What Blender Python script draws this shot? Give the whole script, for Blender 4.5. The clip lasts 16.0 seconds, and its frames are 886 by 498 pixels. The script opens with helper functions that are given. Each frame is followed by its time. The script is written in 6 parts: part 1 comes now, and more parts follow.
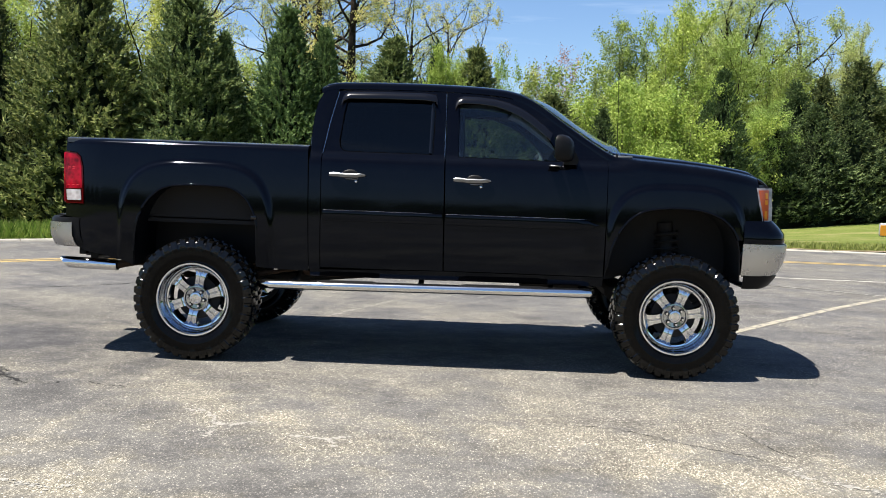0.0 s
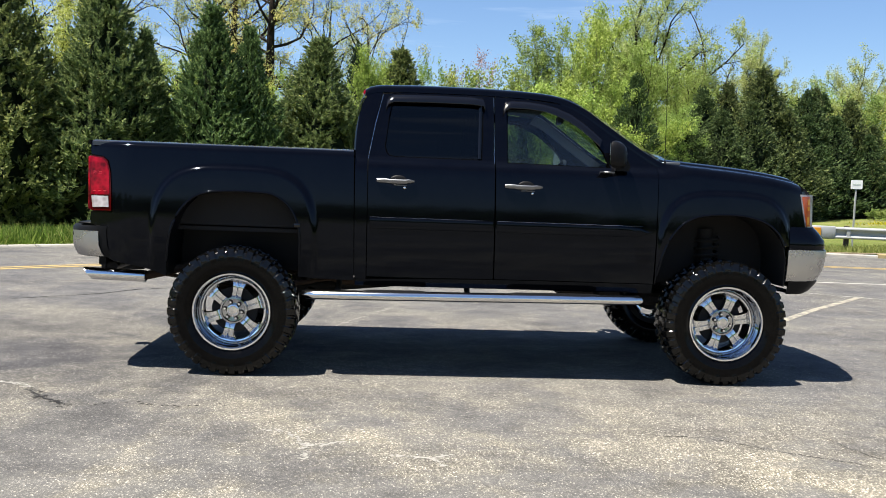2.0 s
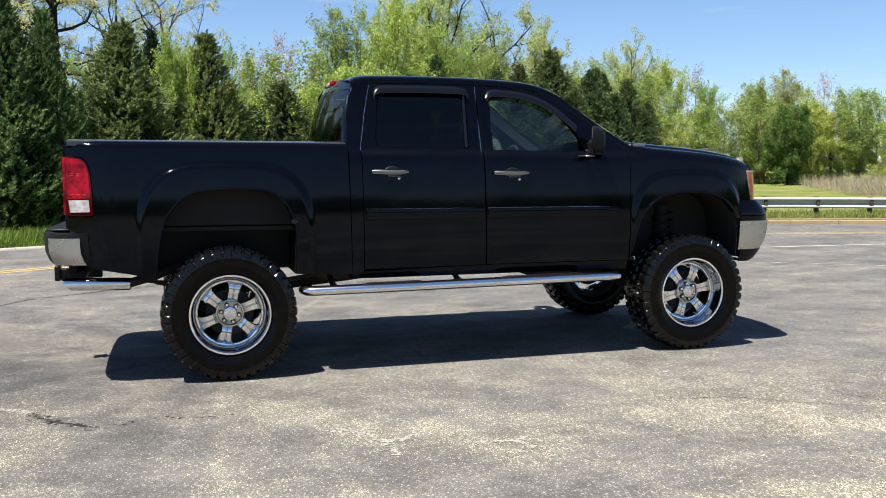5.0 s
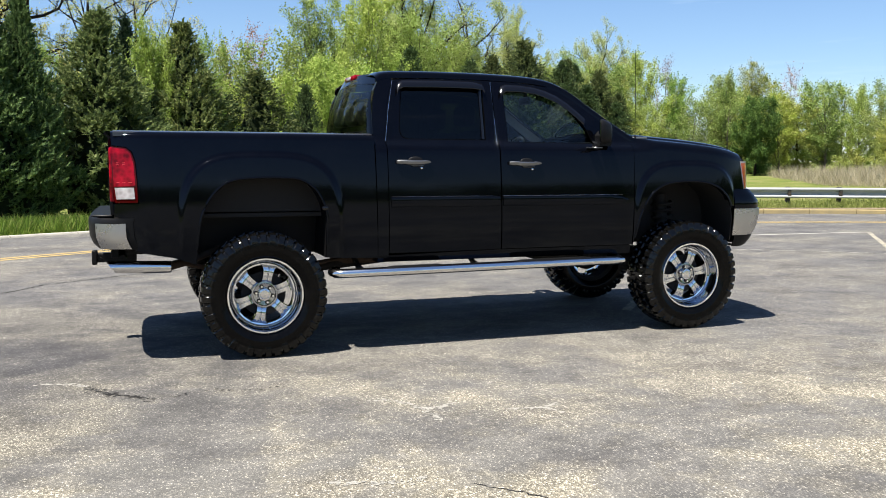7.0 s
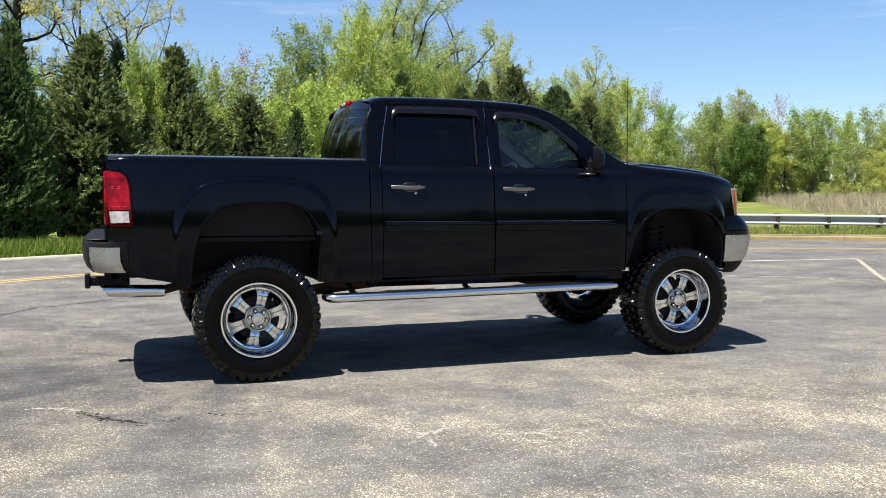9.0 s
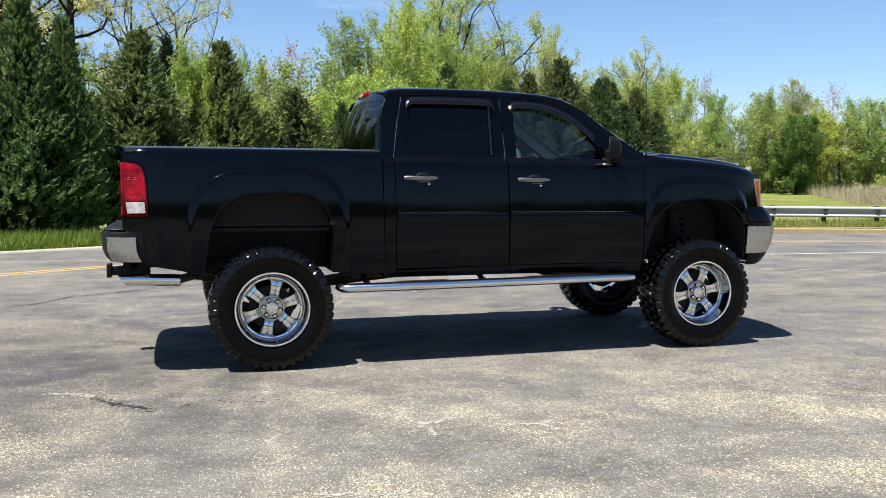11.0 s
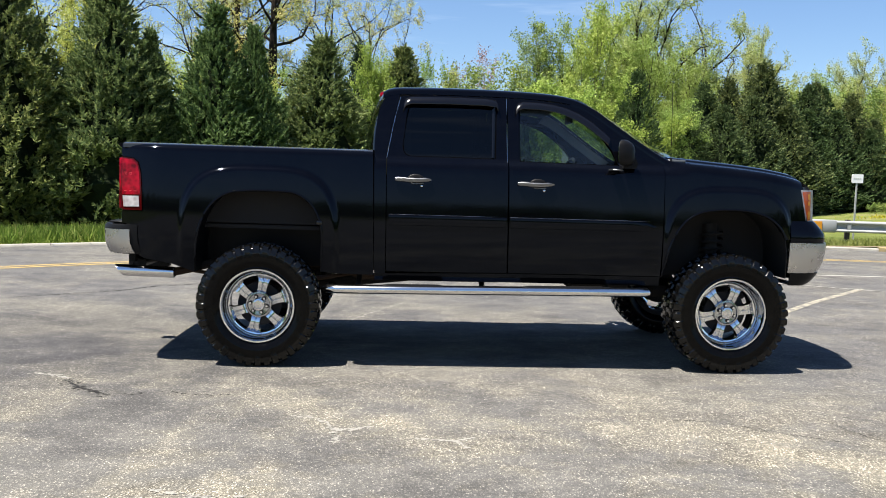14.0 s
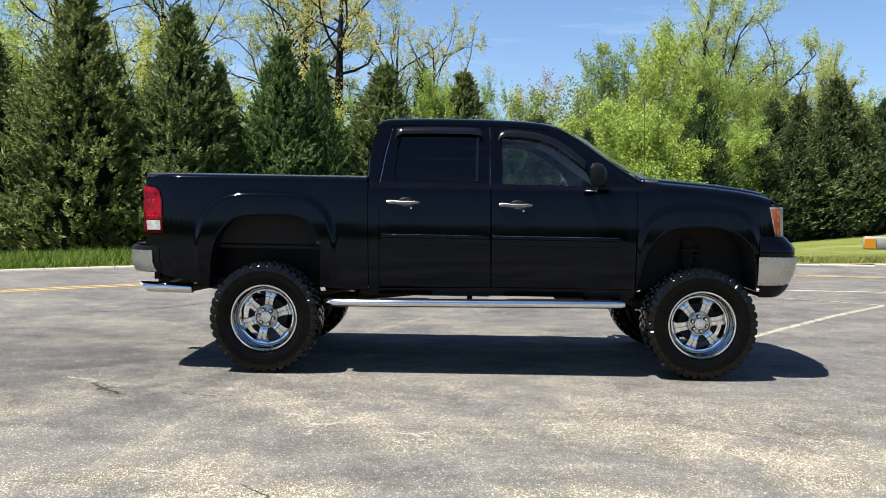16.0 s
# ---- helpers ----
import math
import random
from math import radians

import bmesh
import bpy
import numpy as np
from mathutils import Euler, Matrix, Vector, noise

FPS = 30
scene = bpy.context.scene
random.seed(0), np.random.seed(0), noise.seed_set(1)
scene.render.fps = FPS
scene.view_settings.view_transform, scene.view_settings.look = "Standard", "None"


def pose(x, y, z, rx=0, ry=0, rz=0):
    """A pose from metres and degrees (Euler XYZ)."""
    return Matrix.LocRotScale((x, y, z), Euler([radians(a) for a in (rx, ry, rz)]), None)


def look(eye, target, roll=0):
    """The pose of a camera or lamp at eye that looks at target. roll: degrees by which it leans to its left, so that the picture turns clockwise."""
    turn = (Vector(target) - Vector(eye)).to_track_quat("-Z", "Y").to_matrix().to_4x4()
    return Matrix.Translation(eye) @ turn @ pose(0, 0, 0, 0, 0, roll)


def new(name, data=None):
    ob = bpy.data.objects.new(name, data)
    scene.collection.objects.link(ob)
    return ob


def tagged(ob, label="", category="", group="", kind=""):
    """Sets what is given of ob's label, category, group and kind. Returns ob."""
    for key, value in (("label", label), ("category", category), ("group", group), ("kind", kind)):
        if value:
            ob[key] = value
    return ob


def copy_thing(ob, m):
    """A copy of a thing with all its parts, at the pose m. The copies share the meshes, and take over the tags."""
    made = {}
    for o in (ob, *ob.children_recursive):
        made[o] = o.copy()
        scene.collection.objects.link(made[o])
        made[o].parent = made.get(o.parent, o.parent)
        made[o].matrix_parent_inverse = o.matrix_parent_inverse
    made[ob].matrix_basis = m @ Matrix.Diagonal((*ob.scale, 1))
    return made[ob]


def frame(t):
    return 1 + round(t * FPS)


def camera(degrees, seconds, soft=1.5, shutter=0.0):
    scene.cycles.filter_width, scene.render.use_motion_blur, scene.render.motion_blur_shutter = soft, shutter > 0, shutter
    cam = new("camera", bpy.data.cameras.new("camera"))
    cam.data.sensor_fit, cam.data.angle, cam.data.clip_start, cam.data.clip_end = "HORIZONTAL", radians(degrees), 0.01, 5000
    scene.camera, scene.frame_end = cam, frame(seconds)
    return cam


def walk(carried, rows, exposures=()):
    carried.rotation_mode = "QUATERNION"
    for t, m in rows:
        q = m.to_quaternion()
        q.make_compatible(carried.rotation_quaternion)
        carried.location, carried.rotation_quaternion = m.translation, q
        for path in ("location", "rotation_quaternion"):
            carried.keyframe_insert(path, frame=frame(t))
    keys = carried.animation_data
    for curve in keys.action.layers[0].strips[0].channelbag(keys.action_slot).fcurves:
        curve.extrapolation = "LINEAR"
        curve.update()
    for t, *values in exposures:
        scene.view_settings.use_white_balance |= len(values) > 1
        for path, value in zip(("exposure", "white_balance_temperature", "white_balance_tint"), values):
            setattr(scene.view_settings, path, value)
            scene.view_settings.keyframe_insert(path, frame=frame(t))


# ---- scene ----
cam = camera(52.6, 16.0, soft=0.95)

PATH = [
    (0, (2.199, -7.706, 1.444), (2.107, -5.714, 1.285), 2.1),
    (0.5, (1.892, -7.73, 1.443), (1.869, -5.737, 1.277), 1.9),
    (1, (1.622, -7.723, 1.443), (1.626, -5.73, 1.274), 1.6),
    (1.5, (1.368, -7.612, 1.438), (1.406, -5.618, 1.29), 1.6),
    (2, (1.13, -7.533, 1.436), (1.247, -5.542, 1.289), 2.2),
    (2.5, (0.807, -7.507, 1.452), (1.023, -5.526, 1.279), 2.0),
    (3, (0.549, -7.407, 1.431), (0.807, -5.432, 1.247), 1.4),
    (3.5, (0.313, -7.267, 1.438), (0.64, -5.303, 1.25), 1.0),
    (4, (0.051, -7.22, 1.457), (0.489, -5.277, 1.278), 0.6),
    (4.5, (-0.157, -7.277, 1.448), (0.362, -5.353, 1.277), 0.2),
    (7, (-0.852, -7.664, 1.451), (-0.217, -5.778, 1.254), 0.2),
    (7.5, (-0.856, -7.74, 1.447), (-0.236, -5.848, 1.261), 0.1),
    (8, (-0.867, -7.755, 1.451), (-0.244, -5.859, 1.312), 0.2),
    (8.5, (-0.874, -7.706, 1.454), (-0.235, -5.816, 1.327), 0.4),
    (9, (-0.888, -7.676, 1.455), (-0.23, -5.792, 1.313), 0.5),
    (11.5, (-0.441, -7.779, 1.439), (0.059, -5.849, 1.28), 0.5),
    (12, (-0.19, -7.736, 1.45), (0.239, -5.788, 1.295), 0.6),
    (12.5, (0.103, -7.741, 1.448), (0.44, -5.776, 1.298), 0.5),
    (13, (0.432, -7.804, 1.451), (0.7, -5.827, 1.315), 0.9),
    (13.5, (0.727, -7.772, 1.436), (0.93, -5.787, 1.301), 1.5),
    (14, (1.003, -7.817, 1.446), (1.117, -5.826, 1.291), 1.8),
    (14.5, (1.243, -7.932, 1.457), (1.308, -5.941, 1.286), 1.3),
    (15, (1.37, -8.119, 1.448), (1.435, -6.127, 1.274), 1.2),
    (15.5, (1.511, -8.307, 1.471), (1.52, -6.312, 1.322), 1.1),
    (16, (1.688, -8.467, 1.462), (1.635, -6.471, 1.353), 1.0),
]
walk(cam, [(t, look(eye, target, roll)) for t, eye, target, roll in PATH])

# ---- light: sky, sun ----
SUN_EL, SUN_AZ = radians(66.9), radians(242.8)
world = bpy.data.worlds.new("sky")
scene.world = world
world.use_nodes = True
wn = world.node_tree
wn.nodes.clear()
sky = wn.nodes.new("ShaderNodeTexSky")
sky.sky_type = "NISHITA"
sky.sun_disc = False
sky.sun_elevation, sky.sun_rotation = SUN_EL, SUN_AZ
sky.air_density, sky.dust_density, sky.ozone_density = 1.0, 0.15, 2.5
wbg = wn.nodes.new("ShaderNodeBackground")
wbg.inputs[1].default_value = 0.052
wout = wn.nodes.new("ShaderNodeOutputWorld")
wtint = wn.nodes.new("ShaderNodeMix")
wtint.data_type, wtint.blend_type = "RGBA", "MULTIPLY"
wtint.inputs[0].default_value, wtint.inputs[7].default_value = 1.0, (0.855, 0.955, 1.105, 1)
wn.links.new(sky.outputs[0], wtint.inputs[6])
# a few thin streaks of high cloud
wco = wn.nodes.new("ShaderNodeTexCoord")
wmap = wn.nodes.new("ShaderNodeMapping")
wmap.inputs["Rotation"].default_value, wmap.inputs["Scale"].default_value = (0.0, radians(-6), radians(18)), (1.6, 1.0, 16.0)
wnoise = wn.nodes.new("ShaderNodeTexNoise")
wnoise.inputs["Scale"].default_value, wnoise.inputs["Detail"].default_value, wnoise.inputs["Roughness"].default_value = 2.2, 5.0, 0.62
wramp = wn.nodes.new("ShaderNodeValToRGB")
wramp.color_ramp.elements[0].position, wramp.color_ramp.elements[1].position = 0.56, 0.80
wramp.color_ramp.elements[1].color = (0.22, 0.22, 0.22, 1)
wcloud = wn.nodes.new("ShaderNodeMix")
wcloud.data_type, wcloud.inputs[7].default_value = "RGBA", (9.5, 10.5, 11.5, 1)
wn.links.new(wco.outputs["Generated"], wmap.inputs[0])
wn.links.new(wmap.outputs[0], wnoise.inputs["Vector"])
wn.links.new(wnoise.outputs["Fac"], wramp.inputs[0])
wn.links.new(wramp.outputs[0], wcloud.inputs[0])
wn.links.new(wtint.outputs[2], wcloud.inputs[6])
wn.links.new(wcloud.outputs[2], wbg.inputs[0])
wn.links.new(wbg.outputs[0], wout.inputs[0])
sun = new("sun", bpy.data.lights.new("sun", "SUN"))
sun.data.energy, sun.data.angle, sun.data.color = 5.2, radians(0.5), (1.0, 0.94, 0.84)
sun.matrix_world = look((-0.38 * 30, -0.195 * 30, 30), (0, 0, 0))

scene.view_settings.exposure = 1.42


# ---- materials ----
def material(name, rough=0.5, metal=0.0, color=(0.5, 0.5, 0.5), spec=0.5):
    m = bpy.data.materials.new(name)
    m.use_nodes = True
    b = m.node_tree.nodes["Principled BSDF"]
    b.inputs["Base Color"].default_value = (*color, 1)
    b.inputs["Roughness"].default_value = rough
    b.inputs["Metallic"].default_value = metal
    b.inputs["Specular IOR Level"].default_value = spec
    return m


def node(m, kind, **sets):
    n = m.node_tree.nodes.new(kind)
    for k, v in sets.items():
        if k in n.inputs:
            n.inputs[k].default_value = v
    return n


def link(m, a, b):
    m.node_tree.links.new(a, b)


def coords(m, kind="Object"):
    return node(m, "ShaderNodeTexCoord").outputs[kind]


def noise_tex(m, vec, scale, detail=4.0, rough=0.6):
    n = node(m, "ShaderNodeTexNoise", Scale=scale, Detail=detail, Roughness=rough)
    link(m, vec, n.inputs["Vector"])
    return n.outputs["Fac"]


def ramp(m, fac, stops):
    r = node(m, "ShaderNodeValToRGB")
    el = r.color_ramp.elements
    while len(el) < len(stops):
        el.new(0.5)
    for e, (p, c) in zip(el, stops):
        e.position, e.color = p, (*c, 1) if len(c) == 3 else c
    link(m, fac, r.inputs[0])
    return r.outputs[0]


def mix(m, fac, a, b, blend="MIX"):
    n = m.node_tree.nodes.new("ShaderNodeMix")
    n.data_type, n.blend_type = "RGBA", blend
    for s, v in ((n.inputs[0], fac), (n.inputs[6], a), (n.inputs[7], b)):
        if isinstance(v, (int, float)):
            s.default_value = v
        elif isinstance(v, tuple):
            s.default_value = (*v, 1)
        else:
            link(m, v, s)
    return n.outputs[2]


def bump(m, height, strength=0.3, distance=0.01):
    n = node(m, "ShaderNodeBump", Strength=strength, Distance=distance)
    link(m, height, n.inputs["Height"])
    link(m, n.outputs[0], m.node_tree.nodes["Principled BSDF"].inputs["Normal"])


def base(m, col):
    link(m, col, m.node_tree.nodes["Principled BSDF"].inputs["Base Color"])


def bsdf(m):
    return m.node_tree.nodes["Principled BSDF"]


def make_asphalt():
    """Worn asphalt: pale and dark stones in a grey binder, bleached and dark patches."""
    m = material("weathered_asphalt", 0.9, spec=0.2)
    v = coords(m)

    deep = node(m, "ShaderNodeMapping")  # flat stones laid lengthwise by the paver
    link(m, v, deep.inputs[0])
    deep.inputs["Scale"].default_value = (1.0, 0.55, 1.0)

    def stones(scale):
        t = node(m, "ShaderNodeTexVoronoi", Scale=scale)
        link(m, deep.outputs[0], t.inputs["Vector"])
        sep = node(m, "ShaderNodeSeparateColor")
        link(m, t.outputs["Color"], sep.inputs[0])
        return sep.outputs[0], t.outputs["Distance"]

    big = noise_tex(m, v, 0.45, 7, 0.62)
    mid = noise_tex(m, v, 2.1, 6, 0.7)
    patch = mix(m, 0.36, big, mid)
    pf = ramp(m, patch, [(0.45, (0, 0, 0)), (0.495, (0.38, 0.38, 0.38)), (0.535, (1, 1, 1))])
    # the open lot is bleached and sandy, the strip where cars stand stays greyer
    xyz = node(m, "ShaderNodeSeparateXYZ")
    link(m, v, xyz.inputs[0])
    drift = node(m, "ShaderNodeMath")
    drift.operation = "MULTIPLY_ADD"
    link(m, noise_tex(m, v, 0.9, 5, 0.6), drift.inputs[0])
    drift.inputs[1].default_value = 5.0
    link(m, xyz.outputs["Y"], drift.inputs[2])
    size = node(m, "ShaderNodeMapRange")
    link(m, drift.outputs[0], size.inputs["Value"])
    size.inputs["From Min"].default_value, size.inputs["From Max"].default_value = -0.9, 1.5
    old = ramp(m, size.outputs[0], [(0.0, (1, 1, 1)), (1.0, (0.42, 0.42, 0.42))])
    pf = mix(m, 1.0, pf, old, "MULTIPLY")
    r1, d1 = stones(136.0)
    r2, d2 = stones(262.0)
    cool = ramp(m, r1, [(0.0, (0.0225, 0.0225, 0.0225)), (0.5, (0.07125, 0.0705, 0.069)), (0.8, (0.1237, 0.1215, 0.117)), (0.93, (0.235, 0.227, 0.21)), (1.0, (0.40, 0.384, 0.35))])
    warm = ramp(m, r1, [(0.0, (0.036, 0.034, 0.030)), (0.35, (0.102, 0.096, 0.083)), (0.75, (0.205, 0.194, 0.167)), (0.92, (0.32, 0.30, 0.256)), (1.0, (0.45, 0.43, 0.38))])
    c = mix(m, pf, cool, warm)
    fine = ramp(m, r2, [(0.0, (0.42, 0.42, 0.42)), (0.5, (1.0, 1.0, 1.0)), (1.0, (1.68, 1.65, 1.57))])
    c = mix(m, 1.0, c, fine, "MULTIPLY")
    pits = ramp(m, d1, [(0.30, (1.11, 1.11, 1.11)), (0.62, (0.46, 0.46, 0.47))])
    c = mix(m, 1.0, c, pits, "MULTIPLY")
    flat = mix(m, pf, (0.0885, 0.08775, 0.08775), (0.1658, 0.156, 0.1297))
    calm = ramp(m, pf, [(0.0, (0.62, 0.62, 0.62)), (1.0, (0.26, 0.26, 0.26))])
    far = mix(m, calm, c, flat)
    stain = ramp(m, noise_tex(m, v, 1.0, 8, 0.74), [(0.38, (0.73, 0.73, 0.745)), (0.46, (0.92, 0.92, 0.93)), (0.53, (1.05, 1.05, 1.04)), (0.62, (1.14, 1.13, 1.10))])
    long = node(m, "ShaderNodeMapping")
    link(m, v, long.inputs[0])
    long.inputs["Rotation"].default_value, long.inputs["Scale"].default_value = (0, 0, radians(8)), (0.45, 1.9, 1.0)
    worn = ramp(m, noise_tex(m, long.outputs[0], 1.1, 7, 0.70), [(0.37, (0.85, 0.85, 0.86)), (0.48, (1.02, 1.02, 1.02)), (0.64, (1.14, 1.13, 1.10))])
    stain = mix(m, 1.0, stain, worn, "MULTIPLY")
    streak = ramp(m, noise_tex(m, v, 3.5, 5, 0.7), [(0.35, (0.84, 0.84, 0.84)), (0.65, (1.14, 1.13, 1.12))])
    c = mix(m, 1.0, mix(m, 1.0, far, stain, "MULTIPLY"), streak, "MULTIPLY")
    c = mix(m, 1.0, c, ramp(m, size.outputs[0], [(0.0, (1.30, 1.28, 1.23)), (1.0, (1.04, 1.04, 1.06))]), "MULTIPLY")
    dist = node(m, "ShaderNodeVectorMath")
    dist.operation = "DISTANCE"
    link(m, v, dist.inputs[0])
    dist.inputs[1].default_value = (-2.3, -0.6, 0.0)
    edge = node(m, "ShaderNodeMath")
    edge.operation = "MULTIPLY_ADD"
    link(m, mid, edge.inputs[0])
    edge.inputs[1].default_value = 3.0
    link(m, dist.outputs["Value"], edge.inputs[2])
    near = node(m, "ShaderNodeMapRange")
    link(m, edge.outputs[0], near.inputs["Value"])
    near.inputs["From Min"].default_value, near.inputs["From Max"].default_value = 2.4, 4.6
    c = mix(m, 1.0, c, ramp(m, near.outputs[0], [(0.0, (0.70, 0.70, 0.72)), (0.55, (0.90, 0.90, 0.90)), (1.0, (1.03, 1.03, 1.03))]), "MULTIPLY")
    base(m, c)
    bump(m, mix(m, 0.5, d1, d2), 0.6, 0.006)
    return m


def make_grass_ground():
    m = material("mown_grass", 0.95, spec=0.1)
    v = coords(m)
    c = ramp(m, noise_tex(m, v, 0.25, 6, 0.7), [(0.3, (0.072, 0.108, 0.022)), (0.5, (0.125, 0.155, 0.042)), (0.66, (0.21, 0.20, 0.095))])
    f = ramp(m, noise_tex(m, v, 14, 5, 0.8), [(0.3, (0.55, 0.55, 0.5)), (0.7, (1.25, 1.2, 1.1))])
    base(m, mix(m, 1.0, c, f, "MULTIPLY"))
    bump(m, noise_tex(m, v, 25, 4, 0.8), 0.8, 0.06)
    return m


def make_concrete(name, col, col2):
    m = material(name, 0.9, spec=0.2)
    v = coords(m)
    c = ramp(m, noise_tex(m, v, 3.0, 6, 0.7), [(0.3, col2), (0.62, col)])
    g = ramp(m, noise_tex(m, v, 60, 3, 0.7), [(0.3, (0.8, 0.8, 0.8)), (0.7, (1.1, 1.1, 1.1))])
    base(m, mix(m, 1.0, c, g, "MULTIPLY"))
    bump(m, noise_tex(m, v, 80, 3, 0.7), 0.3, 0.005)
    return m


def make_paint(name, col, wear):
    """Road paint, worn through to the asphalt in places."""
    m = material(name, 0.85, spec=0.25)
    v = coords(m)
    n = noise_tex(m, v, 9, 6, 0.8)
    worn = ramp(m, n, [(wear, (0.1125, 0.1087, 0.1013)), (wear + 0.07, col)])
    g = ramp(m, noise_tex(m, v, 120, 3, 0.7), [(0.3, (0.8, 0.8, 0.8)), (0.7, (1.1, 1.1, 1.1))])
    base(m, mix(m, 1.0, worn, g, "MULTIPLY"))
    bump(m, noise_tex(m, v, 120, 3, 0.7), 0.4, 0.004)
    return m


def make_leaf(name, dark, mid, light, rough=0.6, trans=0.25):
    """Leaves vary one by one and tree by tree."""
    m = material(name, max(rough, 0.6), spec=0.12)
    g = node(m, "ShaderNodeNewGeometry")
    c = ramp(m, g.outputs["Random Per Island"], [(0.0, dark), (0.55, mid), (1.0, light)])
    oi = node(m, "ShaderNodeObjectInfo")
    t = ramp(m, oi.outputs["Random"], [(0.0, (0.74, 0.86, 0.80)), (0.5, (1.0, 1.0, 1.0)), (1.0, (1.24, 1.06, 0.98))])
    col = mix(m, 1.0, c, t, "MULTIPLY")
    base(m, col)
    tr = node(m, "ShaderNodeBsdfTranslucent")
    link(m, col, tr.inputs["Color"])
    mx = node(m, "ShaderNodeMixShader", Fac=trans)
    link(m, bsdf(m).outputs[0], mx.inputs[1])
    link(m, tr.outputs[0], mx.inputs[2])
    link(m, mx.outputs[0], m.node_tree.nodes["Material Output"].inputs[0])
    return m


def make_bark(name, a, b):
    m = material(name, 0.95, spec=0.1)
    v = coords(m)
    base(m, ramp(m, noise_tex(m, v, 6, 6, 0.75), [(0.3, a), (0.7, b)]))
    bump(m, noise_tex(m, v, 14, 5, 0.8), 0.8, 0.04)
    return m


def make_glass(name, tint, gloss=1.0):
    """A thin pane: tinted see-through, mirror-like at a slant."""
    m = bpy.data.materials.new(name)
    m.use_nodes = True
    nt = m.node_tree
    nt.nodes.clear()
    out = nt.nodes.new("ShaderNodeOutputMaterial")
    lw = nt.nodes.new("ShaderNodeLayerWeight")
    lw.inputs[0].default_value = 0.5
    p = nt.nodes.new("ShaderNodeMath")
    p.operation, p.inputs[1].default_value = "POWER", 4.5
    nt.links.new(lw.outputs["Facing"], p.inputs[0])
    s = nt.nodes.new("ShaderNodeMath")
    s.operation, s.inputs[1].default_value, s.inputs[2].default_value = "MULTIPLY_ADD", 0.92 * gloss, 0.055 * gloss
    nt.links.new(p.outputs[0], s.inputs[0])
    tr = nt.nodes.new("ShaderNodeBsdfTransparent")
    tr.inputs[0].default_value = (*tint, 1)
    gl = nt.nodes.new("ShaderNodeBsdfGlossy")
    gl.inputs["Roughness"].default_value = 0.01
    gl.inputs["Color"].default_value = (1, 1, 1, 1)
    mx = nt.nodes.new("ShaderNodeMixShader")
    nt.links.new(s.outputs[0], mx.inputs[0])
    nt.links.new(tr.outputs[0], mx.inputs[1])
    nt.links.new(gl.outputs[0], mx.inputs[2])
    nt.links.new(mx.outputs[0], out.inputs[0])
    return m


def make_car_paint():
    m = material("black_car_paint", 0.05, 0.0, (0.001, 0.0012, 0.002), 0.5)
    b = bsdf(m)
    b.inputs["IOR"].default_value = 1.275
    b.inputs["Specular Tint"].default_value = (0.78, 0.88, 1.10, 1)
    v = coords(m)
    dust = ramp(m, noise_tex(m, v, 5, 6, 0.75), [(0.35, (0.0008, 0.0009, 0.0016)), (0.75, (0.0016, 0.0018, 0.0026))])
    base(m, dust)
    n = node(m, "ShaderNodeBump", Strength=0.02, Distance=0.002)
    link(m, noise_tex(m, v, 260, 1, 0.5), n.inputs["Height"])
    link(m, n.outputs[0], b.inputs["Normal"])
    return m


def make_rubber(name, spec):
    m = material(name, 0.2, 0.0, (0.002, 0.002, 0.002), spec)
    v = coords(m)
    base(m, ramp(m, noise_tex(m, v, 18, 5, 0.7), [(0.3, (0.001, 0.001, 0.001)), (0.75, (0.003, 0.003, 0.003))]))
    r = ramp(m, noise_tex(m, v, 9, 4, 0.7), [(0.3, (0.09, 0.09, 0.09)), (0.7, (0.24, 0.24, 0.24))])
    link(m, r, bsdf(m).inputs["Roughness"])
    bump(m, noise_tex(m, v, 120, 2, 0.5), 0.15, 0.002)
    return m


def make_chrome(name, rough, col=(0.82, 0.83, 0.85), smear=0.05):
    m = material(name, rough, 1.0, col)
    v = coords(m)
    r = ramp(m, noise_tex(m, v, 7, 5, 0.7), [(0.3, (rough,) * 3), (0.8, (rough + smear,) * 3)])
    link(m, r, bsdf(m).inputs["Roughness"])
    return m


def make_lens(name, a, b):
    """Lamp glass over a moulded reflector: rows of small cells, lighter and darker."""
    m = material(name, 0.06, 0.0, a, 0.18)
    v = coords(m)
    cell = node(m, "ShaderNodeTexVoronoi", Scale=34.0)
    link(m, v, cell.inputs["Vector"])
    f = mix(m, 0.80, cell.outputs["Distance"], noise_tex(m, v, 6.5, 2, 0.5))
    base(m, ramp(m, f, [(0.34, a), (0.60, b)]))
    return m


M_ASPHALT = make_asphalt()
M_GRASS = make_grass_ground()
M_CONCRETE = make_concrete("old_concrete", (0.36, 0.345, 0.30), (0.25, 0.235, 0.205))
M_KERB_YELLOW = make_concrete("faded_yellow_kerb", (0.2925, 0.2303, 0.1125), (0.2137, 0.174, 0.1013))
M_YELLOW = make_paint("yellow_road_paint", (0.35, 0.255, 0.095), 0.40)
M_WHITE = make_paint("white_road_paint", (0.3488, 0.3375, 0.3038), 0.40)
M_STALL = make_paint("old_stall_paint", (0.285, 0.262, 0.202), 0.44)
M_DOTS = make_paint("thin_worn_paint", (0.3375, 0.3262, 0.2925), 0.46)
M_SCUFF = make_paint("pale_scuff", (0.262, 0.253, 0.228), 0.40)
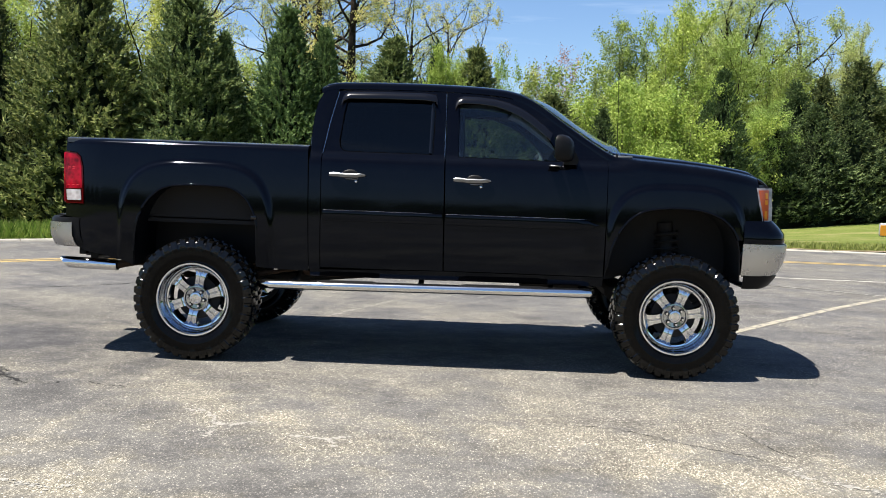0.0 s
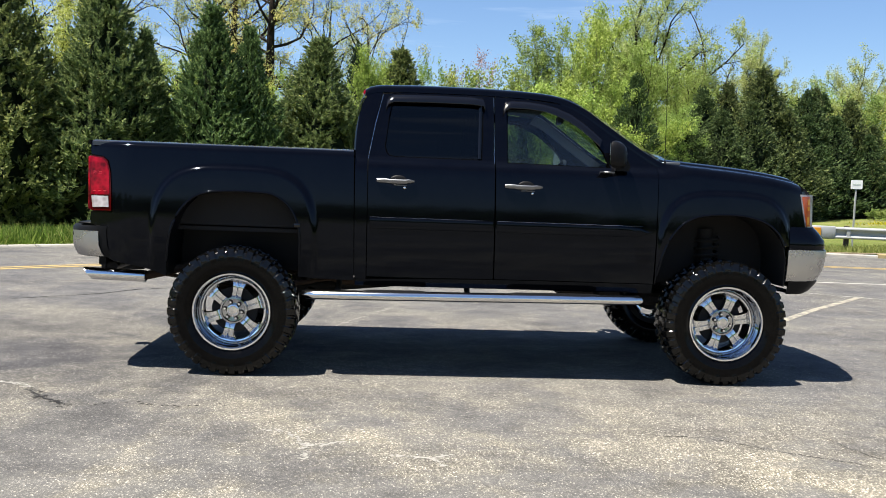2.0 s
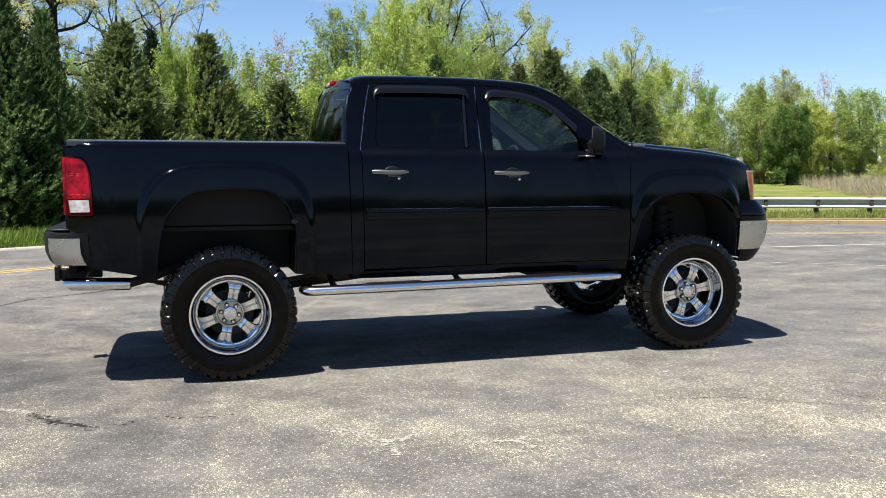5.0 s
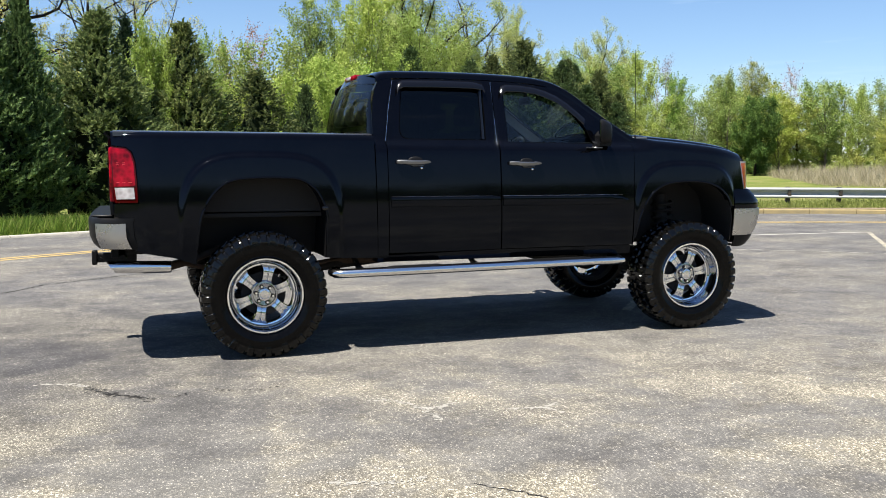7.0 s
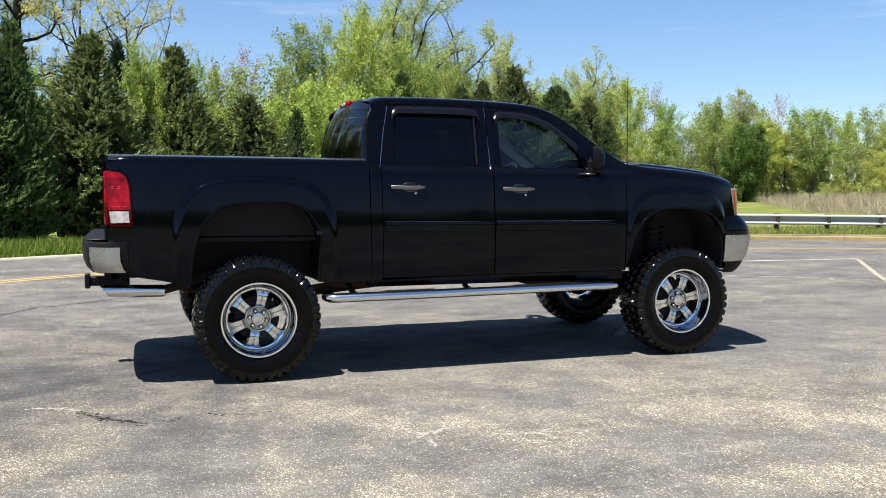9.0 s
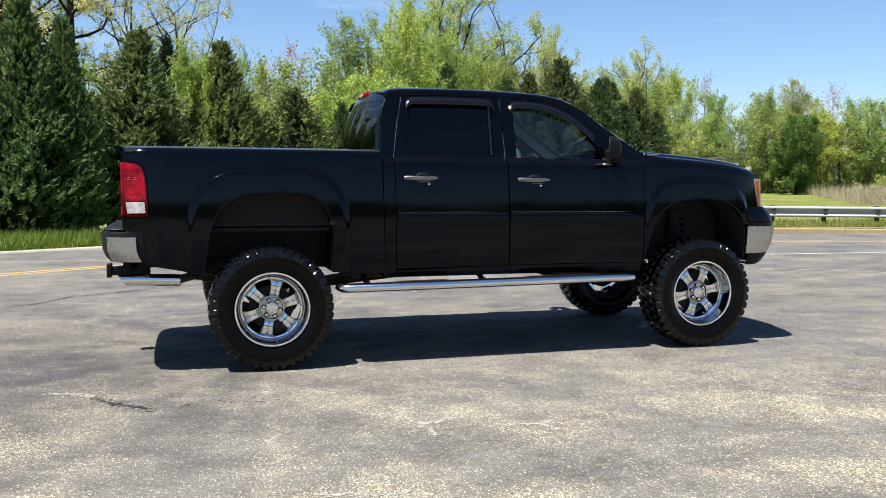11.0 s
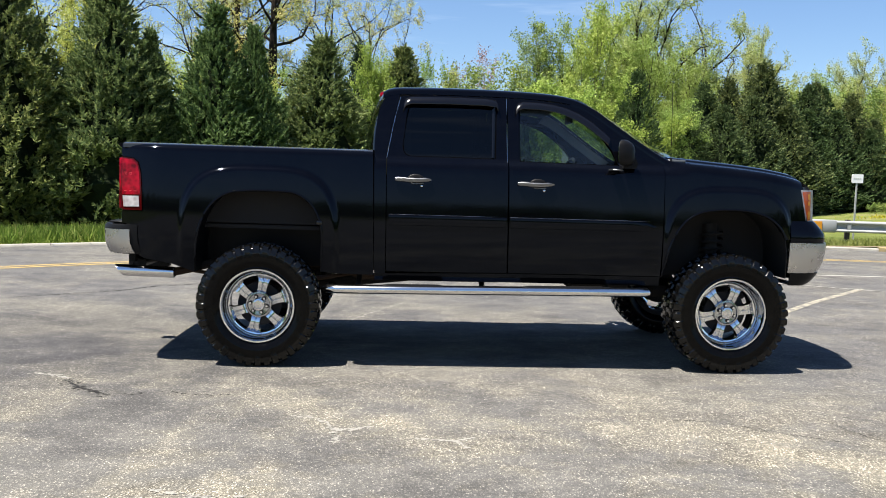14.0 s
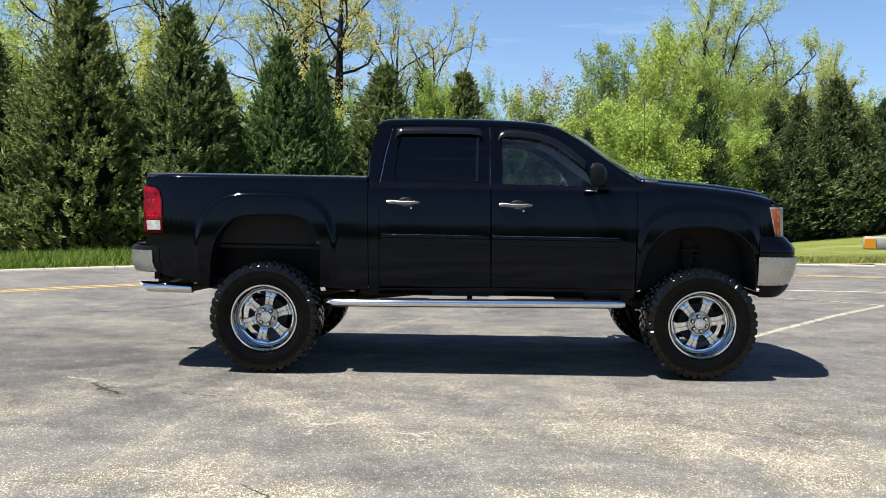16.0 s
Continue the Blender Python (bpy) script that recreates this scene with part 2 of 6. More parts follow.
M_CRACK = make_paint("broken_crack", (0.012, 0.0115, 0.011), 0.42)
M_PAINT = make_car_paint()
# bright metal for the highlight drawn along the door mouldings
M_GLINT = make_chrome("glint_metal", 0.10, (0.30, 0.30, 0.31), 0.2)
M_RUBBER = make_rubber("tyre_rubber", 0.12)
M_TREAD = make_rubber("dressed_tread_rubber", 0.32)
M_CHROME = make_chrome("chrome", 0.03, (0.74, 0.76, 0.79), 0.03)
M_BRUSHED = make_chrome("polished_steel", 0.12, (0.72, 0.72, 0.72))
M_BUMPER = make_chrome("hazy_chrome", 0.22, (0.44, 0.44, 0.445), 0.14)
M_SATIN = make_chrome("satin_chrome", 0.36, (0.19, 0.195, 0.205))
M_GALV = make_chrome("galvanised_steel", 0.5, (0.315, 0.323, 0.323), 0.2)
bsdf(M_GALV).inputs["Metallic"].default_value = 0.35
M_DISH = make_chrome("polished_dish", 0.03, (0.42, 0.445, 0.49), 0.03)
M_SPOKE = make_chrome("polished_alloy", 0.045, (0.64, 0.66, 0.69), 0.05)
M_HUB = make_chrome("dark_chrome", 0.08, (0.40, 0.415, 0.44), 0.08)
M_BLACK = material("black_plastic", 0.45, 0.0, (0.005, 0.005, 0.0055), 0.15)
# black plastic with the bed rail's sky sheen put into a lighter grey
M_CAP = material("sky_sheen_plastic", 0.16, 0.0, (0.022, 0.023, 0.026), 0.5)
M_GLOSSBLACK = material("gloss_black_plastic", 0.12, 0.0, (0.003, 0.003, 0.004), 0.4)
M_SEAL = material("black_rubber_seal", 0.95, 0.0, (0.001, 0.001, 0.001), 0.02)
M_COWL = material("grey_cowl_plastic", 0.35, 0.0, (0.075, 0.0825, 0.09), 0.4)
M_UNDER = material("dirty_underbody", 0.8, 0.0, (0.022, 0.0205, 0.0195), 0.15)
M_RUST = material("rusty_steel", 0.8, 0.2, (0.0525, 0.03375, 0.0225), 0.3)
M_SEAT = material("dark_leather", 0.6, 0.0, (0.0225, 0.0225, 0.024), 0.4)
M_TRIM = material("grey_cabin_trim", 0.7, 0.0, (0.105, 0.105, 0.1087), 0.3)
M_TRIMLIGHT = material("light_cabin_trim", 0.7, 0.0, (0.27, 0.27, 0.2775), 0.3)
M_RED = make_lens("red_lens", (0.060, 0.0003, 0.0020), (0.27, 0.0022, 0.012))
M_REDBRIGHT = material("bright_red_rib", 0.1, 0.0, (0.60, 0.06, 0.07), 0.5)
M_REDDARK = material("dark_red_lens", 0.08, 0.0, (0.05, 0.0006, 0.0015), 0.25)
M_CLEAR = make_lens("clear_lens", (0.22, 0.20, 0.20), (0.46, 0.44, 0.44))
M_AMBER = material("amber_lens", 0.10, 0.0, (0.557, 0.0987, 0.0292), 0.3)
M_AMBER2 = material("bright_amber_lens", 0.10, 0.0, (0.717, 0.258, 0.0292), 0.3)
M_ORANGE = material("orange_reflector", 0.45, 0.0, (0.4778, 0.2025, 0.01125), 0.4)
M_SIGN = material("white_sign_face", 0.5, 0.0, (0.72, 0.72, 0.72), 0.4)
M_GREY = material("faded_green_ink", 0.6, 0.0, (0.42, 0.47, 0.42), 0.3)
M_WOOD = make_bark("weathered_post_wood", (0.0375, 0.0315, 0.02625), (0.0825, 0.07125, 0.06))
M_GLASS_CLEAR = make_glass("window_glass", (0.46, 0.54, 0.53), 0.85)
M_GLASS_REAR = make_glass("rear_glass", (0.34, 0.37, 0.33), 0.6)
M_GLASS_DARK = make_glass("tinted_glass", (0.03, 0.033, 0.037), 0.42)
M_GLASS_SHIELD = make_glass("windshield_glass", (0.58, 0.67, 0.68), 0.75)
M_MIRROR = material("mirror", 0.02, 1.0, (0.35, 0.35, 0.36))
M_CONIFER = make_leaf("cedar_needles", (0.051, 0.082, 0.033), (0.116, 0.168, 0.062), (0.258, 0.316, 0.132), 0.55, 0.3)
# cedar needles darkened: the thin crowns' missing self-shade is put into the colour
M_CEDAR_SHADE = make_leaf("shaded_cedar_needles", (0.027, 0.046, 0.019), (0.062, 0.092, 0.034), (0.160, 0.200, 0.082), 0.55, 0.25)
M_SPRUCE = make_leaf("spruce_needles", (0.022, 0.040, 0.024), (0.046, 0.074, 0.042), (0.095, 0.132, 0.074), 0.65, 0.18)
# near-black green that paints the shade seen through gaps in the conifers
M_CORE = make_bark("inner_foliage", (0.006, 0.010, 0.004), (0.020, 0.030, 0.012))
M_LEAF_BRIGHT = make_leaf("bright_spring_leaf", (0.132, 0.212, 0.036), (0.292, 0.398, 0.082), (0.365, 0.452, 0.135), 0.5, 0.36)
M_LEAF_YELLOW = make_leaf("yellow_green_leaf", (0.181, 0.23, 0.0456), (0.345, 0.425, 0.108), (0.410, 0.475, 0.170), 0.5, 0.4)
M_LEAF_OAK = make_leaf("oak_catkins", (0.293, 0.329, 0.106), (0.449, 0.481, 0.173), (0.509, 0.512, 0.268), 0.5, 0.6)
M_LEAF_OLIVE = make_leaf("olive_leaf", (0.150, 0.200, 0.050), (0.252, 0.312, 0.086), (0.325, 0.366, 0.135), 0.55, 0.36)
M_LEAF_GREEN = make_leaf("deep_green_leaf", (0.0324, 0.0675, 0.0162), (0.0648, 0.128, 0.0288), (0.13, 0.21, 0.054), 0.5, 0.35)
M_LEAF_PINK = make_leaf("reddish_bud", (0.171, 0.104, 0.0864), (0.27, 0.174, 0.144), (0.36, 0.261, 0.211), 0.7, 0.2)
M_BARK = make_bark("tree_bark", (0.012, 0.009375, 0.007125), (0.0375, 0.03, 0.02325))
M_BARK_PALE = make_bark("pale_bark", (0.05625, 0.04785, 0.03938), (0.1237, 0.1072, 0.09))
M_BLADE = make_leaf("grass_blade", (0.0534, 0.102, 0.0149), (0.0997, 0.173, 0.0257), (0.171, 0.24, 0.0506), 0.6, 0.4)
M_VERGE = make_leaf("sparse_verge_grass", (0.0926, 0.126, 0.027), (0.164, 0.21, 0.054), (0.257, 0.286, 0.108), 0.7, 0.35)
M_REED = make_leaf("dry_reed", (0.235, 0.198, 0.130), (0.335, 0.288, 0.196), (0.42, 0.372, 0.27), 0.7, 0.3)
M_FLOWER = make_leaf("yellow_flower", (0.33, 0.27, 0.012), (0.42, 0.348, 0.018), (0.468, 0.408, 0.036), 0.6, 0.2)
M_WALL = make_concrete("white_siding", (0.80, 0.80, 0.79), (0.70, 0.70, 0.69))
M_ROOF = make_concrete("grey_roofing", (0.1688, 0.1688, 0.174), (0.1237, 0.1237, 0.1297))


# ---- building helpers ----
def finish(bm, angle=38):
    """Smooth faces with sharp edges where the surface turns."""
    bmesh.ops.recalc_face_normals(bm, faces=bm.faces)
    for f in bm.faces:
        f.smooth = True
    for e in bm.edges:
        if len(e.link_faces) == 2 and e.calc_face_angle(0.0) > radians(angle):
            e.smooth = False


def part(name, bm, mat, parent=None, label="", angle=38, keep=False):
    finish(bm, angle)
    me = bpy.data.meshes.new(name)
    bm.to_mesh(me)
    if not keep:
        bm.free()
    me.materials.append(mat)
    ob = new(name, me)
    if parent is not None:
        ob.parent = parent
        if parent.data is None:
            ob.matrix_parent_inverse = Matrix.Translation(-parent.location)
    if label:
        tagged(ob, label)
    return ob


def share(name, source, parent, m=None):
    """Another object on the same mesh."""
    ob = new(name, source.data)
    ob.parent = parent
    if parent is not None and parent.data is None:
        ob.matrix_parent_inverse = Matrix.Translation(-parent.location)
    if m is not None:
        ob.matrix_basis = m
    return ob


def root(name, place, label, category, group="", kind=""):
    ob = new(name)
    ob.location = place
    ob.empty_display_size = 0.2
    return tagged(ob, label, category, group, kind)


def box(bm, lo, hi, bevel=0.0, seg=1):
    r = bmesh.ops.create_cube(bm, size=1.0)
    c, s = [(a + b) / 2 for a, b in zip(lo, hi)], [b - a for a, b in zip(lo, hi)]
    for v in r["verts"]:
        v.co = Vector([c[i] + v.co[i] * s[i] for i in range(3)])
    if bevel:
        edges = list({e for v in r["verts"] for e in v.link_edges})
        bmesh.ops.bevel(bm, geom=edges, offset=bevel, segments=seg, affect="EDGES", profile=0.5)


def tube(bm, pts, radii, n=10, caps=True, squash=1.0):
    """A pipe along points; radii: one, or one a point."""
    if isinstance(radii, (int, float)):
        radii = [radii] * len(pts)
    pts = [Vector(p) for p in pts]
    rings = []
    for i, p in enumerate(pts):
        d = (pts[min(i + 1, len(pts) - 1)] - pts[max(i - 1, 0)]).normalized()
        u = d.cross(Vector((0, 0, 1)) if abs(d.z) < 0.9 else Vector((1, 0, 0))).normalized()
        w = u.cross(d).normalized()
        rings.append([bm.verts.new(p + radii[i] * (math.cos(a) * u + squash * math.sin(a) * w)) for a in (2 * math.pi * k / n for k in range(n))])
    for a, b in zip(rings, rings[1:]):
        for k in range(n):
            bm.faces.new((a[k], a[(k + 1) % n], b[(k + 1) % n], b[k]))
    if caps:
        bm.faces.new(rings[0][::-1])
        bm.faces.new(rings[-1])


def lathe(bm, profile, n=48, caps=False):
    """Turn (r, y) round the y axis."""
    rings = [[bm.verts.new((r * math.cos(2 * math.pi * k / n), y, r * math.sin(2 * math.pi * k / n))) for k in range(n)] for r, y in profile]
    for a, b in zip(rings, rings[1:]):
        for k in range(n):
            bm.faces.new((a[k], a[(k + 1) % n], b[(k + 1) % n], b[k]))
    if caps:
        bm.faces.new(rings[0][::-1])
        bm.faces.new(rings[-1])


def grid(bm, rows, closed=False):
    """Faces over rows of points of equal length."""
    vs = [[bm.verts.new(p) for p in row] for row in rows]
    for a, b in zip(vs, vs[1:]):
        for k in range(len(a) - (0 if closed else 1)):
            bm.faces.new((a[k], a[(k + 1) % len(a)], b[(k + 1) % len(a)], b[k]))
    return vs


def thicken(bm, d):
    """Give an open sheet a depth along its normals."""
    bmesh.ops.recalc_face_normals(bm, faces=bm.faces)
    bm.normal_update()
    faces, rim = bm.faces[:], [e for e in bm.edges if len(e.link_faces) == 1]
    twin = {v: bm.verts.new(v.co - v.normal * d) for v in bm.verts[:]}
    for f in faces:
        bm.faces.new([twin[v] for v in f.verts][::-1])
    for e in rim:
        a, b = e.verts
        bm.faces.new((a, b, twin[b], twin[a]))


def plate(bm, outline, y0, y1):
    """A flat plate from an outline in x and z between two depths."""
    a = [bm.verts.new((x, y0, z)) for x, z in outline]
    b = [bm.verts.new((x, y1, z)) for x, z in outline]
    bm.faces.new(a)
    bm.faces.new(b[::-1])
    for i in range(len(a)):
        j = (i + 1) % len(a)
        bm.faces.new((a[j], a[i], b[i], b[j]))


def soup(name, verts, faces, mat, parent=None, label=""):
    """One mesh from arrays."""
    me = bpy.data.meshes.new(name)
    me.from_pydata(verts, [], faces)
    me.materials.append(mat)
    ob = new(name, me)
    ob.parent = parent
    if label:
        tagged(ob, label)
    return ob


def step(a, b, x):
    t = min(1.0, max(0.0, (x - a) / (b - a)))
    return t * t * (3 - 2 * t)


def curve_at(x, table):
    """Smooth curve through (x, y) pairs."""
    if x <= table[0][0]:
        return table[0][1]
    if x >= table[-1][0]:
        return table[-1][1]
    for i in range(len(table) - 1):
        if x <= table[i + 1][0]:
            break
    (x0, y0), (x1, y1) = table[i], table[i + 1]
    m0 = (y1 - table[i - 1][1]) / (x1 - table[i - 1][0]) if i else (y1 - y0) / (x1 - x0)
    m1 = (table[i + 2][1] - y0) / (table[i + 2][0] - x0) if i + 2 < len(table) else (y1 - y0) / (x1 - x0)
    h = x1 - x0
    t = (x - x0) / h
    return (2 * t**3 - 3 * t**2 + 1) * y0 + (t**3 - 2 * t**2 + t) * h * m0 + (3 * t**2 - 2 * t**3) * y1 + (t**3 - t**2) * h * m1


# ---- ground, lot and road ----
CX, CY, RK, RY = 9.2, -10.2, 24.25, 20.78  # centre of the bend, its kerb and its yellow lines


def off_lot(x, y):
    """Distance outside the paved lot."""
    if y > CY:
        return math.hypot(x - CX, y - CY) - RK
    return max(abs(x - CX) - RK, -70 - y)


def kerb_h(az):
    """The kerb is nearly flush with the road beside the cedars and rises towards the rail."""
    return float(np.interp(az, [-20, 4, 12], [0.022, 0.03, 0.118]))


def terrain(x, y):
    d = off_lot(x, y)
    if d <= 0.16:
        return -0.07
    az = math.degrees(math.atan2(x - CX, y - CY))
    s = float(np.interp(az, [-120, -60, -21, 10, 26, 40, 120], [0.0, 0.06, 0.062, 0.045, 0.006, 0.0, 0.0]))
    top = kerb_h(az) - 0.003 + 0.02 * step(0, 2, d)
    z = top - s * (d if d < 40 else 40 + 12 * math.tanh((d - 40) / 12))
    lump = 0.05 * noise.noise(Vector((x * 0.25, y * 0.25, 0))) * step(0.3, 2.5, d) + 0.25 * noise.noise(Vector((x * 0.04, y * 0.04, 3))) * step(6, 30, d)
    return z + lump


def build_ground():
    radii = [0, 10, 20, 24.2, 24.4, 24.42, 24.6, 25, 25.6, 26.3, 27.2, 28.3, 29.6, 31, 33, 35, 38, 41, 45, 50, 56, 63, 71, 80, 92, 106, 125, 150, 190, 260, 400, 700, 1400, 3000]
    n = 160
    verts, faces = [], []
    for r in radii:
        for k in range(n):
            a = 2 * math.pi * k / n
            dx, dy = math.sin(a), math.cos(a)
            x, y = CX + r * dx, CY + r * dy
            if dy < 0:  # the lot runs on straight behind the bend
                f = min(RK / max(abs(dx), 1e-6), 59.8 / max(-dy, 1e-6)) / RK
                x, y = CX + r * f * dx, CY + r * f * dy
            verts.append((x, y, -0.07 if r < 24.41 else terrain(x, y)))
    for i in range(len(radii) - 1):
        for k in range(n):
            a, b = i * n + k, i * n + (k + 1) % n
            faces.append((a, b, b + n, a + n))
    g = soup("ground", verts, faces, M_GRASS)
    for p in g.data.polygons:
        p.use_smooth = True
    return tagged(g, "rough mown grass verge and field beyond the kerb", "ground", kind="structure")


def lot_outline(r):
    pts = [(CX + r * math.sin(a), CY + r * math.cos(a)) for a in (radians(-90 + 1.5 * k) for k in range(121))]
    return pts + [(CX + r, -70), (CX - r, -70)]


def lot_z(x):
    """The lot falls a little towards the truck's tail."""
    return -0.018 * (1 - step(-0.6, 3.7, x))


def build_lot():
    bm = bmesh.new()
    bm.faces.new([bm.verts.new((x, y, 0.0)) for x, y in lot_outline(RK - 0.005)])
    for k in range(19):
        bmesh.ops.bisect_plane(bm, geom=bm.verts[:] + bm.edges[:] + bm.faces[:], plane_co=(-0.7 + 0.25 * k, 0, 0), plane_no=(1, 0, 0), dist=1e-5)
    rim = [e for e in bm.edges if len(e.link_faces) == 1]
    for v in bm.verts:
        v.co.z = lot_z(v.co.x)
    for g in bmesh.ops.extrude_edge_only(bm, edges=rim)["geom"]:
        if isinstance(g, bmesh.types.BMVert):
            g.co.z = -0.06
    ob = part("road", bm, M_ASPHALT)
    return tagged(ob, "weathered grey asphalt lot with pale worn patches", "asphalt", kind="structure")


def ribbon(name, pts, width, mat, z, label, jag=0.0, seed=0, taper=True, parent=None):
    """A flat painted or worn line along points of the ground."""
    rng = random.Random(seed)
    fine = []
    for (x0, y0), (x1, y1) in zip(pts, pts[1:]):
        n = max(2, int(math.hypot(x1 - x0, y1 - y0) / (0.025 if jag else 0.5)))
        fine += [(x0 + (x1 - x0) * i / n, y0 + (y1 - y0) * i / n) for i in range(n)]
    fine.append(pts[-1])
    bm = bmesh.new()
    rows = []
    for i, (x, y) in enumerate(fine):
        a, b = fine[max(0, i - 1)], fine[min(len(fine) - 1, i + 1)]
        d = Vector((b[0] - a[0], b[1] - a[1])).normalized()
        t = i / (len(fine) - 1)
        w = width * (0.5 if not jag else (0.25 + 0.75 * rng.random()) * 0.5 * (min(1, 6 * t, 6 * (1 - t)) if taper else 1) + 0.001)
        ox, oy = (rng.uniform(-jag, jag) for _ in range(2)) if jag else (0, 0)
        zz = z + lot_z(x)
        rows.append([(x + ox - d.y * w, y + oy + d.x * w, zz), (x + ox + d.y * w, y + oy - d.x * w, zz)])
    grid(bm, rows)
    ob = part(name, bm, mat, parent)
    if parent is None:
        tagged(ob, label, "road marking" if not jag else "crack", kind="structure")
    return ob


def flecks(name, pts, spread, mat, z, label, per_metre, seed):
    """Small chips and scrapes strewn along a line on the asphalt."""
    rng = random.Random(seed)
    bm = bmesh.new()
    for (x0, y0), (x1, y1) in zip(pts, pts[1:]):
        ln = math.hypot(x1 - x0, y1 - y0)
        for _ in range(int(per_metre * ln)):
            t = rng.random()
            x, y = x0 + (x1 - x0) * t + rng.gauss(0, spread), y0 + (y1 - y0) * t + rng.gauss(0, spread)
            r, turn = rng.uniform(0.004, 0.013), rng.uniform(0, 6.28)
            ring = [(r * rng.uniform(0.6, 1.3), turn + 2 * math.pi * k / 5) for k in range(5)]
            zz = z + lot_z(x) + rng.uniform(0, 0.0008)
            bm.faces.new([bm.verts.new((x + q * math.cos(a) * 1.3, y + q * math.sin(a), zz)) for q, a in ring])
    return tagged(part(name, bm, mat), label, "crack", kind="structure")


def arc(r, a0, a1, n=60):
    return [(CX + r * math.sin(radians(a0 + (a1 - a0) * i / n)), CY + r * math.cos(radians(a0 + (a1 - a0) * i / n))) for i in range(n + 1)]


def build_markings():
    for r in (RY - 0.11, RY + 0.11):
        ribbon("yellow_line", arc(r, -88, 88, 120), 0.11, M_YELLOW, 0.004, "one of two parallel faded yellow road lines")
    ribbon("white_line", [(4.4, 7.25), (13.35, 7.05)], 0.10, M_WHITE, 0.005, "worn white line along the lot edge")
    ribbon("stall_line", [(13.35, 7.0), (11.2, 4.35), (9.6, 2.3)], 0.09, M_STALL, 0.004, "faded cream parking stall line")
    ribbon("stall_line", [(3.6, -0.05), (4.98, 1.64), (6.55, 3.53), (8.02, 5.14)], 0.095, M_STALL, 0.004, "faded cream parking stall line")
    ribbon("thin_line", [(6.2, 6.15), (7.8, 5.15), (9.4, 4.15), (12.0, 2.3)], 0.055, M_DOTS, 0.006, "thin broken white chalk-like line")
    pale = [
        [(-0.08, -3.74), (0.03, -3.78), (0.16, -3.82), (0.28, -3.85), (0.37, -3.80)],
        [(0.45, -2.42), (0.60, -2.49), (0.71, -2.74), (0.82, -2.70), (0.92, -2.63)],
        [(0.71, -2.74), (0.72, -2.96)],
        [(1.17, -2.87), (1.26, -2.90), (1.39, -2.93), (1.49, -2.84)],
        [(1.39, -2.93), (1.46, -3.06)],
        [(0.55, 1.14), (0.71, 1.53), (0.93, 2.10), (1.18, 2.70)],
        [(1.68, 3.38), (2.04, 2.97), (2.38, 3.56)],
        [(3.81, -3.04), (3.86, -3.20), (3.98, -3.27), (4.16, -3.38), (4.6, -3.5)],
        [(-1.52, -1.38), (-1.32, -1.44), (-1.22, -1.55)],
    ]
    for i, pts in enumerate(pale):
        flecks("pale_scuff", pts, 0.014, M_SCUFF, 0.002, "pale scraped scar in the asphalt", 55 if 4 < i < 7 else 165, i)
    dark = [
        [(-1.22, -1.55), (-1.15, -1.69), (-1.03, -1.81), (-0.92, -1.89), (-0.80, -2.0)],
        [(0.53, -3.94), (0.58, -4.0), (0.66, -4.07), (0.76, -4.18), (0.9, -4.4)],
        [(2.59, -2.40), (2.80, -2.43), (3.02, -2.45), (3.22, -2.60), (3.35, -2.70), (3.58, -2.83), (3.70, -2.89), (3.81, -3.05)],
        [(3.74, -2.34), (3.81, -2.62), (3.89, -2.82), (4.03, -2.92)],
        [(-3.4, 2.2), (-2.26, 3.17), (-1.96, 3.66), (-1.43, 4.04), (-1.11, 4.30), (0.2, 5.0)],
    ]
    for i, pts in enumerate(dark):
        ribbon("crack", pts, (0.036, 0.014, 0.009, 0.008, 0.05)[i], M_CRACK, 0.0025, "dark jagged crack in the asphalt", 0.012, 40 + i)
    flecks("crack_edge", dark[0], 0.03, M_CRACK, 0.0018, "crumbled dark edge of a crack", 150, 60)
    flecks("crack_edge", [(-0.80, -2.0), (-0.55, -1.85), (-0.2, -1.95), (0.1, -1.88)], 0.02, M_CRACK, 0.0018, "crumbled dark edge of a crack", 34, 61)


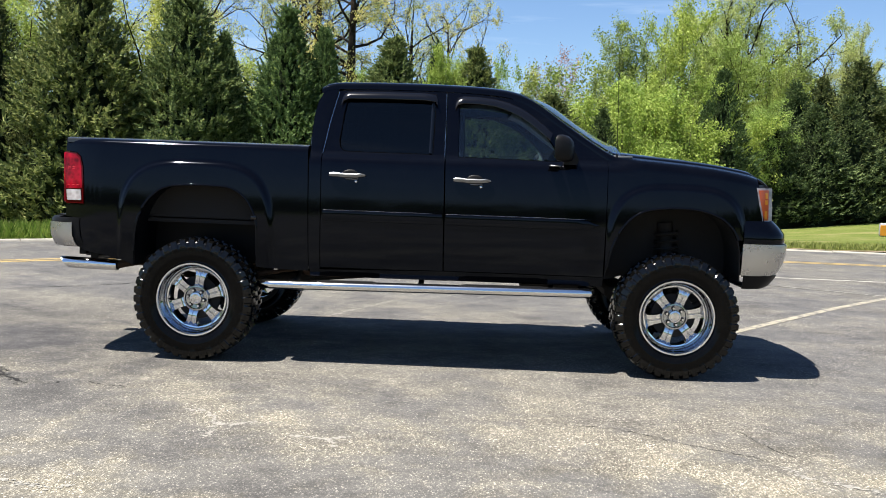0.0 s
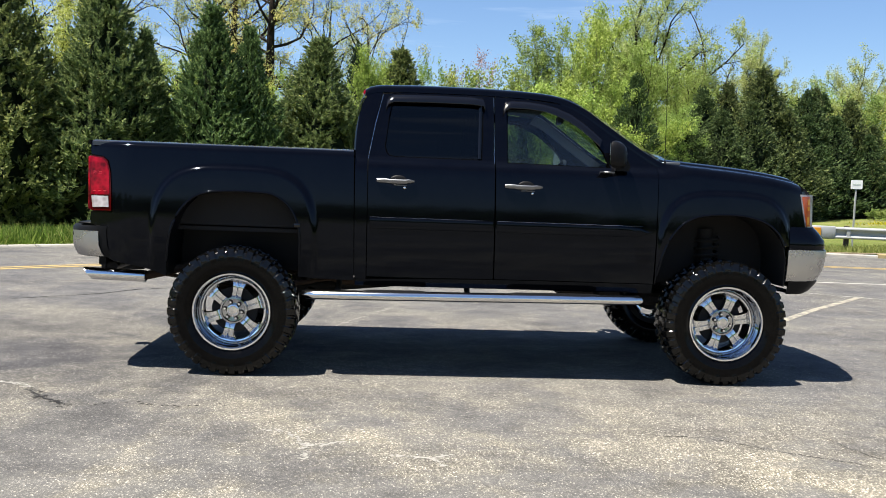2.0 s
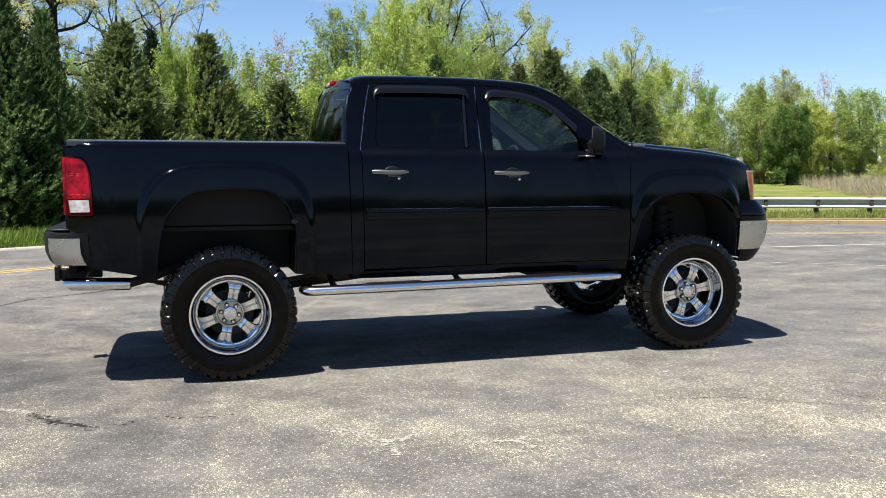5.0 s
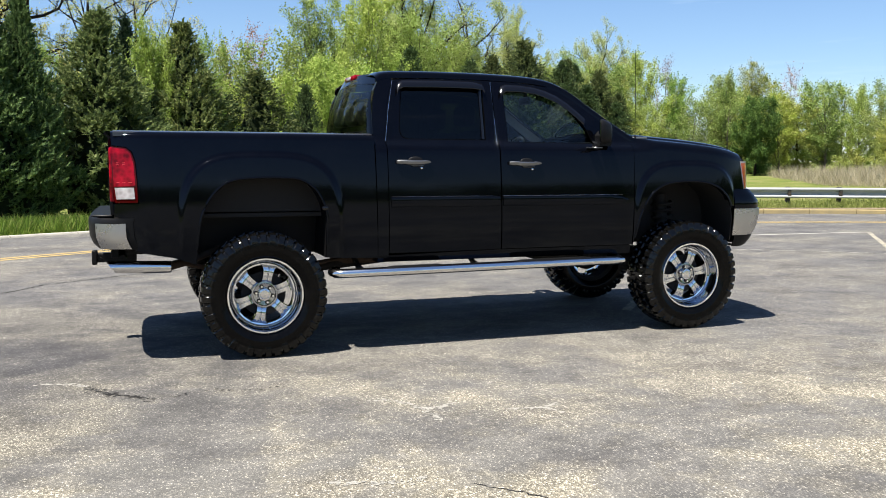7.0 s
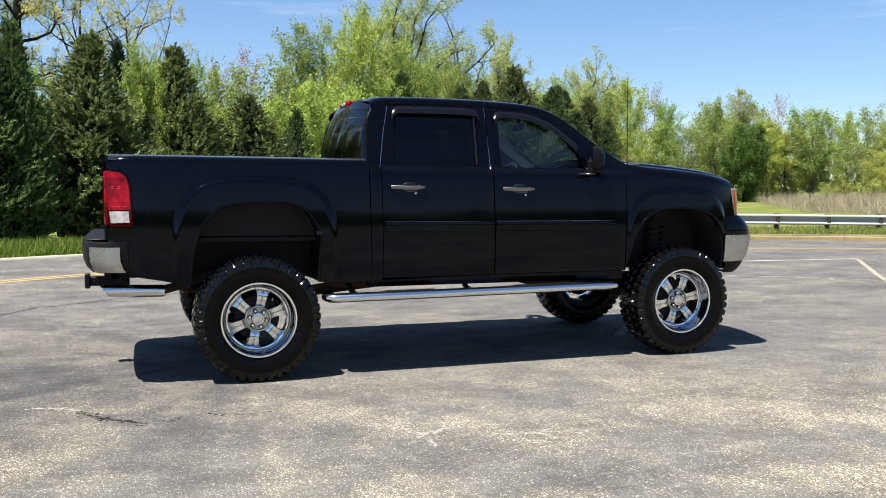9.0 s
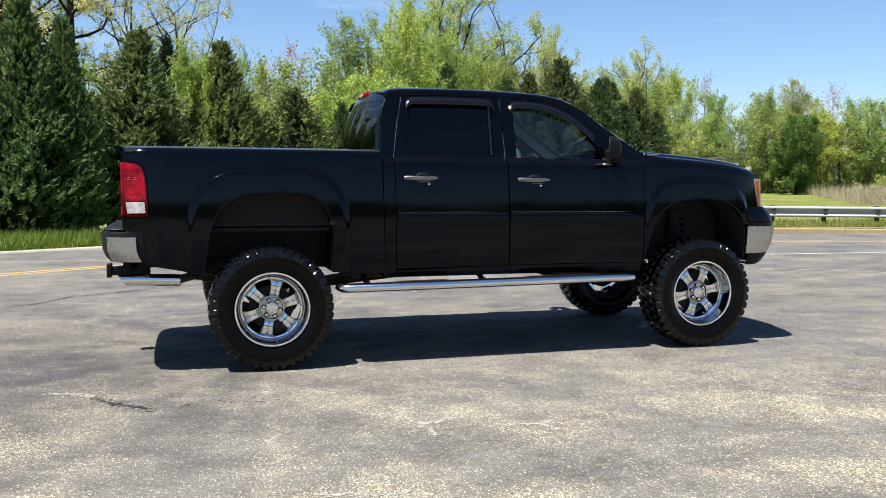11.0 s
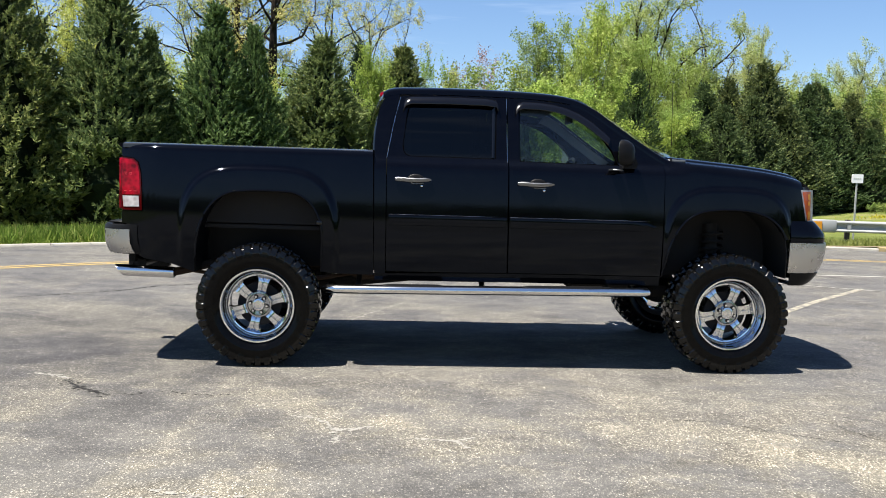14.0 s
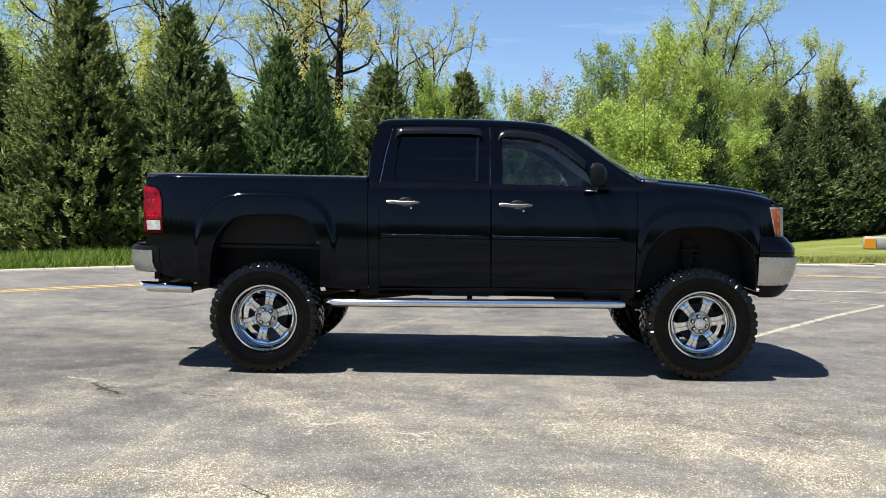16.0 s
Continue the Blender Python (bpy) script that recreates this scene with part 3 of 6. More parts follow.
def build_kerb():
    kerb = tagged(new("kerb"), "low concrete kerb round the bend, yellow paint faded in part", "kerb", kind="structure")
    n, a0, a1 = 58, -89.0, 89.0
    for k in range(n):
        b0, b1 = a0 + (a1 - a0) * k / n + 0.02, a0 + (a1 - a0) * (k + 1) / n - 0.02
        bm = bmesh.new()
        kh = kerb_h((b0 + b1) / 2)
        prof = [(RK, -0.05), (RK + 0.012, kh - 0.023), (RK + 0.035, kh - 0.003), (RK + 0.15, kh), (RK + 0.165, -0.05)]
        rows = [[(CX + r * math.sin(radians(b0 + (b1 - b0) * i / 3)), CY + r * math.cos(radians(b0 + (b1 - b0) * i / 3)), z) for r, z in prof] for i in range(4)]
        vs = grid(bm, rows)
        bm.faces.new(vs[0])
        bm.faces.new(vs[-1][::-1])
        mid = (b0 + b1) / 2
        part("kerb_stone", bm, M_KERB_YELLOW if 8 < mid < 60 else M_CONCRETE, kerb)
    # a strip of loose sand and earth lies in the gutter line behind the kerb
    bm = bmesh.new()
    rows = []
    for i in range(161):
        a = radians(-9 + 95 * i / 160)
        row = []
        for r in (RK + 0.14, RK + 0.40, RK + 0.80 + 0.30 * noise.noise(Vector((i * 0.21, 0, 0)))):
            x, y = CX + r * math.sin(a), CY + r * math.cos(a)
            row.append((x, y, (terrain(x, y) if r > RK + 0.2 else kerb_h(math.degrees(a)) - 0.008) + 0.02))
        rows.append(row)
    grid(bm, rows)
    tagged(part("earth_strip", bm, make_concrete("sandy_earth", (0.20, 0.16, 0.10), (0.115, 0.09, 0.06))), "sandy bare earth strip behind the kerb", "earth", kind="stuff")


# ---- roadside things ----
def build_rail():
    rr = 27.25
    rail = root("guard_rail", (CX + rr * math.sin(radians(8.5)), CY + rr * math.cos(radians(8.5)), terrain(CX + rr * math.sin(radians(8.5)), CY + rr * math.cos(radians(8.5)))), "galvanised steel guard rail on short posts, orange end plate", "guard rail")
    zt = 0.635
    wave = [(0.01, 0.0), (-0.035, -0.008), (-0.078, -0.034), (-0.082, -0.055), (-0.030, -0.095), (-0.012, -0.130), (-0.006, -0.180), (-0.016, -0.225), (-0.060, -0.248), (-0.082, -0.268), (-0.080, -0.290), (-0.05, -0.312)]
    a0, a1 = 8.7, 62.0
    per = 3.3
    seg = int((a1 - a0) / (per * 2))
    for s in range(seg):
        bm = bmesh.new()
        b0, b1 = a0 + s * (a1 - a0) / seg, a0 + (s + 1) * (a1 - a0) / seg + 0.5
        rows = []
        for i in range(9):
            a = radians(b0 + (b1 - b0) * i / 8)
            rows.append([(CX + (rr + d) * math.sin(a), CY + (rr + d) * math.cos(a), zt + 1.02 * z + 0.003 * (s % 2)) for d, z in wave])
        grid(bm, rows)
        thicken(bm, 0.004)
        part("rail_beam", bm, M_GALV, rail, angle=25)
    k = 0
    a = a0 + 1.0
    while a < a1:
        x, y = CX + (rr + 0.12) * math.sin(radians(a)), CY + (rr + 0.12) * math.cos(radians(a))
        zb = terrain(x, y)
        bm = bmesh.new()
        box(bm, (-0.055, -0.08, -0.25), (0.055, 0.08, zt + 0.03 - zb), 0.008)
        bm.transform(Matrix.Translation((x, y, zb)) @ Matrix.Rotation(-radians(a), 4, "Z"))
        part("post", bm, M_WOOD, rail)
        bm = bmesh.new()
        box(bm, (-0.05, -0.19, zt - 0.27 - zb), (0.05, -0.082, zt - 0.04 - zb), 0.005)
        bm.transform(Matrix.Translation((x, y, zb)) @ Matrix.Rotation(-radians(a), 4, "Z"))
        part("block", bm, M_WOOD if k else M_GALV, rail)
        a += per
        k += 1
    # the blunt end with its orange plate
    a = radians(a0 - 0.6)
    bm = bmesh.new()
    box(bm, (-0.30, -0.10, zt - 0.34), (0.42, 0.10, zt + 0.02), 0.05, 2)
    m = Matrix.Translation((CX + rr * math.sin(a), CY + rr * math.cos(a), 0)) @ Matrix.Rotation(-a, 4, "Z")
    bm.transform(m)
    part("end_terminal", bm, M_GALV, rail)
    bm = bmesh.new()
    box(bm, (-0.306, -0.125, zt - 0.31), (0.0, -0.102, zt - 0.03), 0.004)
    bm.transform(m)
    part("reflector_plate", bm, M_ORANGE, rail, "orange reflective end plate")


def build_sign():
    x, y = 15.7, 20.0
    zb = terrain(x, y)
    s = root("road_sign", (x, y, zb), "small white road sign on a thin grey steel post", "sign")
    bm = bmesh.new()
    box(bm, (x - 0.025, y - 0.02, zb - 0.2), (x + 0.025, y + 0.02, 2.0), 0.004)
    part("post", bm, M_GALV, s)
    bm = bmesh.new()
    outline = []
    for cx, cz, a0 in ((0.16, 1.99, 0), (-0.16, 1.99, 90), (-0.16, 1.77, 180), (0.16, 1.77, 270)):
        outline += [(x + cx + 0.03 * math.cos(radians(a0 + 22.5 * k)), cz + 0.03 * math.sin(radians(a0 + 22.5 * k))) for k in range(5)]
    plate(bm, outline, y - 0.035, y - 0.025)
    face = part("sign_plate", bm, M_SIGN, s)
    for k in range(4):
        bm = bmesh.new()
        box(bm, (x - 0.125 + 0.065 * k, y - 0.040, 1.865), (x - 0.075 + 0.065 * k, y - 0.0365, 1.90))
        part("text_bar", bm, M_GREY, face)


build_ground()
build_lot()
build_markings()
build_kerb()
build_rail()
build_sign()


# ---- pickup truck ----
def flowing(pts, n=4):
    """A smooth line through the points."""
    out = []
    for i in range(len(pts) - 1):
        p0, p1, p2, p3 = (Vector(pts[max(0, min(len(pts) - 1, j))]) for j in (i - 1, i, i + 1, i + 2))
        for k in range(n):
            t = k / n
            q = 0.5 * (2 * p1 + (p2 - p0) * t + (2 * p0 - 5 * p1 + 4 * p2 - p3) * t * t + (3 * p1 - p0 - 3 * p2 + p3) * t ** 3)
            out.append((q.x, q.y))
    return out + [tuple(pts[-1])]


WB, HUB = 3.645, 0.467  # wheelbase and height of the hubs
ROOF = [(0.86, 2.085), (0.95, 2.146), (1.16, 2.163), (1.52, 2.168), (1.90, 2.164), (2.25, 2.146), (2.43, 2.111), (2.56, 2.045), (2.70, 1.950), (2.84, 1.855), (2.98, 1.764), (3.10, 1.692), (3.20, 1.648)]
HOOD = [(3.00, 1.650), (3.10, 1.643), (3.32, 1.627), (3.78, 1.589), (4.05, 1.554), (4.24, 1.512), (4.32, 1.466), (4.37, 1.42)]
REAR_ARCH = [(-0.487, 0.69), (-0.474, 0.87), (-0.443, 1.046), (-0.387, 1.169), (-0.301, 1.262), (-0.206, 1.305), (-0.10, 1.318), (0.009, 1.323), (0.15, 1.321), (0.269, 1.308), (0.378, 1.240), (0.444, 1.130), (0.471, 1.021), (0.470, 0.87), (0.466, 0.715)]
REAR_ARCH = flowing(REAR_ARCH, 3)
FRONT_ARCH = [(3.102, 0.74), (3.122, 0.85), (3.145, 0.965), (3.190, 1.079), (3.253, 1.169), (3.325, 1.226), (3.40, 1.258), (3.50, 1.275), (3.613, 1.281), (3.74, 1.277), (3.838, 1.258), (3.92, 1.226), (3.976, 1.190), (4.035, 1.130), (4.072, 1.06)]
FRONT_ARCH = flowing(FRONT_ARCH, 3)


def blister(x, z, cx, a, zb, b):
    """Raised flare round a wheel opening, from 0 to 1."""
    d = (abs((x - cx) / a) ** 3.4 + abs(max(0.0, z - zb) / b) ** 3.4) ** (1 / 3.4)
    return 1 - step(0.948, 1.0, d)


def side_w(x, z):
    """Half width of the truck's side at x and z."""
    u = z - 1.04
    w = 1.0 - (0.20 if u < 0 else 0.095) * u * u
    w += 0.023 * blister(x, z, -0.005, 0.60, 0.85, 0.655) * step(0.70, 1.0, z)
    w += 0.020 * blister(x, z, 3.62, 0.52, 0.85, 0.60) * step(0.70, 1.0, z)
    if x < -0.72:
        w -= 0.62 * (x + 0.72) ** 2
    if x > 3.86:
        w -= 0.62 * (x - 3.86) ** 2
    return w


def rounded(w, z, zt, r):
    """Round the side over at its top."""
    if z > zt - r:
        w -= r * (1 - math.sqrt(max(0.0, 1 - ((z - zt + r) / r) ** 2)))
    return w


def bed_w(x, z):
    return rounded(side_w(x, z), z, 1.646, 0.05)


def glass_w(z):
    return 0.905 - 0.20 * (z - 1.6) - 0.16 * (z - 1.6) ** 2


def cab_w(x, z):
    k = step(1.53, 1.625, z)
    return side_w(x, min(z, 1.66)) * (1 - k) + glass_w(max(z, 1.5)) * k


def fender_w(x, z):
    zt = curve_at(x, HOOD) + 0.004
    k = step(3.10, 3.34, x)
    return rounded(side_w(x, z), z, zt, 0.075) * k + min(cab_w(x, z), rounded(side_w(x, z), z, zt, 0.075)) * (1 - k)


def panel(polys, width, sgn, cell=0.045, depth=0.035, mid=()):
    """A curved body panel over outlines in x and z, with turned-in edges. sgn: -1 for the near side."""
    bm = bmesh.new()
    for poly in polys:
        bm.faces.new([bm.verts.new((x, 0, z)) for x, z in poly])
    xs = [p[0] for poly in polys for p in poly]
    zs = [p[1] for poly in polys for p in poly]
    for axis, lo, hi in ((0, min(xs), max(xs)), (2, min(zs), max(zs))):
        n = int((hi - lo) / cell)
        cuts = [lo + (hi - lo) * i / (n + 1) for i in range(1, n + 1)] + [c for c in (mid if axis == 2 else ()) if lo < c < hi]
        for c in cuts:
            co, no = [0, 0, 0], [0, 0, 0]
            co[axis], no[axis] = c, 1
            bmesh.ops.bisect_plane(bm, geom=bm.verts[:] + bm.edges[:] + bm.faces[:], plane_co=co, plane_no=no, dist=1e-5)
    bmesh.ops.remove_doubles(bm, verts=bm.verts[:], dist=2e-4)
    edge = [e for e in bm.edges if len(e.link_faces) == 1]
    for v in bm.verts:
        v.co.y = sgn * width(v.co.x, v.co.z)
    for d in (0.005, depth):
        r = bmesh.ops.extrude_edge_only(bm, edges=edge)
        for g in r["geom"]:
            if isinstance(g, bmesh.types.BMVert):
                g.co.y -= sgn * d
        edge = [g for g in r["geom"] if isinstance(g, bmesh.types.BMEdge) and len(g.link_faces) == 1]
    return bm


def shrink(poly, d):
    """The outline drawn in by d."""
    n = len(poly)
    area = sum(poly[i][0] * poly[(i + 1) % n][1] - poly[(i + 1) % n][0] * poly[i][1] for i in range(n))
    s = 1 if area > 0 else -1
    out = []
    for i in range(n):
        a, b, c = poly[i - 1], poly[i], poly[(i + 1) % n]
        u, v = Vector((b[0] - a[0], b[1] - a[1])).normalized(), Vector((c[0] - b[0], c[1] - b[1])).normalized()
        t = Vector((-(u.y + v.y), u.x + v.x))
        t = t.normalized() * s if t.length > 1e-6 else Vector((0, 0))
        out.append((b[0] + t.x * d, b[1] + t.y * d))
    return out


def sweep(levels, path, thick=0.012, half=True):
    """A bumper-like band: a path in plan, (x, y), drawn at several heights with an inset each."""
    bm = bmesh.new()
    full = path + [(x, -y) for x, y in path[-2::-1]] if half else path
    rows = []
    for z, inset in levels:
        rows.append([(x - inset * (step(4.12, 4.40, x) if x > 1.8 else -1), y - math.copysign(min(abs(y), 0.35 * inset), y), z) for x, y in full])
    grid(bm, rows)
    thicken(bm, thick)
    return bm


def make_wheel(truck):
    """A wheel with its axle along y and its face towards -y."""
    bm = bmesh.new()
    lathe(bm, [(0.281, -0.128), (0.286, -0.142), (0.279, -0.152), (0.268, -0.151), (0.2645, -0.146), (0.2635, -0.138), (0.268, -0.125), (0.281, -0.128)], 64)
    wheel = part("wheel", bm, M_CHROME, truck, "chrome six-spoke wheel with a deep lip", angle=30)
    bm = bmesh.new()
    lathe(bm, [(0.2640, -0.143), (0.2605, -0.125), (0.262, -0.112), (0.2575, -0.090), (0.2555, -0.066), (0.250, -0.055), (0.240, -0.045), (0.246, -0.040), (0.268, -0.125)], 64)
    part("dish", bm, M_DISH, wheel, "deep polished rim dish", angle=30)
    bm = bmesh.new()
    lathe(bm, [(0.240, -0.045), (0.236, 0.05), (0.240, 0.13), (0.280, 0.145), (0.284, 0.135), (0.246, 0.12), (0.243, 0.04), (0.246, -0.042)], 48)
    part("barrel", bm, M_UNDER, wheel)
    # tyre: one moulded body, tread blocks and side lugs raised from the carcass
    prof = [(0.278, -0.130), (0.290, -0.146), (0.312, -0.157), (0.330, -0.163), (0.334, -0.1645), (0.342, -0.1655), (0.346, -0.1655), (0.360, -0.166), (0.374, -0.166), (0.382, -0.1655), (0.396, -0.1645), (0.402, -0.164), (0.416, -0.160), (0.434, -0.152), (0.443, -0.143), (0.449, -0.130), (0.451, -0.110), (0.452, -0.086), (0.452, -0.078), (0.452, -0.045), (0.452, -0.014), (0.452, -0.006)]
    prof = prof + [(r, -y) for r, y in prof[::-1]]
    n, per = 40, 10
    rows = []
    for i, (r, y) in enumerate(prof):
        a, b = prof[max(0, i - 1)], prof[min(len(prof) - 1, i + 1)]
        nx, ny = -(b[1] - a[1]), b[0] - a[0]
        ln = math.hypot(nx, ny)
        nr, nyy = abs(nx) / ln, (ny / ln if True else 0)
        ny_out = math.copysign(abs(nyy), y)
        side, ay = (-1 if y < 0 else 1), abs(y)
        row = []
        for k in range(n * per):
            blk, f = divmod(k, per)
            f = f / per
            long = blk % 2
            h = 0.0
            shift = 0.5 if side > 0 else 0.0
            if r > 0.392 and ay > 0.080:  # shoulder blocks, running down the side by turns
                g = (f + shift + 0.9 * (0.165 - ay)) % 1.0
                on = 0.10 < g < 0.72
                if r < 0.41 and not long:
                    on = False
                h = (0.015 if ay < 0.145 else 0.006) if on else 0.0
            elif ay < 0.079 and r > 0.44 and ay > 0.01:  # middle blocks
                g = (f + shift + 0.35 + 2.6 * (0.08 - ay)) % 1.0
                h = 0.016 if 0.08 < g < 0.74 else 0.0
            row.append(((r + nr * h) * math.cos(2 * math.pi * k / (n * per)), y + ny_out * h, (r + nr * h) * math.sin(2 * math.pi * k / (n * per))))
        rows.append(row)
    bm = bmesh.new()
    grid(bm, rows, closed=True)
    tyre = part("tyre", bm, M_RUBBER, wheel, "wide mud-terrain tyre with chunky tread blocks", angle=32)
    tyre.data.materials.append(M_TREAD)
    for p in tyre.data.polygons:
        if math.hypot(p.center.x, p.center.z) > 0.398:
            p.material_index = 1
    # spokes
    for k in range(6):
        bm = bmesh.new()
        prof = [(0.070, 0.040, -0.066), (0.088, 0.042, -0.078), (0.104, 0.037, -0.086), (0.120, 0.0355, -0.0905), (0.152, 0.037, -0.0935), (0.180, 0.041, -0.0925), (0.198, 0.046, -0.089), (0.209, 0.056, -0.085), (0.218, 0.078, -0.080), (0.224, 0.108, -0.076)]
        rows = []
        for r, w, y in prof:
            rows.append([(r, y + 0.055, -w), (r, y + 0.012, -w), (r, y, -w * 0.93), (r, y, -w * 0.16), (r, y + 0.008, -w * 0.05), (r, y + 0.008, w * 0.05), (r, y, w * 0.16), (r, y, w * 0.93), (r, y + 0.012, w), (r, y + 0.055, w)])
        vs = grid(bm, rows, closed=True)
        bm.faces.new(vs[0])
        bm.faces.new(vs[-1][::-1])
        for r in (0.178, 0.200):
            for z in (-0.022, 0.022):
                bmesh.ops.create_cone(bm, cap_ends=True, segments=6, radius1=0.006, radius2=0.005, depth=0.012, matrix=Matrix.Translation((r, -0.094 + 14 * max(0.0, r - 0.174) ** 2, z)) @ Matrix.Rotation(math.pi / 2, 4, "X"))
        bm.transform(Matrix.Rotation(-2 * math.pi * k / 6, 4, "Y"))
        bm.transform(Matrix.Translation((0, 0.028, 0)))
        part("spoke", bm, M_SPOKE, wheel, angle=30)
    bm = bmesh.new()
    lathe(bm, [(0.218, -0.022), (0.2185, -0.044), (0.221, -0.050), (0.231, -0.052), (0.235, -0.048), (0.237, -0.030), (0.248, -0.028)], 64)
    for k in range(40):
        a = 2 * math.pi * k / 40
        bmesh.ops.create_cone(bm, cap_ends=True, segments=6, radius1=0.0042, radius2=0.003, depth=0.006, matrix=Matrix.Translation((0.2735 * math.cos(a), -0.1535, 0.2735 * math.sin(a))) @ Matrix.Rotation(math.pi / 2, 4, "X"))
    part("outer_ring", bm, M_CHROME, wheel, angle=30)
    bm = bmesh.new()
    lathe(bm, [(0.100, -0.04), (0.100, -0.088), (0.096, -0.096), (0.086, -0.097), (0.081, -0.086), (0.044, -0.082)], 36)
    lathe(bm, [(0.09, -0.03), (0.0005, -0.03)], 36)
    bm.transform(Matrix.Translation((0, 0.028, 0)))
    part("hub", bm, M_HUB, wheel)
    bm = bmesh.new()
    lathe(bm, [(0.048, -0.08), (0.048, -0.106), (0.044, -0.112), (0.034, -0.114), (0.031, -0.110), (0.0005, -0.112)], 36)
    bm.transform(Matrix.Translation((0, 0.028, 0)))
    part("centre_cap", bm, M_BRUSHED, wheel)
    for k in range(6):
        a = 2 * math.pi * (k + 0.5) / 6
        bm = bmesh.new()
        bmesh.ops.create_cone(bm, cap_ends=True, segments=6, radius1=0.011, radius2=0.009, depth=0.026, matrix=Matrix.Translation((0.0625 * math.cos(a), -0.094, 0.0625 * math.sin(a))) @ Matrix.Rotation(math.pi / 2, 4, "X"))
        bm.transform(Matrix.Translation((0, 0.028, 0)))
        part("lug_nut", bm, M_CHROME, wheel)
    # flat black discs paint the shade of the lug holes
    for k in range(6):
        a = 2 * math.pi * (k + 0.5) / 6
        bm = bmesh.new()
        bmesh.ops.create_cone(bm, cap_ends=True, segments=16, radius1=0.0165, radius2=0.0165, depth=0.004, matrix=Matrix.Translation((0.0625 * math.cos(a), -0.0575, 0.0625 * math.sin(a))) @ Matrix.Rotation(math.pi / 2, 4, "X"))
        part("lug_seat", bm, M_GLOSSBLACK, wheel, "flat black disc standing for the shade in a lug nut hole")
    bm = bmesh.new()
    lathe(bm, [(0.0005, -0.01), (0.165, -0.01), (0.168, 0.0), (0.168, 0.02), (0.12, 0.03), (0.10, 0.10), (0.0005, 0.10)], 40)
    part("brake_disc", bm, M_UNDER, wheel)
    return wheel


def window_band(outline, sgn, off, mat, name, parent, label=""):
    """A side window pane lying on the cab's slanted side."""
    bm = panel([outline], lambda x, z: glass_w(z) - off, sgn, 0.12, 0.0005)
    return part(name, bm, mat, parent, label)


def build_truck():
    truck = root("pickup_truck", (WB / 2, 0, 0), "lifted black crew-cab pickup truck on big chrome wheels", "truck")
    for sgn in (-1, 1):
        # bed side with flare, light cut-out and wheel opening
        out = [(-1.047, 1.646), (0.842, 1.640), (0.868, 0.70)] + [(0.60, 0.705)] + REAR_ARCH[::-1] + [(-0.55, 0.715), (-0.64, 0.745), (-0.86, 0.785), (-0.925, 0.82), (-0.942, 0.90), (-0.945, 1.035), (-1.035, 1.045), (-1.033, 1.138), (-0.868, 1.140), (-0.872, 1.30), (-0.882, 1.43), (-0.905, 1.505), (-0.945, 1.535), (-1.042, 1.548)]
        bed = part("bed_side", panel([out], bed_w, sgn, 0.0125, 0.05, (1.60, 1.615, 1.63, 1.64)), M_PAINT, truck, "glossy black bed side with a flared wheel opening")
        bm = bmesh.new()
        cap = [(0.80, 1.612), (0.80, 1.653), (0.806, 1.6565), (0.815, 1.6575), (0.86, 1.6540), (0.862, 1.6538), (0.900, 1.6485), (0.903, 1.648), (0.917, 1.645), (0.924, 1.639), (0.925, 1.612)]
        vs = grid(bm, [[(x, sgn * w, z) for w, z in cap] for x in (-1.03, -1.0, -0.4, 0.2, 0.8, 0.838)], closed=True)
        bm.faces.new(vs[0])
        bm.faces.new(vs[-1][::-1])
        part("rail_cap", bm, M_CAP, bed, "black plastic bed rail cap")
        bm = bmesh.new()
        box(bm, (-1.0, min(sgn * 0.78, sgn * 0.80), 1.05), (0.84, max(sgn * 0.78, sgn * 0.80), 1.63))
        part("inner_wall", bm, M_UNDER, bed)
        # wheel wells
        for arch, nm in ((REAR_ARCH, "rear_wheel_well"), (FRONT_ARCH + [(4.10, 0.94), (4.115, 0.75)], "front_wheel_well")):
            bm = bmesh.new()
            rows = [[(x, sgn * (side_w(x, z) - 0.012 - dd), z + (0.012 if z > 0.8 else 0)) for x, z in arch] for dd in (0.0, 0.08, 0.2, 0.45)]
            vs = grid(bm, rows)
            bm.faces.new(vs[-1])
            thicken(bm, 0.006)
            part(nm, bm, M_BLACK if nm[0] == "r" else M_UNDER, truck)
            lip = [(x, z) for x, z in arch if z > 0.78 and x < 4.08]
            bm = bmesh.new()
            tube(bm, [(x, sgn * (side_w(x, z) - 0.004), z - 0.002) for x, z in lip], 0.010, 10)
            part("arch_lip", bm, M_PAINT, truck)
        bm = bmesh.new()
        box(bm, (0.43, min(sgn * 1.0, sgn * 1.035), 1.075), (0.475, max(sgn * 1.0, sgn * 1.035), 1.105), 0.006, 2)
        part("trim_clip", bm, M_GLOSSBLACK, truck)
        # tail light
        out = [(-1.046, 1.540), (-0.948, 1.528), (-0.912, 1.500), (-0.889, 1.428), (-0.879, 1.30), (-0.875, 1.147), (-1.028, 1.145), (-1.040, 1.30)]
        tail = part("tail_light", panel([out], lambda x, z: side_w(x, z) + 0.006, sgn, 0.04, 0.06), M_REDDARK, truck, "tall red tail light with a clear reversing lens")
        bm = panel([[(-1.040, 1.532), (-0.952, 1.520), (-0.919, 1.492), (-0.898, 1.425), (-0.888, 1.262), (-1.033, 1.258)]], lambda x, z: side_w(x, z) + 0.010, sgn, 0.04, 0.02)
        part("red_lens", bm, M_RED, tail, "bright red lens")
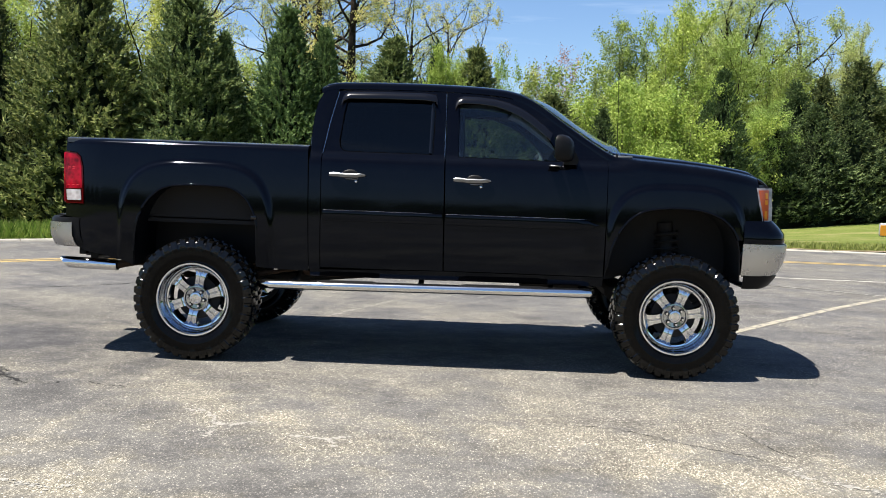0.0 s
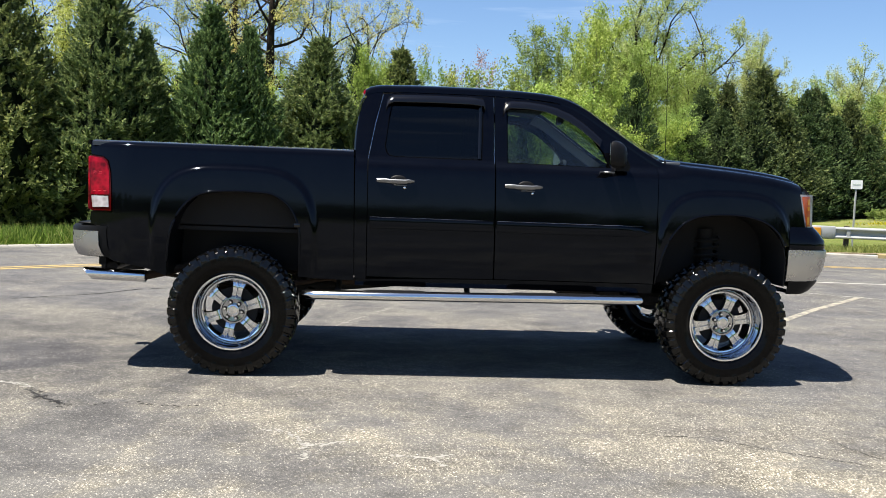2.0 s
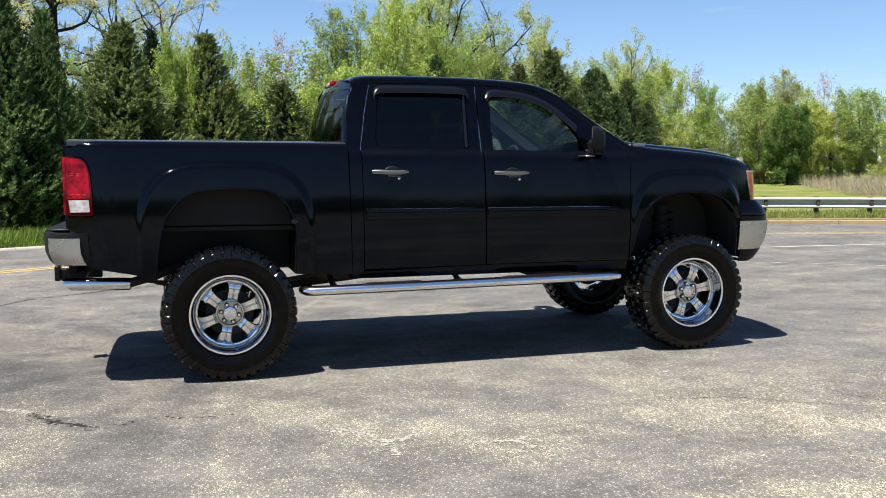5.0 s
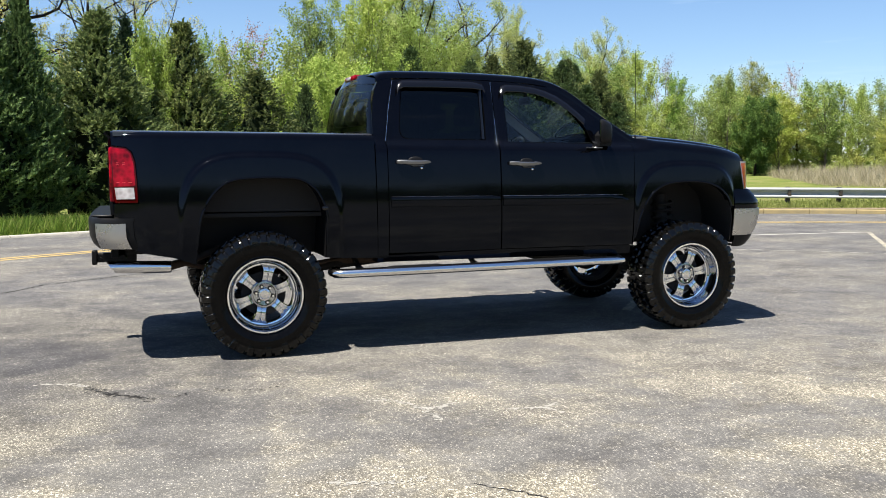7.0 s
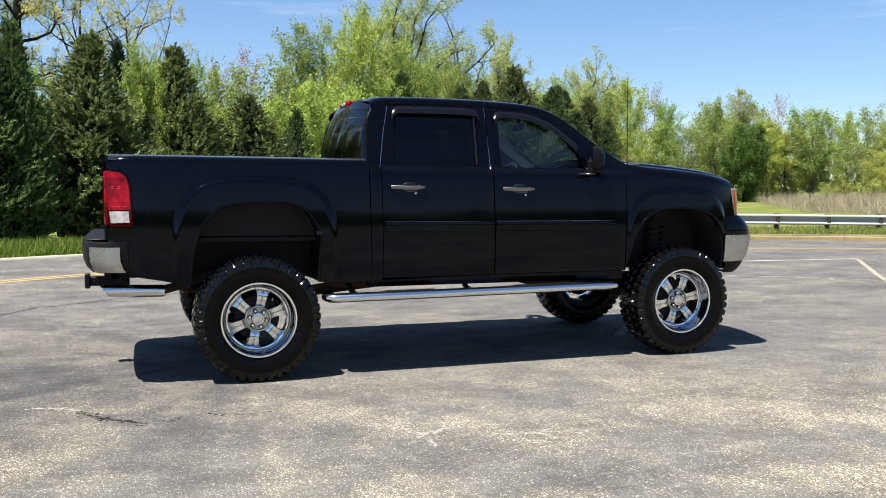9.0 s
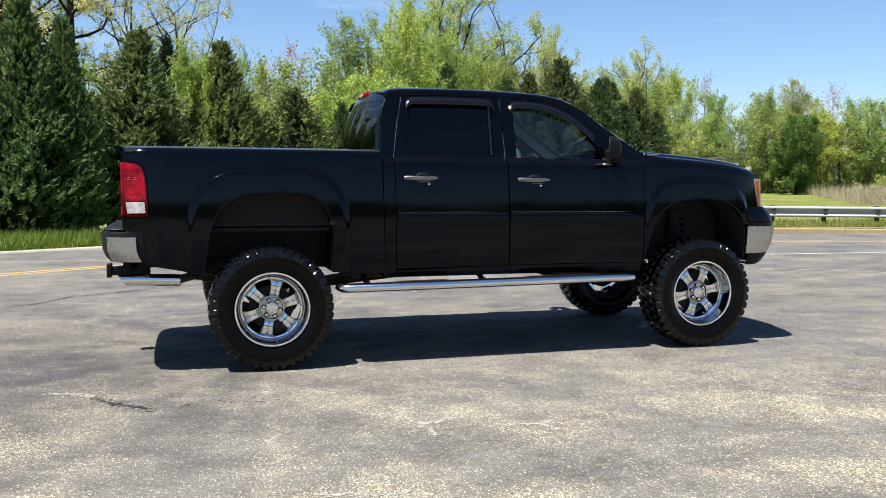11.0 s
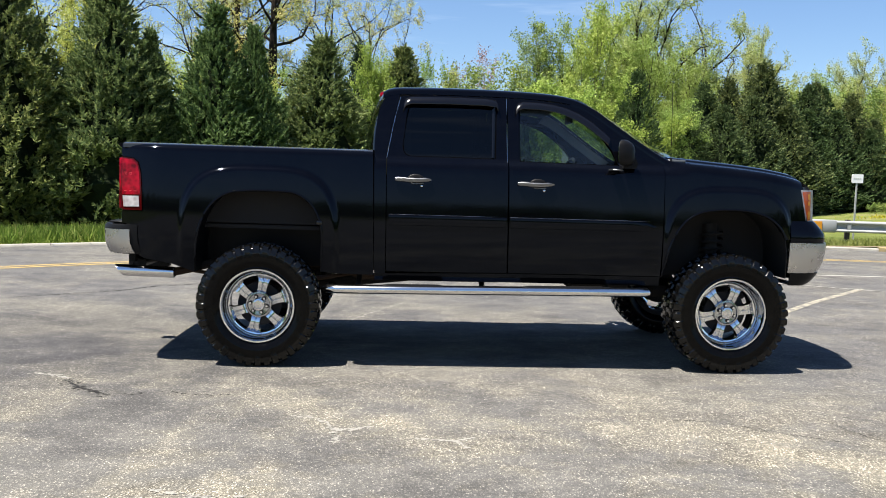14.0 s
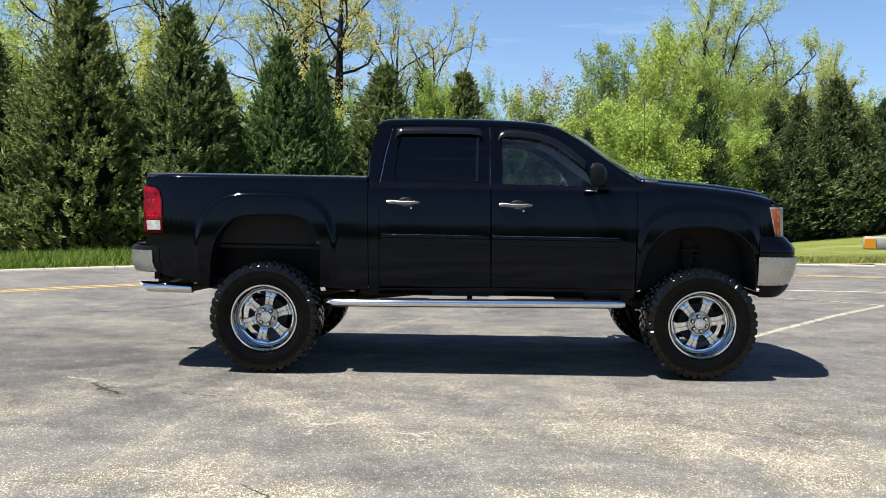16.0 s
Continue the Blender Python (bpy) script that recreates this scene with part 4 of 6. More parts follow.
        bm = panel([[(-1.028, 1.250), (-0.898, 1.252), (-0.893, 1.172), (-1.018, 1.168)]], lambda x, z: side_w(x, z) + 0.011, sgn, 0.04, 0.02)
        part("reverse_lens", bm, M_CLEAR, tail, "clear white lens")
        for z in (1.425, 1.412, 1.287):
            for x in (-1.0, -0.96, -0.92):
                if z < 1.4 or x < -0.95:
                    bm = bmesh.new()
                    y = sgn * (side_w(x, z) + 0.011)
                    box(bm, (x - 0.014, y - 0.0007, z - 0.0015), (x + 0.014, y + 0.0007, z + 0.0015))
                    part("lens_rib", bm, M_REDBRIGHT, tail)
        # the light's rear face
        bm = bmesh.new()
        box(bm, (-1.062, min(sgn * 0.80, sgn * 0.925), 1.15), (-1.025, max(sgn * 0.80, sgn * 0.925), 1.535), 0.012, 2)
        part("rear_lens", bm, M_RED, tail)

        # cab corner behind the rear door
        out = [(0.872, 0.715), (0.955, 0.715), (0.948, 1.30), (0.942, 1.600), (0.985, 1.85), (1.035, 2.092), (0.950, 2.086), (0.918, 2.062), (0.884, 1.99), (0.865, 1.90), (0.854, 1.77), (0.852, 1.618)]
        part("cab_corner", panel([out], cab_w, sgn, 0.04, 0.06), M_PAINT, truck)
        # doors: lower panel and window surround in one
        top = lambda x: curve_at(x, ROOF) - 0.072
        rear_win = [(1.066, 1.70), (1.074, 1.652), (1.096, 1.625), (1.135, 1.614), (1.783, 1.612), (1.786, 1.80), (1.790, 2.022), (1.110, 2.020), (1.088, 1.90)]
        rl = [(0.961, 0.735), (1.42, 0.735), (1.42, 1.613), (1.135, 1.614), (1.096, 1.625), (1.074, 1.652), (1.066, 1.70), (1.088, 1.90), (1.110, 2.020), (1.42, 2.021), (1.42, top(1.42)), (1.22, top(1.22)), (1.042, 2.078), (0.99, 1.85), (0.948, 1.60), (0.954, 1.30)]
        rr = [(1.42, 0.735), (1.890, 0.742), (1.880, 1.30), (1.873, 1.60), (1.863, top(1.863)), (1.62, top(1.62)), (1.42, top(1.42)), (1.42, 2.021), (1.790, 2.022), (1.786, 1.80), (1.783, 1.612), (1.42, 1.613)]
        fw = [(1.973, 1.600), (2.745, 1.592), (2.695, 1.700), (2.62, 1.800), (2.543, 1.875), (2.475, 1.930), (2.406, 1.968), (2.32, 1.992), (2.227, 2.006), (2.10, 2.010), (1.966, 2.008)]
        fl = [(1.900, 0.742), (2.35, 0.745), (2.35, 1.596), (1.973, 1.600), (1.966, 2.008), (2.10, 2.010), (2.227, 2.006), (2.32, 1.992), (2.35, 1.984), (2.35, top(2.35)), (2.10, top(2.10)), (1.873, top(1.873)), (1.883, 1.60), (1.890, 1.30)]
        fr = [(2.35, 0.745), (3.090, 0.745), (3.093, 1.10), (3.093, 1.636), (3.05, top(3.05) + 0.004), (2.95, top(2.95)), (2.80, top(2.80)), (2.65, top(2.65)), (2.50, top(2.50)), (2.42, top(2.42)), (2.35, top(2.35)), (2.35, 1.984), (2.406, 1.968), (2.475, 1.930), (2.543, 1.875), (2.62, 1.800), (2.695, 1.700), (2.745, 1.592), (2.35, 1.596)]
        fine = (1.54, 1.56, 1.58, 1.60, 1.62)
        rear = part("rear_door", panel([rl, rr], cab_w, sgn, 0.045, 0.04, fine), M_PAINT, truck, "glossy black rear door")
        front = part("front_door", panel([fl, fr], cab_w, sgn, 0.045, 0.04, fine), M_PAINT, truck, "glossy black front door")
        window_band(shrink(rear_win, -0.004), sgn, 0.012, M_GLASS_DARK, "window_pane", rear, "dark tinted window pane")
        window_band(shrink(fw, -0.004), sgn, 0.012, M_GLASS_CLEAR, "window_pane", front, "lightly tinted window pane")
        # black seals round the panes
        for door, win in ((rear, rear_win), (front, fw)):
            for i in range(len(win)):
                (x0, z0), (x1, z1) = win[i], win[(i + 1) % len(win)]
                bm = bmesh.new()
                tube(bm, [(x0, sgn * (glass_w(z0) - 0.004), z0), (x1, sgn * (glass_w(z1) - 0.004), z1)], 0.0055, 6)
                part("window_seal", bm, M_SEAL, door)
        # divider at the rear of the rear door's glass
        bm = bmesh.new()
        tube(bm, [(1.762, sgn * (glass_w(1.62) - 0.002), 1.62), (1.766, sgn * (glass_w(2.02) - 0.002), 2.02)], 0.012, 6)
        part("glass_channel", bm, M_GLOSSBLACK, rear)
        # steel threads added as the sun's glint on the door edges at the gaps
        for door, ends in ((rear, [(1.040, 2.074), (0.989, 1.85), (0.946, 1.595)]), (rear, [(1.866, 2.085), (1.8735, 1.60), (1.877, 1.585)])):
            bm = bmesh.new()
            tube(bm, [(x, sgn * (cab_w(x, z) + 0.0005), z) for x, z in ends], 0.0011, 6)
            part("edge_guard", bm, M_BRUSHED, door, "thin steel line standing for the sun's glint on the door edge")
        # rain visors over the windows
        for door, pts in ((rear, [(1.066, 2.026), (1.080, 2.060), (1.122, 2.080), (1.40, 2.086), (1.70, 2.085), (1.785, 2.076), (1.800, 2.044)]), (front, [(1.938, 2.022), (1.958, 2.056), (1.996, 2.070), (2.12, 2.068), (2.24, 2.055), (2.34, 2.031), (2.44, 1.990), (2.53, 1.934), (2.62, 1.862), (2.68, 1.807)])):
            bm = bmesh.new()
            rows = []
            for d, o, in ((0.000, 0.004), (0.008, 0.020), (0.030, 0.030), (0.052, 0.034), (0.060, 0.030)):
                rows.append([(x + (0.35 * d if x > 2.3 else 0) * -1, sgn * (glass_w(z - d) + o), z - d) for x, z in pts])
            grid(bm, rows)
            thicken(bm, 0.004)
            part("rain_visor", bm, M_GLOSSBLACK, door, "smoked plastic rain visor")
        # body-side mouldings
        for door, x0, x1 in ((rear, 0.972, 1.872), (front, 1.902, 3.045)):
            bm = bmesh.new()
            rows = []
            n = 14
            for i in range(n + 1):
                x = x0 + (x1 - x0) * i / n
                hgt = 0.040 * (1.0 if x1 < 2 else min(1.0, (x1 + 0.004 - x) / 0.10))
                y = side_w(x, 1.13)
                rows.append([(x, sgn * (y - 0.002), 1.128 - hgt), (x, sgn * (y + 0.010), 1.131 - hgt), (x, sgn * (y + 0.014), 1.128 - hgt * 0.2), (x, sgn * (y + 0.013), 1.128 + hgt * 0.7)] + [(x, sgn * (y + 0.002 + 0.011 * math.cos(a)), 1.128 + hgt * 0.72 + hgt * 0.28 * math.sin(a) + 0.0006 * math.sin(23 * x)) for a in (0.3, 0.6, 0.9, 1.2, 1.5)])
            vs = grid(bm, rows)
            bm.faces.new(vs[0])
            bm.faces.new(vs[-1][::-1])
            moulding = part("side_moulding", bm, M_PAINT, door)
            # added metal thread of uneven width, drawing a broken highlight on the moulding
            bm = bmesh.new()
            tube(bm, [(x0 + (x1 - x0 - 0.06) * i / 24, sgn * (side_w(x0 + (x1 - x0 - 0.06) * i / 24, 1.165) + 0.003 + 0.0012 * math.sin(2.1 * i)), 1.170 + 0.0010 * math.sin(1.7 * i)) for i in range(25)], [max(0.0004, (1.0 if x1 > 2 else 0.6) * min(1.0, (24.5 - i) / 5) * (0.0010 + 0.0016 * (0.5 + 0.5 * math.sin(2.9 * i + 0.8)) + 0.0010 * i / 24)) for i in range(25)], 10)
            part("moulding_edge", bm, M_GLINT, moulding)
        # handles with their dark cups and key locks
        for door, x0, z0, x1 in ((rear, 1.014, 1.438, 1.288), (front, 1.950, 1.430, 2.228)):
            xm = (x0 + x1) / 2
            y = side_w(xm, z0)
            bm = bmesh.new()
            bmesh.ops.create_uvsphere(bm, u_segments=20, v_segments=8, radius=1.0)
            bm.transform(Matrix.Translation((xm + 0.02, sgn * (y - 0.004), z0 - 0.004)) @ Matrix.Diagonal((0.070, 0.010, 0.046, 1)))
            part("handle_cup", bm, M_BLACK, door)
            bm = bmesh.new()
            rows = []
            for i in range(13):
                t = i / 12
                x = x0 + (x1 - x0) * t
                o = 0.026 + 0.012 * math.sin(math.pi * min(1, max(0, t)))
                hh = (0.0150 if t < 0.80 else 0.0150 - 0.025 * (t - 0.80)) - (0.004 if i in (0, 12) else 0)
                zc = z0 - (0.004 if 0.3 < t < 0.8 else 0.0)
                rows.append([(x, sgn * (y + o - 0.020), zc - hh), (x, sgn * (y + o - 0.003), zc - hh), (x, sgn * (y + o), zc - hh * 0.72), (x, sgn * (y + o + 0.001), zc + hh * 0.55), (x, sgn * (y + o - 0.004), zc + hh), (x, sgn * (y + o - 0.020), zc + hh)])
            vs = grid(bm, rows, closed=True)
            bm.faces.new(vs[0])
            bm.faces.new(vs[-1][::-1])
            part("door_handle", bm, M_SATIN, door, "satin chrome pull handle")
            bm = bmesh.new()
            bmesh.ops.create_uvsphere(bm, u_segments=14, v_segments=8, radius=0.0125, matrix=Matrix.Translation((xm + 0.066, sgn * (y + 0.006), z0 - 0.047)))
            part("key_lock", bm, M_CHROME, door, "bright key lock")
            bm = bmesh.new()
            box(bm, (xm - 0.015, min(sgn * y, sgn * (y + 0.022)), z0 - 0.034), (xm + 0.082, max(sgn * y, sgn * (y + 0.022)), z0 - 0.026), 0.003)
            part("handle_lip", bm, M_SATIN, door)
        # front fender
        ht = lambda x: curve_at(x, HOOD) + 0.002
        out = [(3.100, 1.10), (3.096, 1.58), (3.09, ht(3.09))] + [(x, ht(x)) for x in (3.3, 3.5, 3.7, 3.9, 4.05, 4.15, 4.22)] + [(4.222, 1.452), (4.252, 1.32), (4.288, 1.192), (4.33, 1.19), (4.20, 1.06)] + FRONT_ARCH[::-1][:-1] + [(3.102, 0.745)]
        part("fender", panel([out], fender_w, sgn, 0.014, 0.06, (1.60, 1.615, 1.63)), M_PAINT, truck, "glossy black front fender with a flared wheel opening")
        # headlight
        nose = lambda x, z: side_w(x, z) - (0.9 * max(0.0, x - 4.26) ** 1.4)
        out = [(4.206, 1.450), (4.352, 1.452), (4.364, 1.205), (4.270, 1.198), (4.236, 1.32)]
        lamp = part("headlight", panel([out], lambda x, z: nose(x, z) + 0.002, sgn, 0.025, 0.05), M_CLEAR, truck, "headlight with a clear front and amber corner lens")
        bm = panel([[(4.222, 1.434), (4.314, 1.437), (4.326, 1.211), (4.282, 1.209), (4.250, 1.32)]], lambda x, z: nose(x, z) + 0.005, sgn, 0.025, 0.02)
        amber = part("amber_lens", bm, M_AMBER, lamp, "amber side lens")
        for z, hh in ((1.395, 0.022), (1.345, 0.016), (1.262, 0.020), (1.236, 0.014)):
            bm = panel([[(4.286, z - hh), (4.310, z - hh), (4.308, z + hh), (4.282, z + hh)]], lambda x, z: nose(x, z) + 0.008, sgn, 0.02, 0.01)
            part("lens_cell", bm, M_AMBER2, amber)
        # mirror
        bm = bmesh.new()
        rows = []
        for i, (x, s) in enumerate([(2.716, 0.90), (2.721, 1.0), (2.740, 1.03), (2.770, 1.0), (2.798, 0.90), (2.818, 0.70), (2.828, 0.38)]):
            cy, cz = sgn * (1.075 - 0.02 * max(0, x - 2.74) / 0.1), 1.690 - 0.22 * max(0.0, x - 2.75)
            row = []
            for k in range(20):
                a = 2 * math.pi * k / 20
                ca, sa = math.cos(a), math.sin(a)
                dy = 0.088 * s * math.copysign(abs(ca) ** 0.6, ca)
                row.append((x - 0.45 * dy * sgn * (1.0 if x < 2.78 else 0.5), cy + dy, cz + 0.096 * s * math.copysign(abs(sa) ** 0.6, sa)))
            rows.append(row)
        vs = grid(bm, rows, closed=True)
        bm.faces.new(vs[0][::-1])
        bm.faces.new(vs[-1])
        mirror = part("mirror", bm, M_BLACK, truck, "black plastic door mirror")
        bm = bmesh.new()
        grid(bm, [[(2.714 - 0.45 * dy, sgn * (1.075 + dy), z) for dy in (-0.07, 0.0, 0.07)] for z in (1.615, 1.69, 1.765)])
        thicken(bm, 0.002)
        part("mirror_glass", bm, M_MIRROR, mirror)
        bm = bmesh.new()
        plate(bm, [(2.765, 1.572), (2.86, 1.572), (2.872, 1.61), (2.850, 1.655), (2.80, 1.70), (2.765, 1.66)], sgn * 1.00, sgn * 0.88)
        part("mirror_base", bm, M_BLACK, mirror)
        bm = bmesh.new()
        box(bm, (2.655, min(sgn * 0.93, sgn * 1.10), 1.553), (2.735, max(sgn * 0.93, sgn * 1.10), 1.564), 0.004)
        part("mirror_arm", bm, M_SATIN, mirror)
        # step bar
        bm = bmesh.new()
        y = sgn * 0.987
        pts = [(0.545, sgn * 0.90, 0.60), (0.535, sgn * 0.935, 0.592), (0.545, sgn * 0.965, 0.588), (0.585, y, 0.588), (1.2, y, 0.595), (1.8, y, 0.603), (2.4, y, 0.611), (2.93, y, 0.617), (2.975, sgn * 0.985, 0.617), (2.985, sgn * 0.92, 0.622), (2.96, sgn * 0.85, 0.63)]
        tube(bm, pts, 0.050, 16, squash=0.72)
        bar = part("step_bar", bm, M_BRUSHED, truck, "polished steel tube step bar")
        for x0, x1 in ((0.92, 1.42), (1.98, 2.72)):
            bm = bmesh.new()
            z0 = 0.588 + (x0 - 0.585) * 0.0124
            rows = []
            for i in range(9):
                x = x0 + (x1 - x0) * i / 8
                e = 0.010 if i in (0, 8) else 0.0
                zz = 0.588 + (x - 0.585) * 0.0124
                rows.append([(x, y - 0.034 + e, zz + 0.020 - e), (x, y - 0.026 + e, zz + 0.040 - e), (x, y, zz + 0.043 - e), (x, y + 0.026 - e, zz + 0.040 - e), (x, y + 0.034 - e, zz + 0.020 - e)])
            vs = grid(bm, rows, closed=True)
            bm.faces.new(vs[0])
            bm.faces.new(vs[-1][::-1])
            part("step_pad", bm, M_BLACK, bar, "black rubber step pad")
        for x in (0.75, 1.72, 2.72):
            bm = bmesh.new()
            tube(bm, [(x, y, 0.60), (x, sgn * 0.80, 0.62), (x, sgn * 0.62, 0.70)], 0.022, 8)
            part("bracket", bm, M_UNDER, bar)
        # rocker below the doors
        bm = panel([[(0.875, 0.66), (3.095, 0.668), (3.095, 0.738), (1.9, 0.735), (0.875, 0.71)]], lambda x, z: side_w(x, 0.74) - 0.02 - 0.35 * (0.74 - z), sgn, 0.1, 0.15)
        part("rocker", bm, M_PAINT, truck)
    # roof
    bm = bmesh.new()
    rows = []
    for i in range(41):
        x = 0.905 + (2.44 - 0.905) * i / 40
        zr = curve_at(x, ROOF)
        zE = zr - 0.066
        gw = glass_w(zE) + 0.002
        hgt = zr - zE + 0.012
        row = []
        for k in range(25):
            t = math.pi * k / 24
            c, s = math.cos(t), math.sin(t)
            row.append((x, -gw * math.copysign(abs(c) ** 0.5, c), zE + hgt * abs(s) ** 0.5))
        rows.append(row)
    grid(bm, rows)
    thicken(bm, 0.01)
    part("roof", bm, M_PAINT, truck, "glossy black roof")
    # windscreen pillars and glass
    for sgn in (-1, 1):
        bm = bmesh.new()
        rows = []
        for i in range(25):
            x = 2.37 + (3.19 - 2.37) * i / 24
            zr = curve_at(x, ROOF)
            zE = zr - 0.066
            zr -= 0.014 * step(2.44, 2.6, x)
            gw = glass_w(zE) + 0.003
            lo = 0.012 * (1 - step(2.42, 2.60, x))
            fall = 0.009 * step(2.46, 2.95, x)
            rows.append([(x, sgn * gw, zE - 0.02), (x, sgn * gw, zE - lo * 0.3), (x, sgn * (gw - 0.003), zE + 0.022 - lo * 0.5), (x, sgn * (gw - 0.009), zE + 0.040 - fall - lo * 0.8), (x, sgn * (gw - 0.014), zE + 0.047 - fall - lo * 0.8), (x, sgn * (gw - 0.018), zE + 0.050 - fall - lo * 0.8), (x, sgn * (gw - 0.055), zr + 0.002 - 0.4 * fall - lo), (x, sgn * (gw - 0.090), zr + 0.007 - lo), (x, sgn * (gw - 0.094), zr + 0.005 - lo), (x, sgn * (gw - 0.097), zr - 0.03)])
        grid(bm, rows)
        thicken(bm, 0.01)
        part("windscreen_pillar", bm, M_PAINT, truck)
        bm = bmesh.new()
        rows = []
        for i in range(13):
            x = 2.40 + (3.06 - 2.40) * i / 12
            zE = curve_at(x, ROOF) - 0.066
            gw = glass_w(zE)
            rows.append([(x - 0.03, sgn * (gw - 0.035), zE - 0.045), (x, sgn * (gw - 0.050), zE - 0.005), (x + 0.02, sgn * (gw - 0.085), zE + 0.025)])
        grid(bm, rows)
        thicken(bm, 0.008)
        part("pillar_trim", bm, M_TRIMLIGHT, truck, "light grey inner pillar trim")
    bm = bmesh.new()
    rows = []
    for i in range(21):
        x = 2.43 + (3.21 - 2.43) * i / 20
        zr = curve_at(x, ROOF)
        gw = glass_w(zr - 0.066) - 0.075
        bow = 0.030 + 0.088 * step(2.43, 2.72, x)
        rows.append([(x + 0.0, -gw + 2 * gw * k / 16, zr + 0.004 + bow * (1 - (2 * k / 16 - 1) ** 2)) for k in range(17)])
    grid(bm, rows)
    part("windscreen", bm, M_GLASS_SHIELD, truck, "raked windscreen glass")
    # cab back and rear window
    bm = bmesh.new()
    bulge = lambda y: 0.072 * (y / 0.83) ** 2
    zs = [0.75, 1.0, 1.3, 1.60, 1.635]
    lean = lambda z: 0.809 + 0.70 * max(0.0, z - 1.70) ** 2
    rows = [[(lean(z) - 0.045 + bulge(yy), yy, z) for yy in [-0.87 + 1.74 * k / 20 for k in range(21)]] for z in zs]
    grid(bm, rows)
    rows = [[(lean(z) - 0.045 + bulge(yy * 0.93), yy * (glass_w(z) - 0.025) / 0.86, z + 0.03 * (1 - (yy / 0.86) ** 2)) for yy in [-0.86 + 1.72 * k / 20 for k in range(21)]] for z in (2.045, 2.07, 2.10, 2.125)]
    grid(bm, rows)
    thicken(bm, 0.02)
    part("cab_back", bm, M_PAINT, truck)
    for sgn in (-1, 1):
        bm = bmesh.new()
        rows = [[(lean(z) - 0.045 + bulge(0.86) * f + 0.02 * g, sgn * yy(z), z) for f, g, yy in ((0.80, 0, lambda z: glass_w(z) - 0.10), (0.98, 0, lambda z: glass_w(z) - 0.045), (1.05, 0.7, lambda z: glass_w(z) - 0.012), (1.10, 1.6, lambda z: glass_w(z) - 0.0))] for z in (1.60, 1.7, 1.8, 1.9, 2.0, 2.06, 2.10)]
        grid(bm, rows)
        thicken(bm, 0.01)
        part("rear_pillar", bm, M_PAINT, truck)
    bm = bmesh.new()
    rows = [[(lean(z) - 0.048 + bulge(yy * 0.93), yy * (glass_w(z) - 0.085) / 0.86, z + (0.03 * (1 - (yy / 0.86) ** 2) if z > 2 else 0)) for yy in [-0.86 + 1.72 * k / 20 for k in range(21)]] for z in (1.63, 1.75, 1.87, 1.98, 2.052)]
    grid(bm, rows)
    part("rear_window", bm, M_GLASS_REAR, truck, "dark tinted rear window")
    bm = bmesh.new()
    box(bm, (0.868, -0.17, 2.116), (0.96, 0.17, 2.166), 0.018, 2)
    brake = part("brake_light", bm, M_RED, truck, "red high-mounted brake light")
    bm = bmesh.new()
    box(bm, (0.862, -0.07, 2.126), (0.878, 0.07, 2.154), 0.006)
    part("cargo_lens", bm, M_CLEAR, brake)
    # hood and cowl: rolled edge, upright step and a flat shoulder
    across = [0.06 * k for k in range(1, 13)] + [0.78, 0.83, 0.847, 0.853, 0.88, 0.912, 0.917, 0.924, 0.930, 0.935, 0.97, 0.988, 0.993, 0.997, 1.0]
    bm = bmesh.new()
    rows = []
    for i in range(41):
        x = 3.13 + (4.385 - 3.13) * i / 40
        he = curve_at(x, HOOD)
        edge = 0.872 - 0.55 * max(0.0, x - 3.95) ** 2
        row = []
        for f in [-f for f in reversed(across)] + [0.0] + across:
            yy = f * edge
            lift = float(np.interp(abs(f), [0.80, 0.85, 0.915, 0.932, 0.992, 1.0], [0.0410, 0.0395, 0.0275, 0.0150, 0.005, 0.002])) * (1 - 0.6 * step(4.16, 4.26, x)) + 0.016 * (1 - step(0.40, 0.52, abs(f))) * (1 - step(4.0, 4.3, x)) + 0.010 * (1 - f * f)
            fall = 1 - step(4.28, 4.40, x) * 0.6
            row.append((x + 0.075 * (1 - f * f) * step(4.0, 4.385, x), yy, he + lift * fall))
        rows.append(row)
    grid(bm, rows)
    thicken(bm, 0.012)
    part("hood", bm, M_PAINT, truck, "glossy black hood with a raised centre")
    bm = bmesh.new()
    rows = [[(3.06 + 0.10 * j / 3 + 0.10 * (1 - (yy / 0.87) ** 2), yy, 1.648 - 0.004 * j + 0.045 * (1 - (yy / 0.87) ** 4)) for yy in [-0.87 + 1.74 * k / 16 for k in range(17)]] for j in range(4)]
    grid(bm, rows)
    thicken(bm, 0.01)
    part("cowl", bm, M_BLACK, truck, "black plastic cowl")
    for sgn in (-1, 1):
        bm = bmesh.new()
        box(bm, (3.14, min(sgn * 0.79, sgn * 0.87), 1.636), (3.285, max(sgn * 0.79, sgn * 0.87), 1.656), 0.005)
        part("cowl_vent", bm, M_COWL, truck, "grey plastic cowl end piece")
        bm = bmesh.new()
        tube(bm, [(3.13, sgn * 0.62, 1.715), (3.05, sgn * 0.30, 1.775), (3.02, sgn * 0.02, 1.80)], 0.008, 6)
        tube(bm, [(3.16, sgn * 0.66, 1.68), (3.13, sgn * 0.62, 1.72)], 0.012, 6)
        part("wiper", bm, M_BLACK, truck)
    bm = bmesh.new()
    tube(bm, [(3.168, -0.862, 1.63), (3.167, -0.863, 1.668)], [0.016, 0.008], 12)
    tube(bm, [(3.167, -0.863, 1.665), (3.160, -0.868, 2.0), (3.146, -0.873, 2.385)], [0.0026, 0.0022, 0.0016], 6)
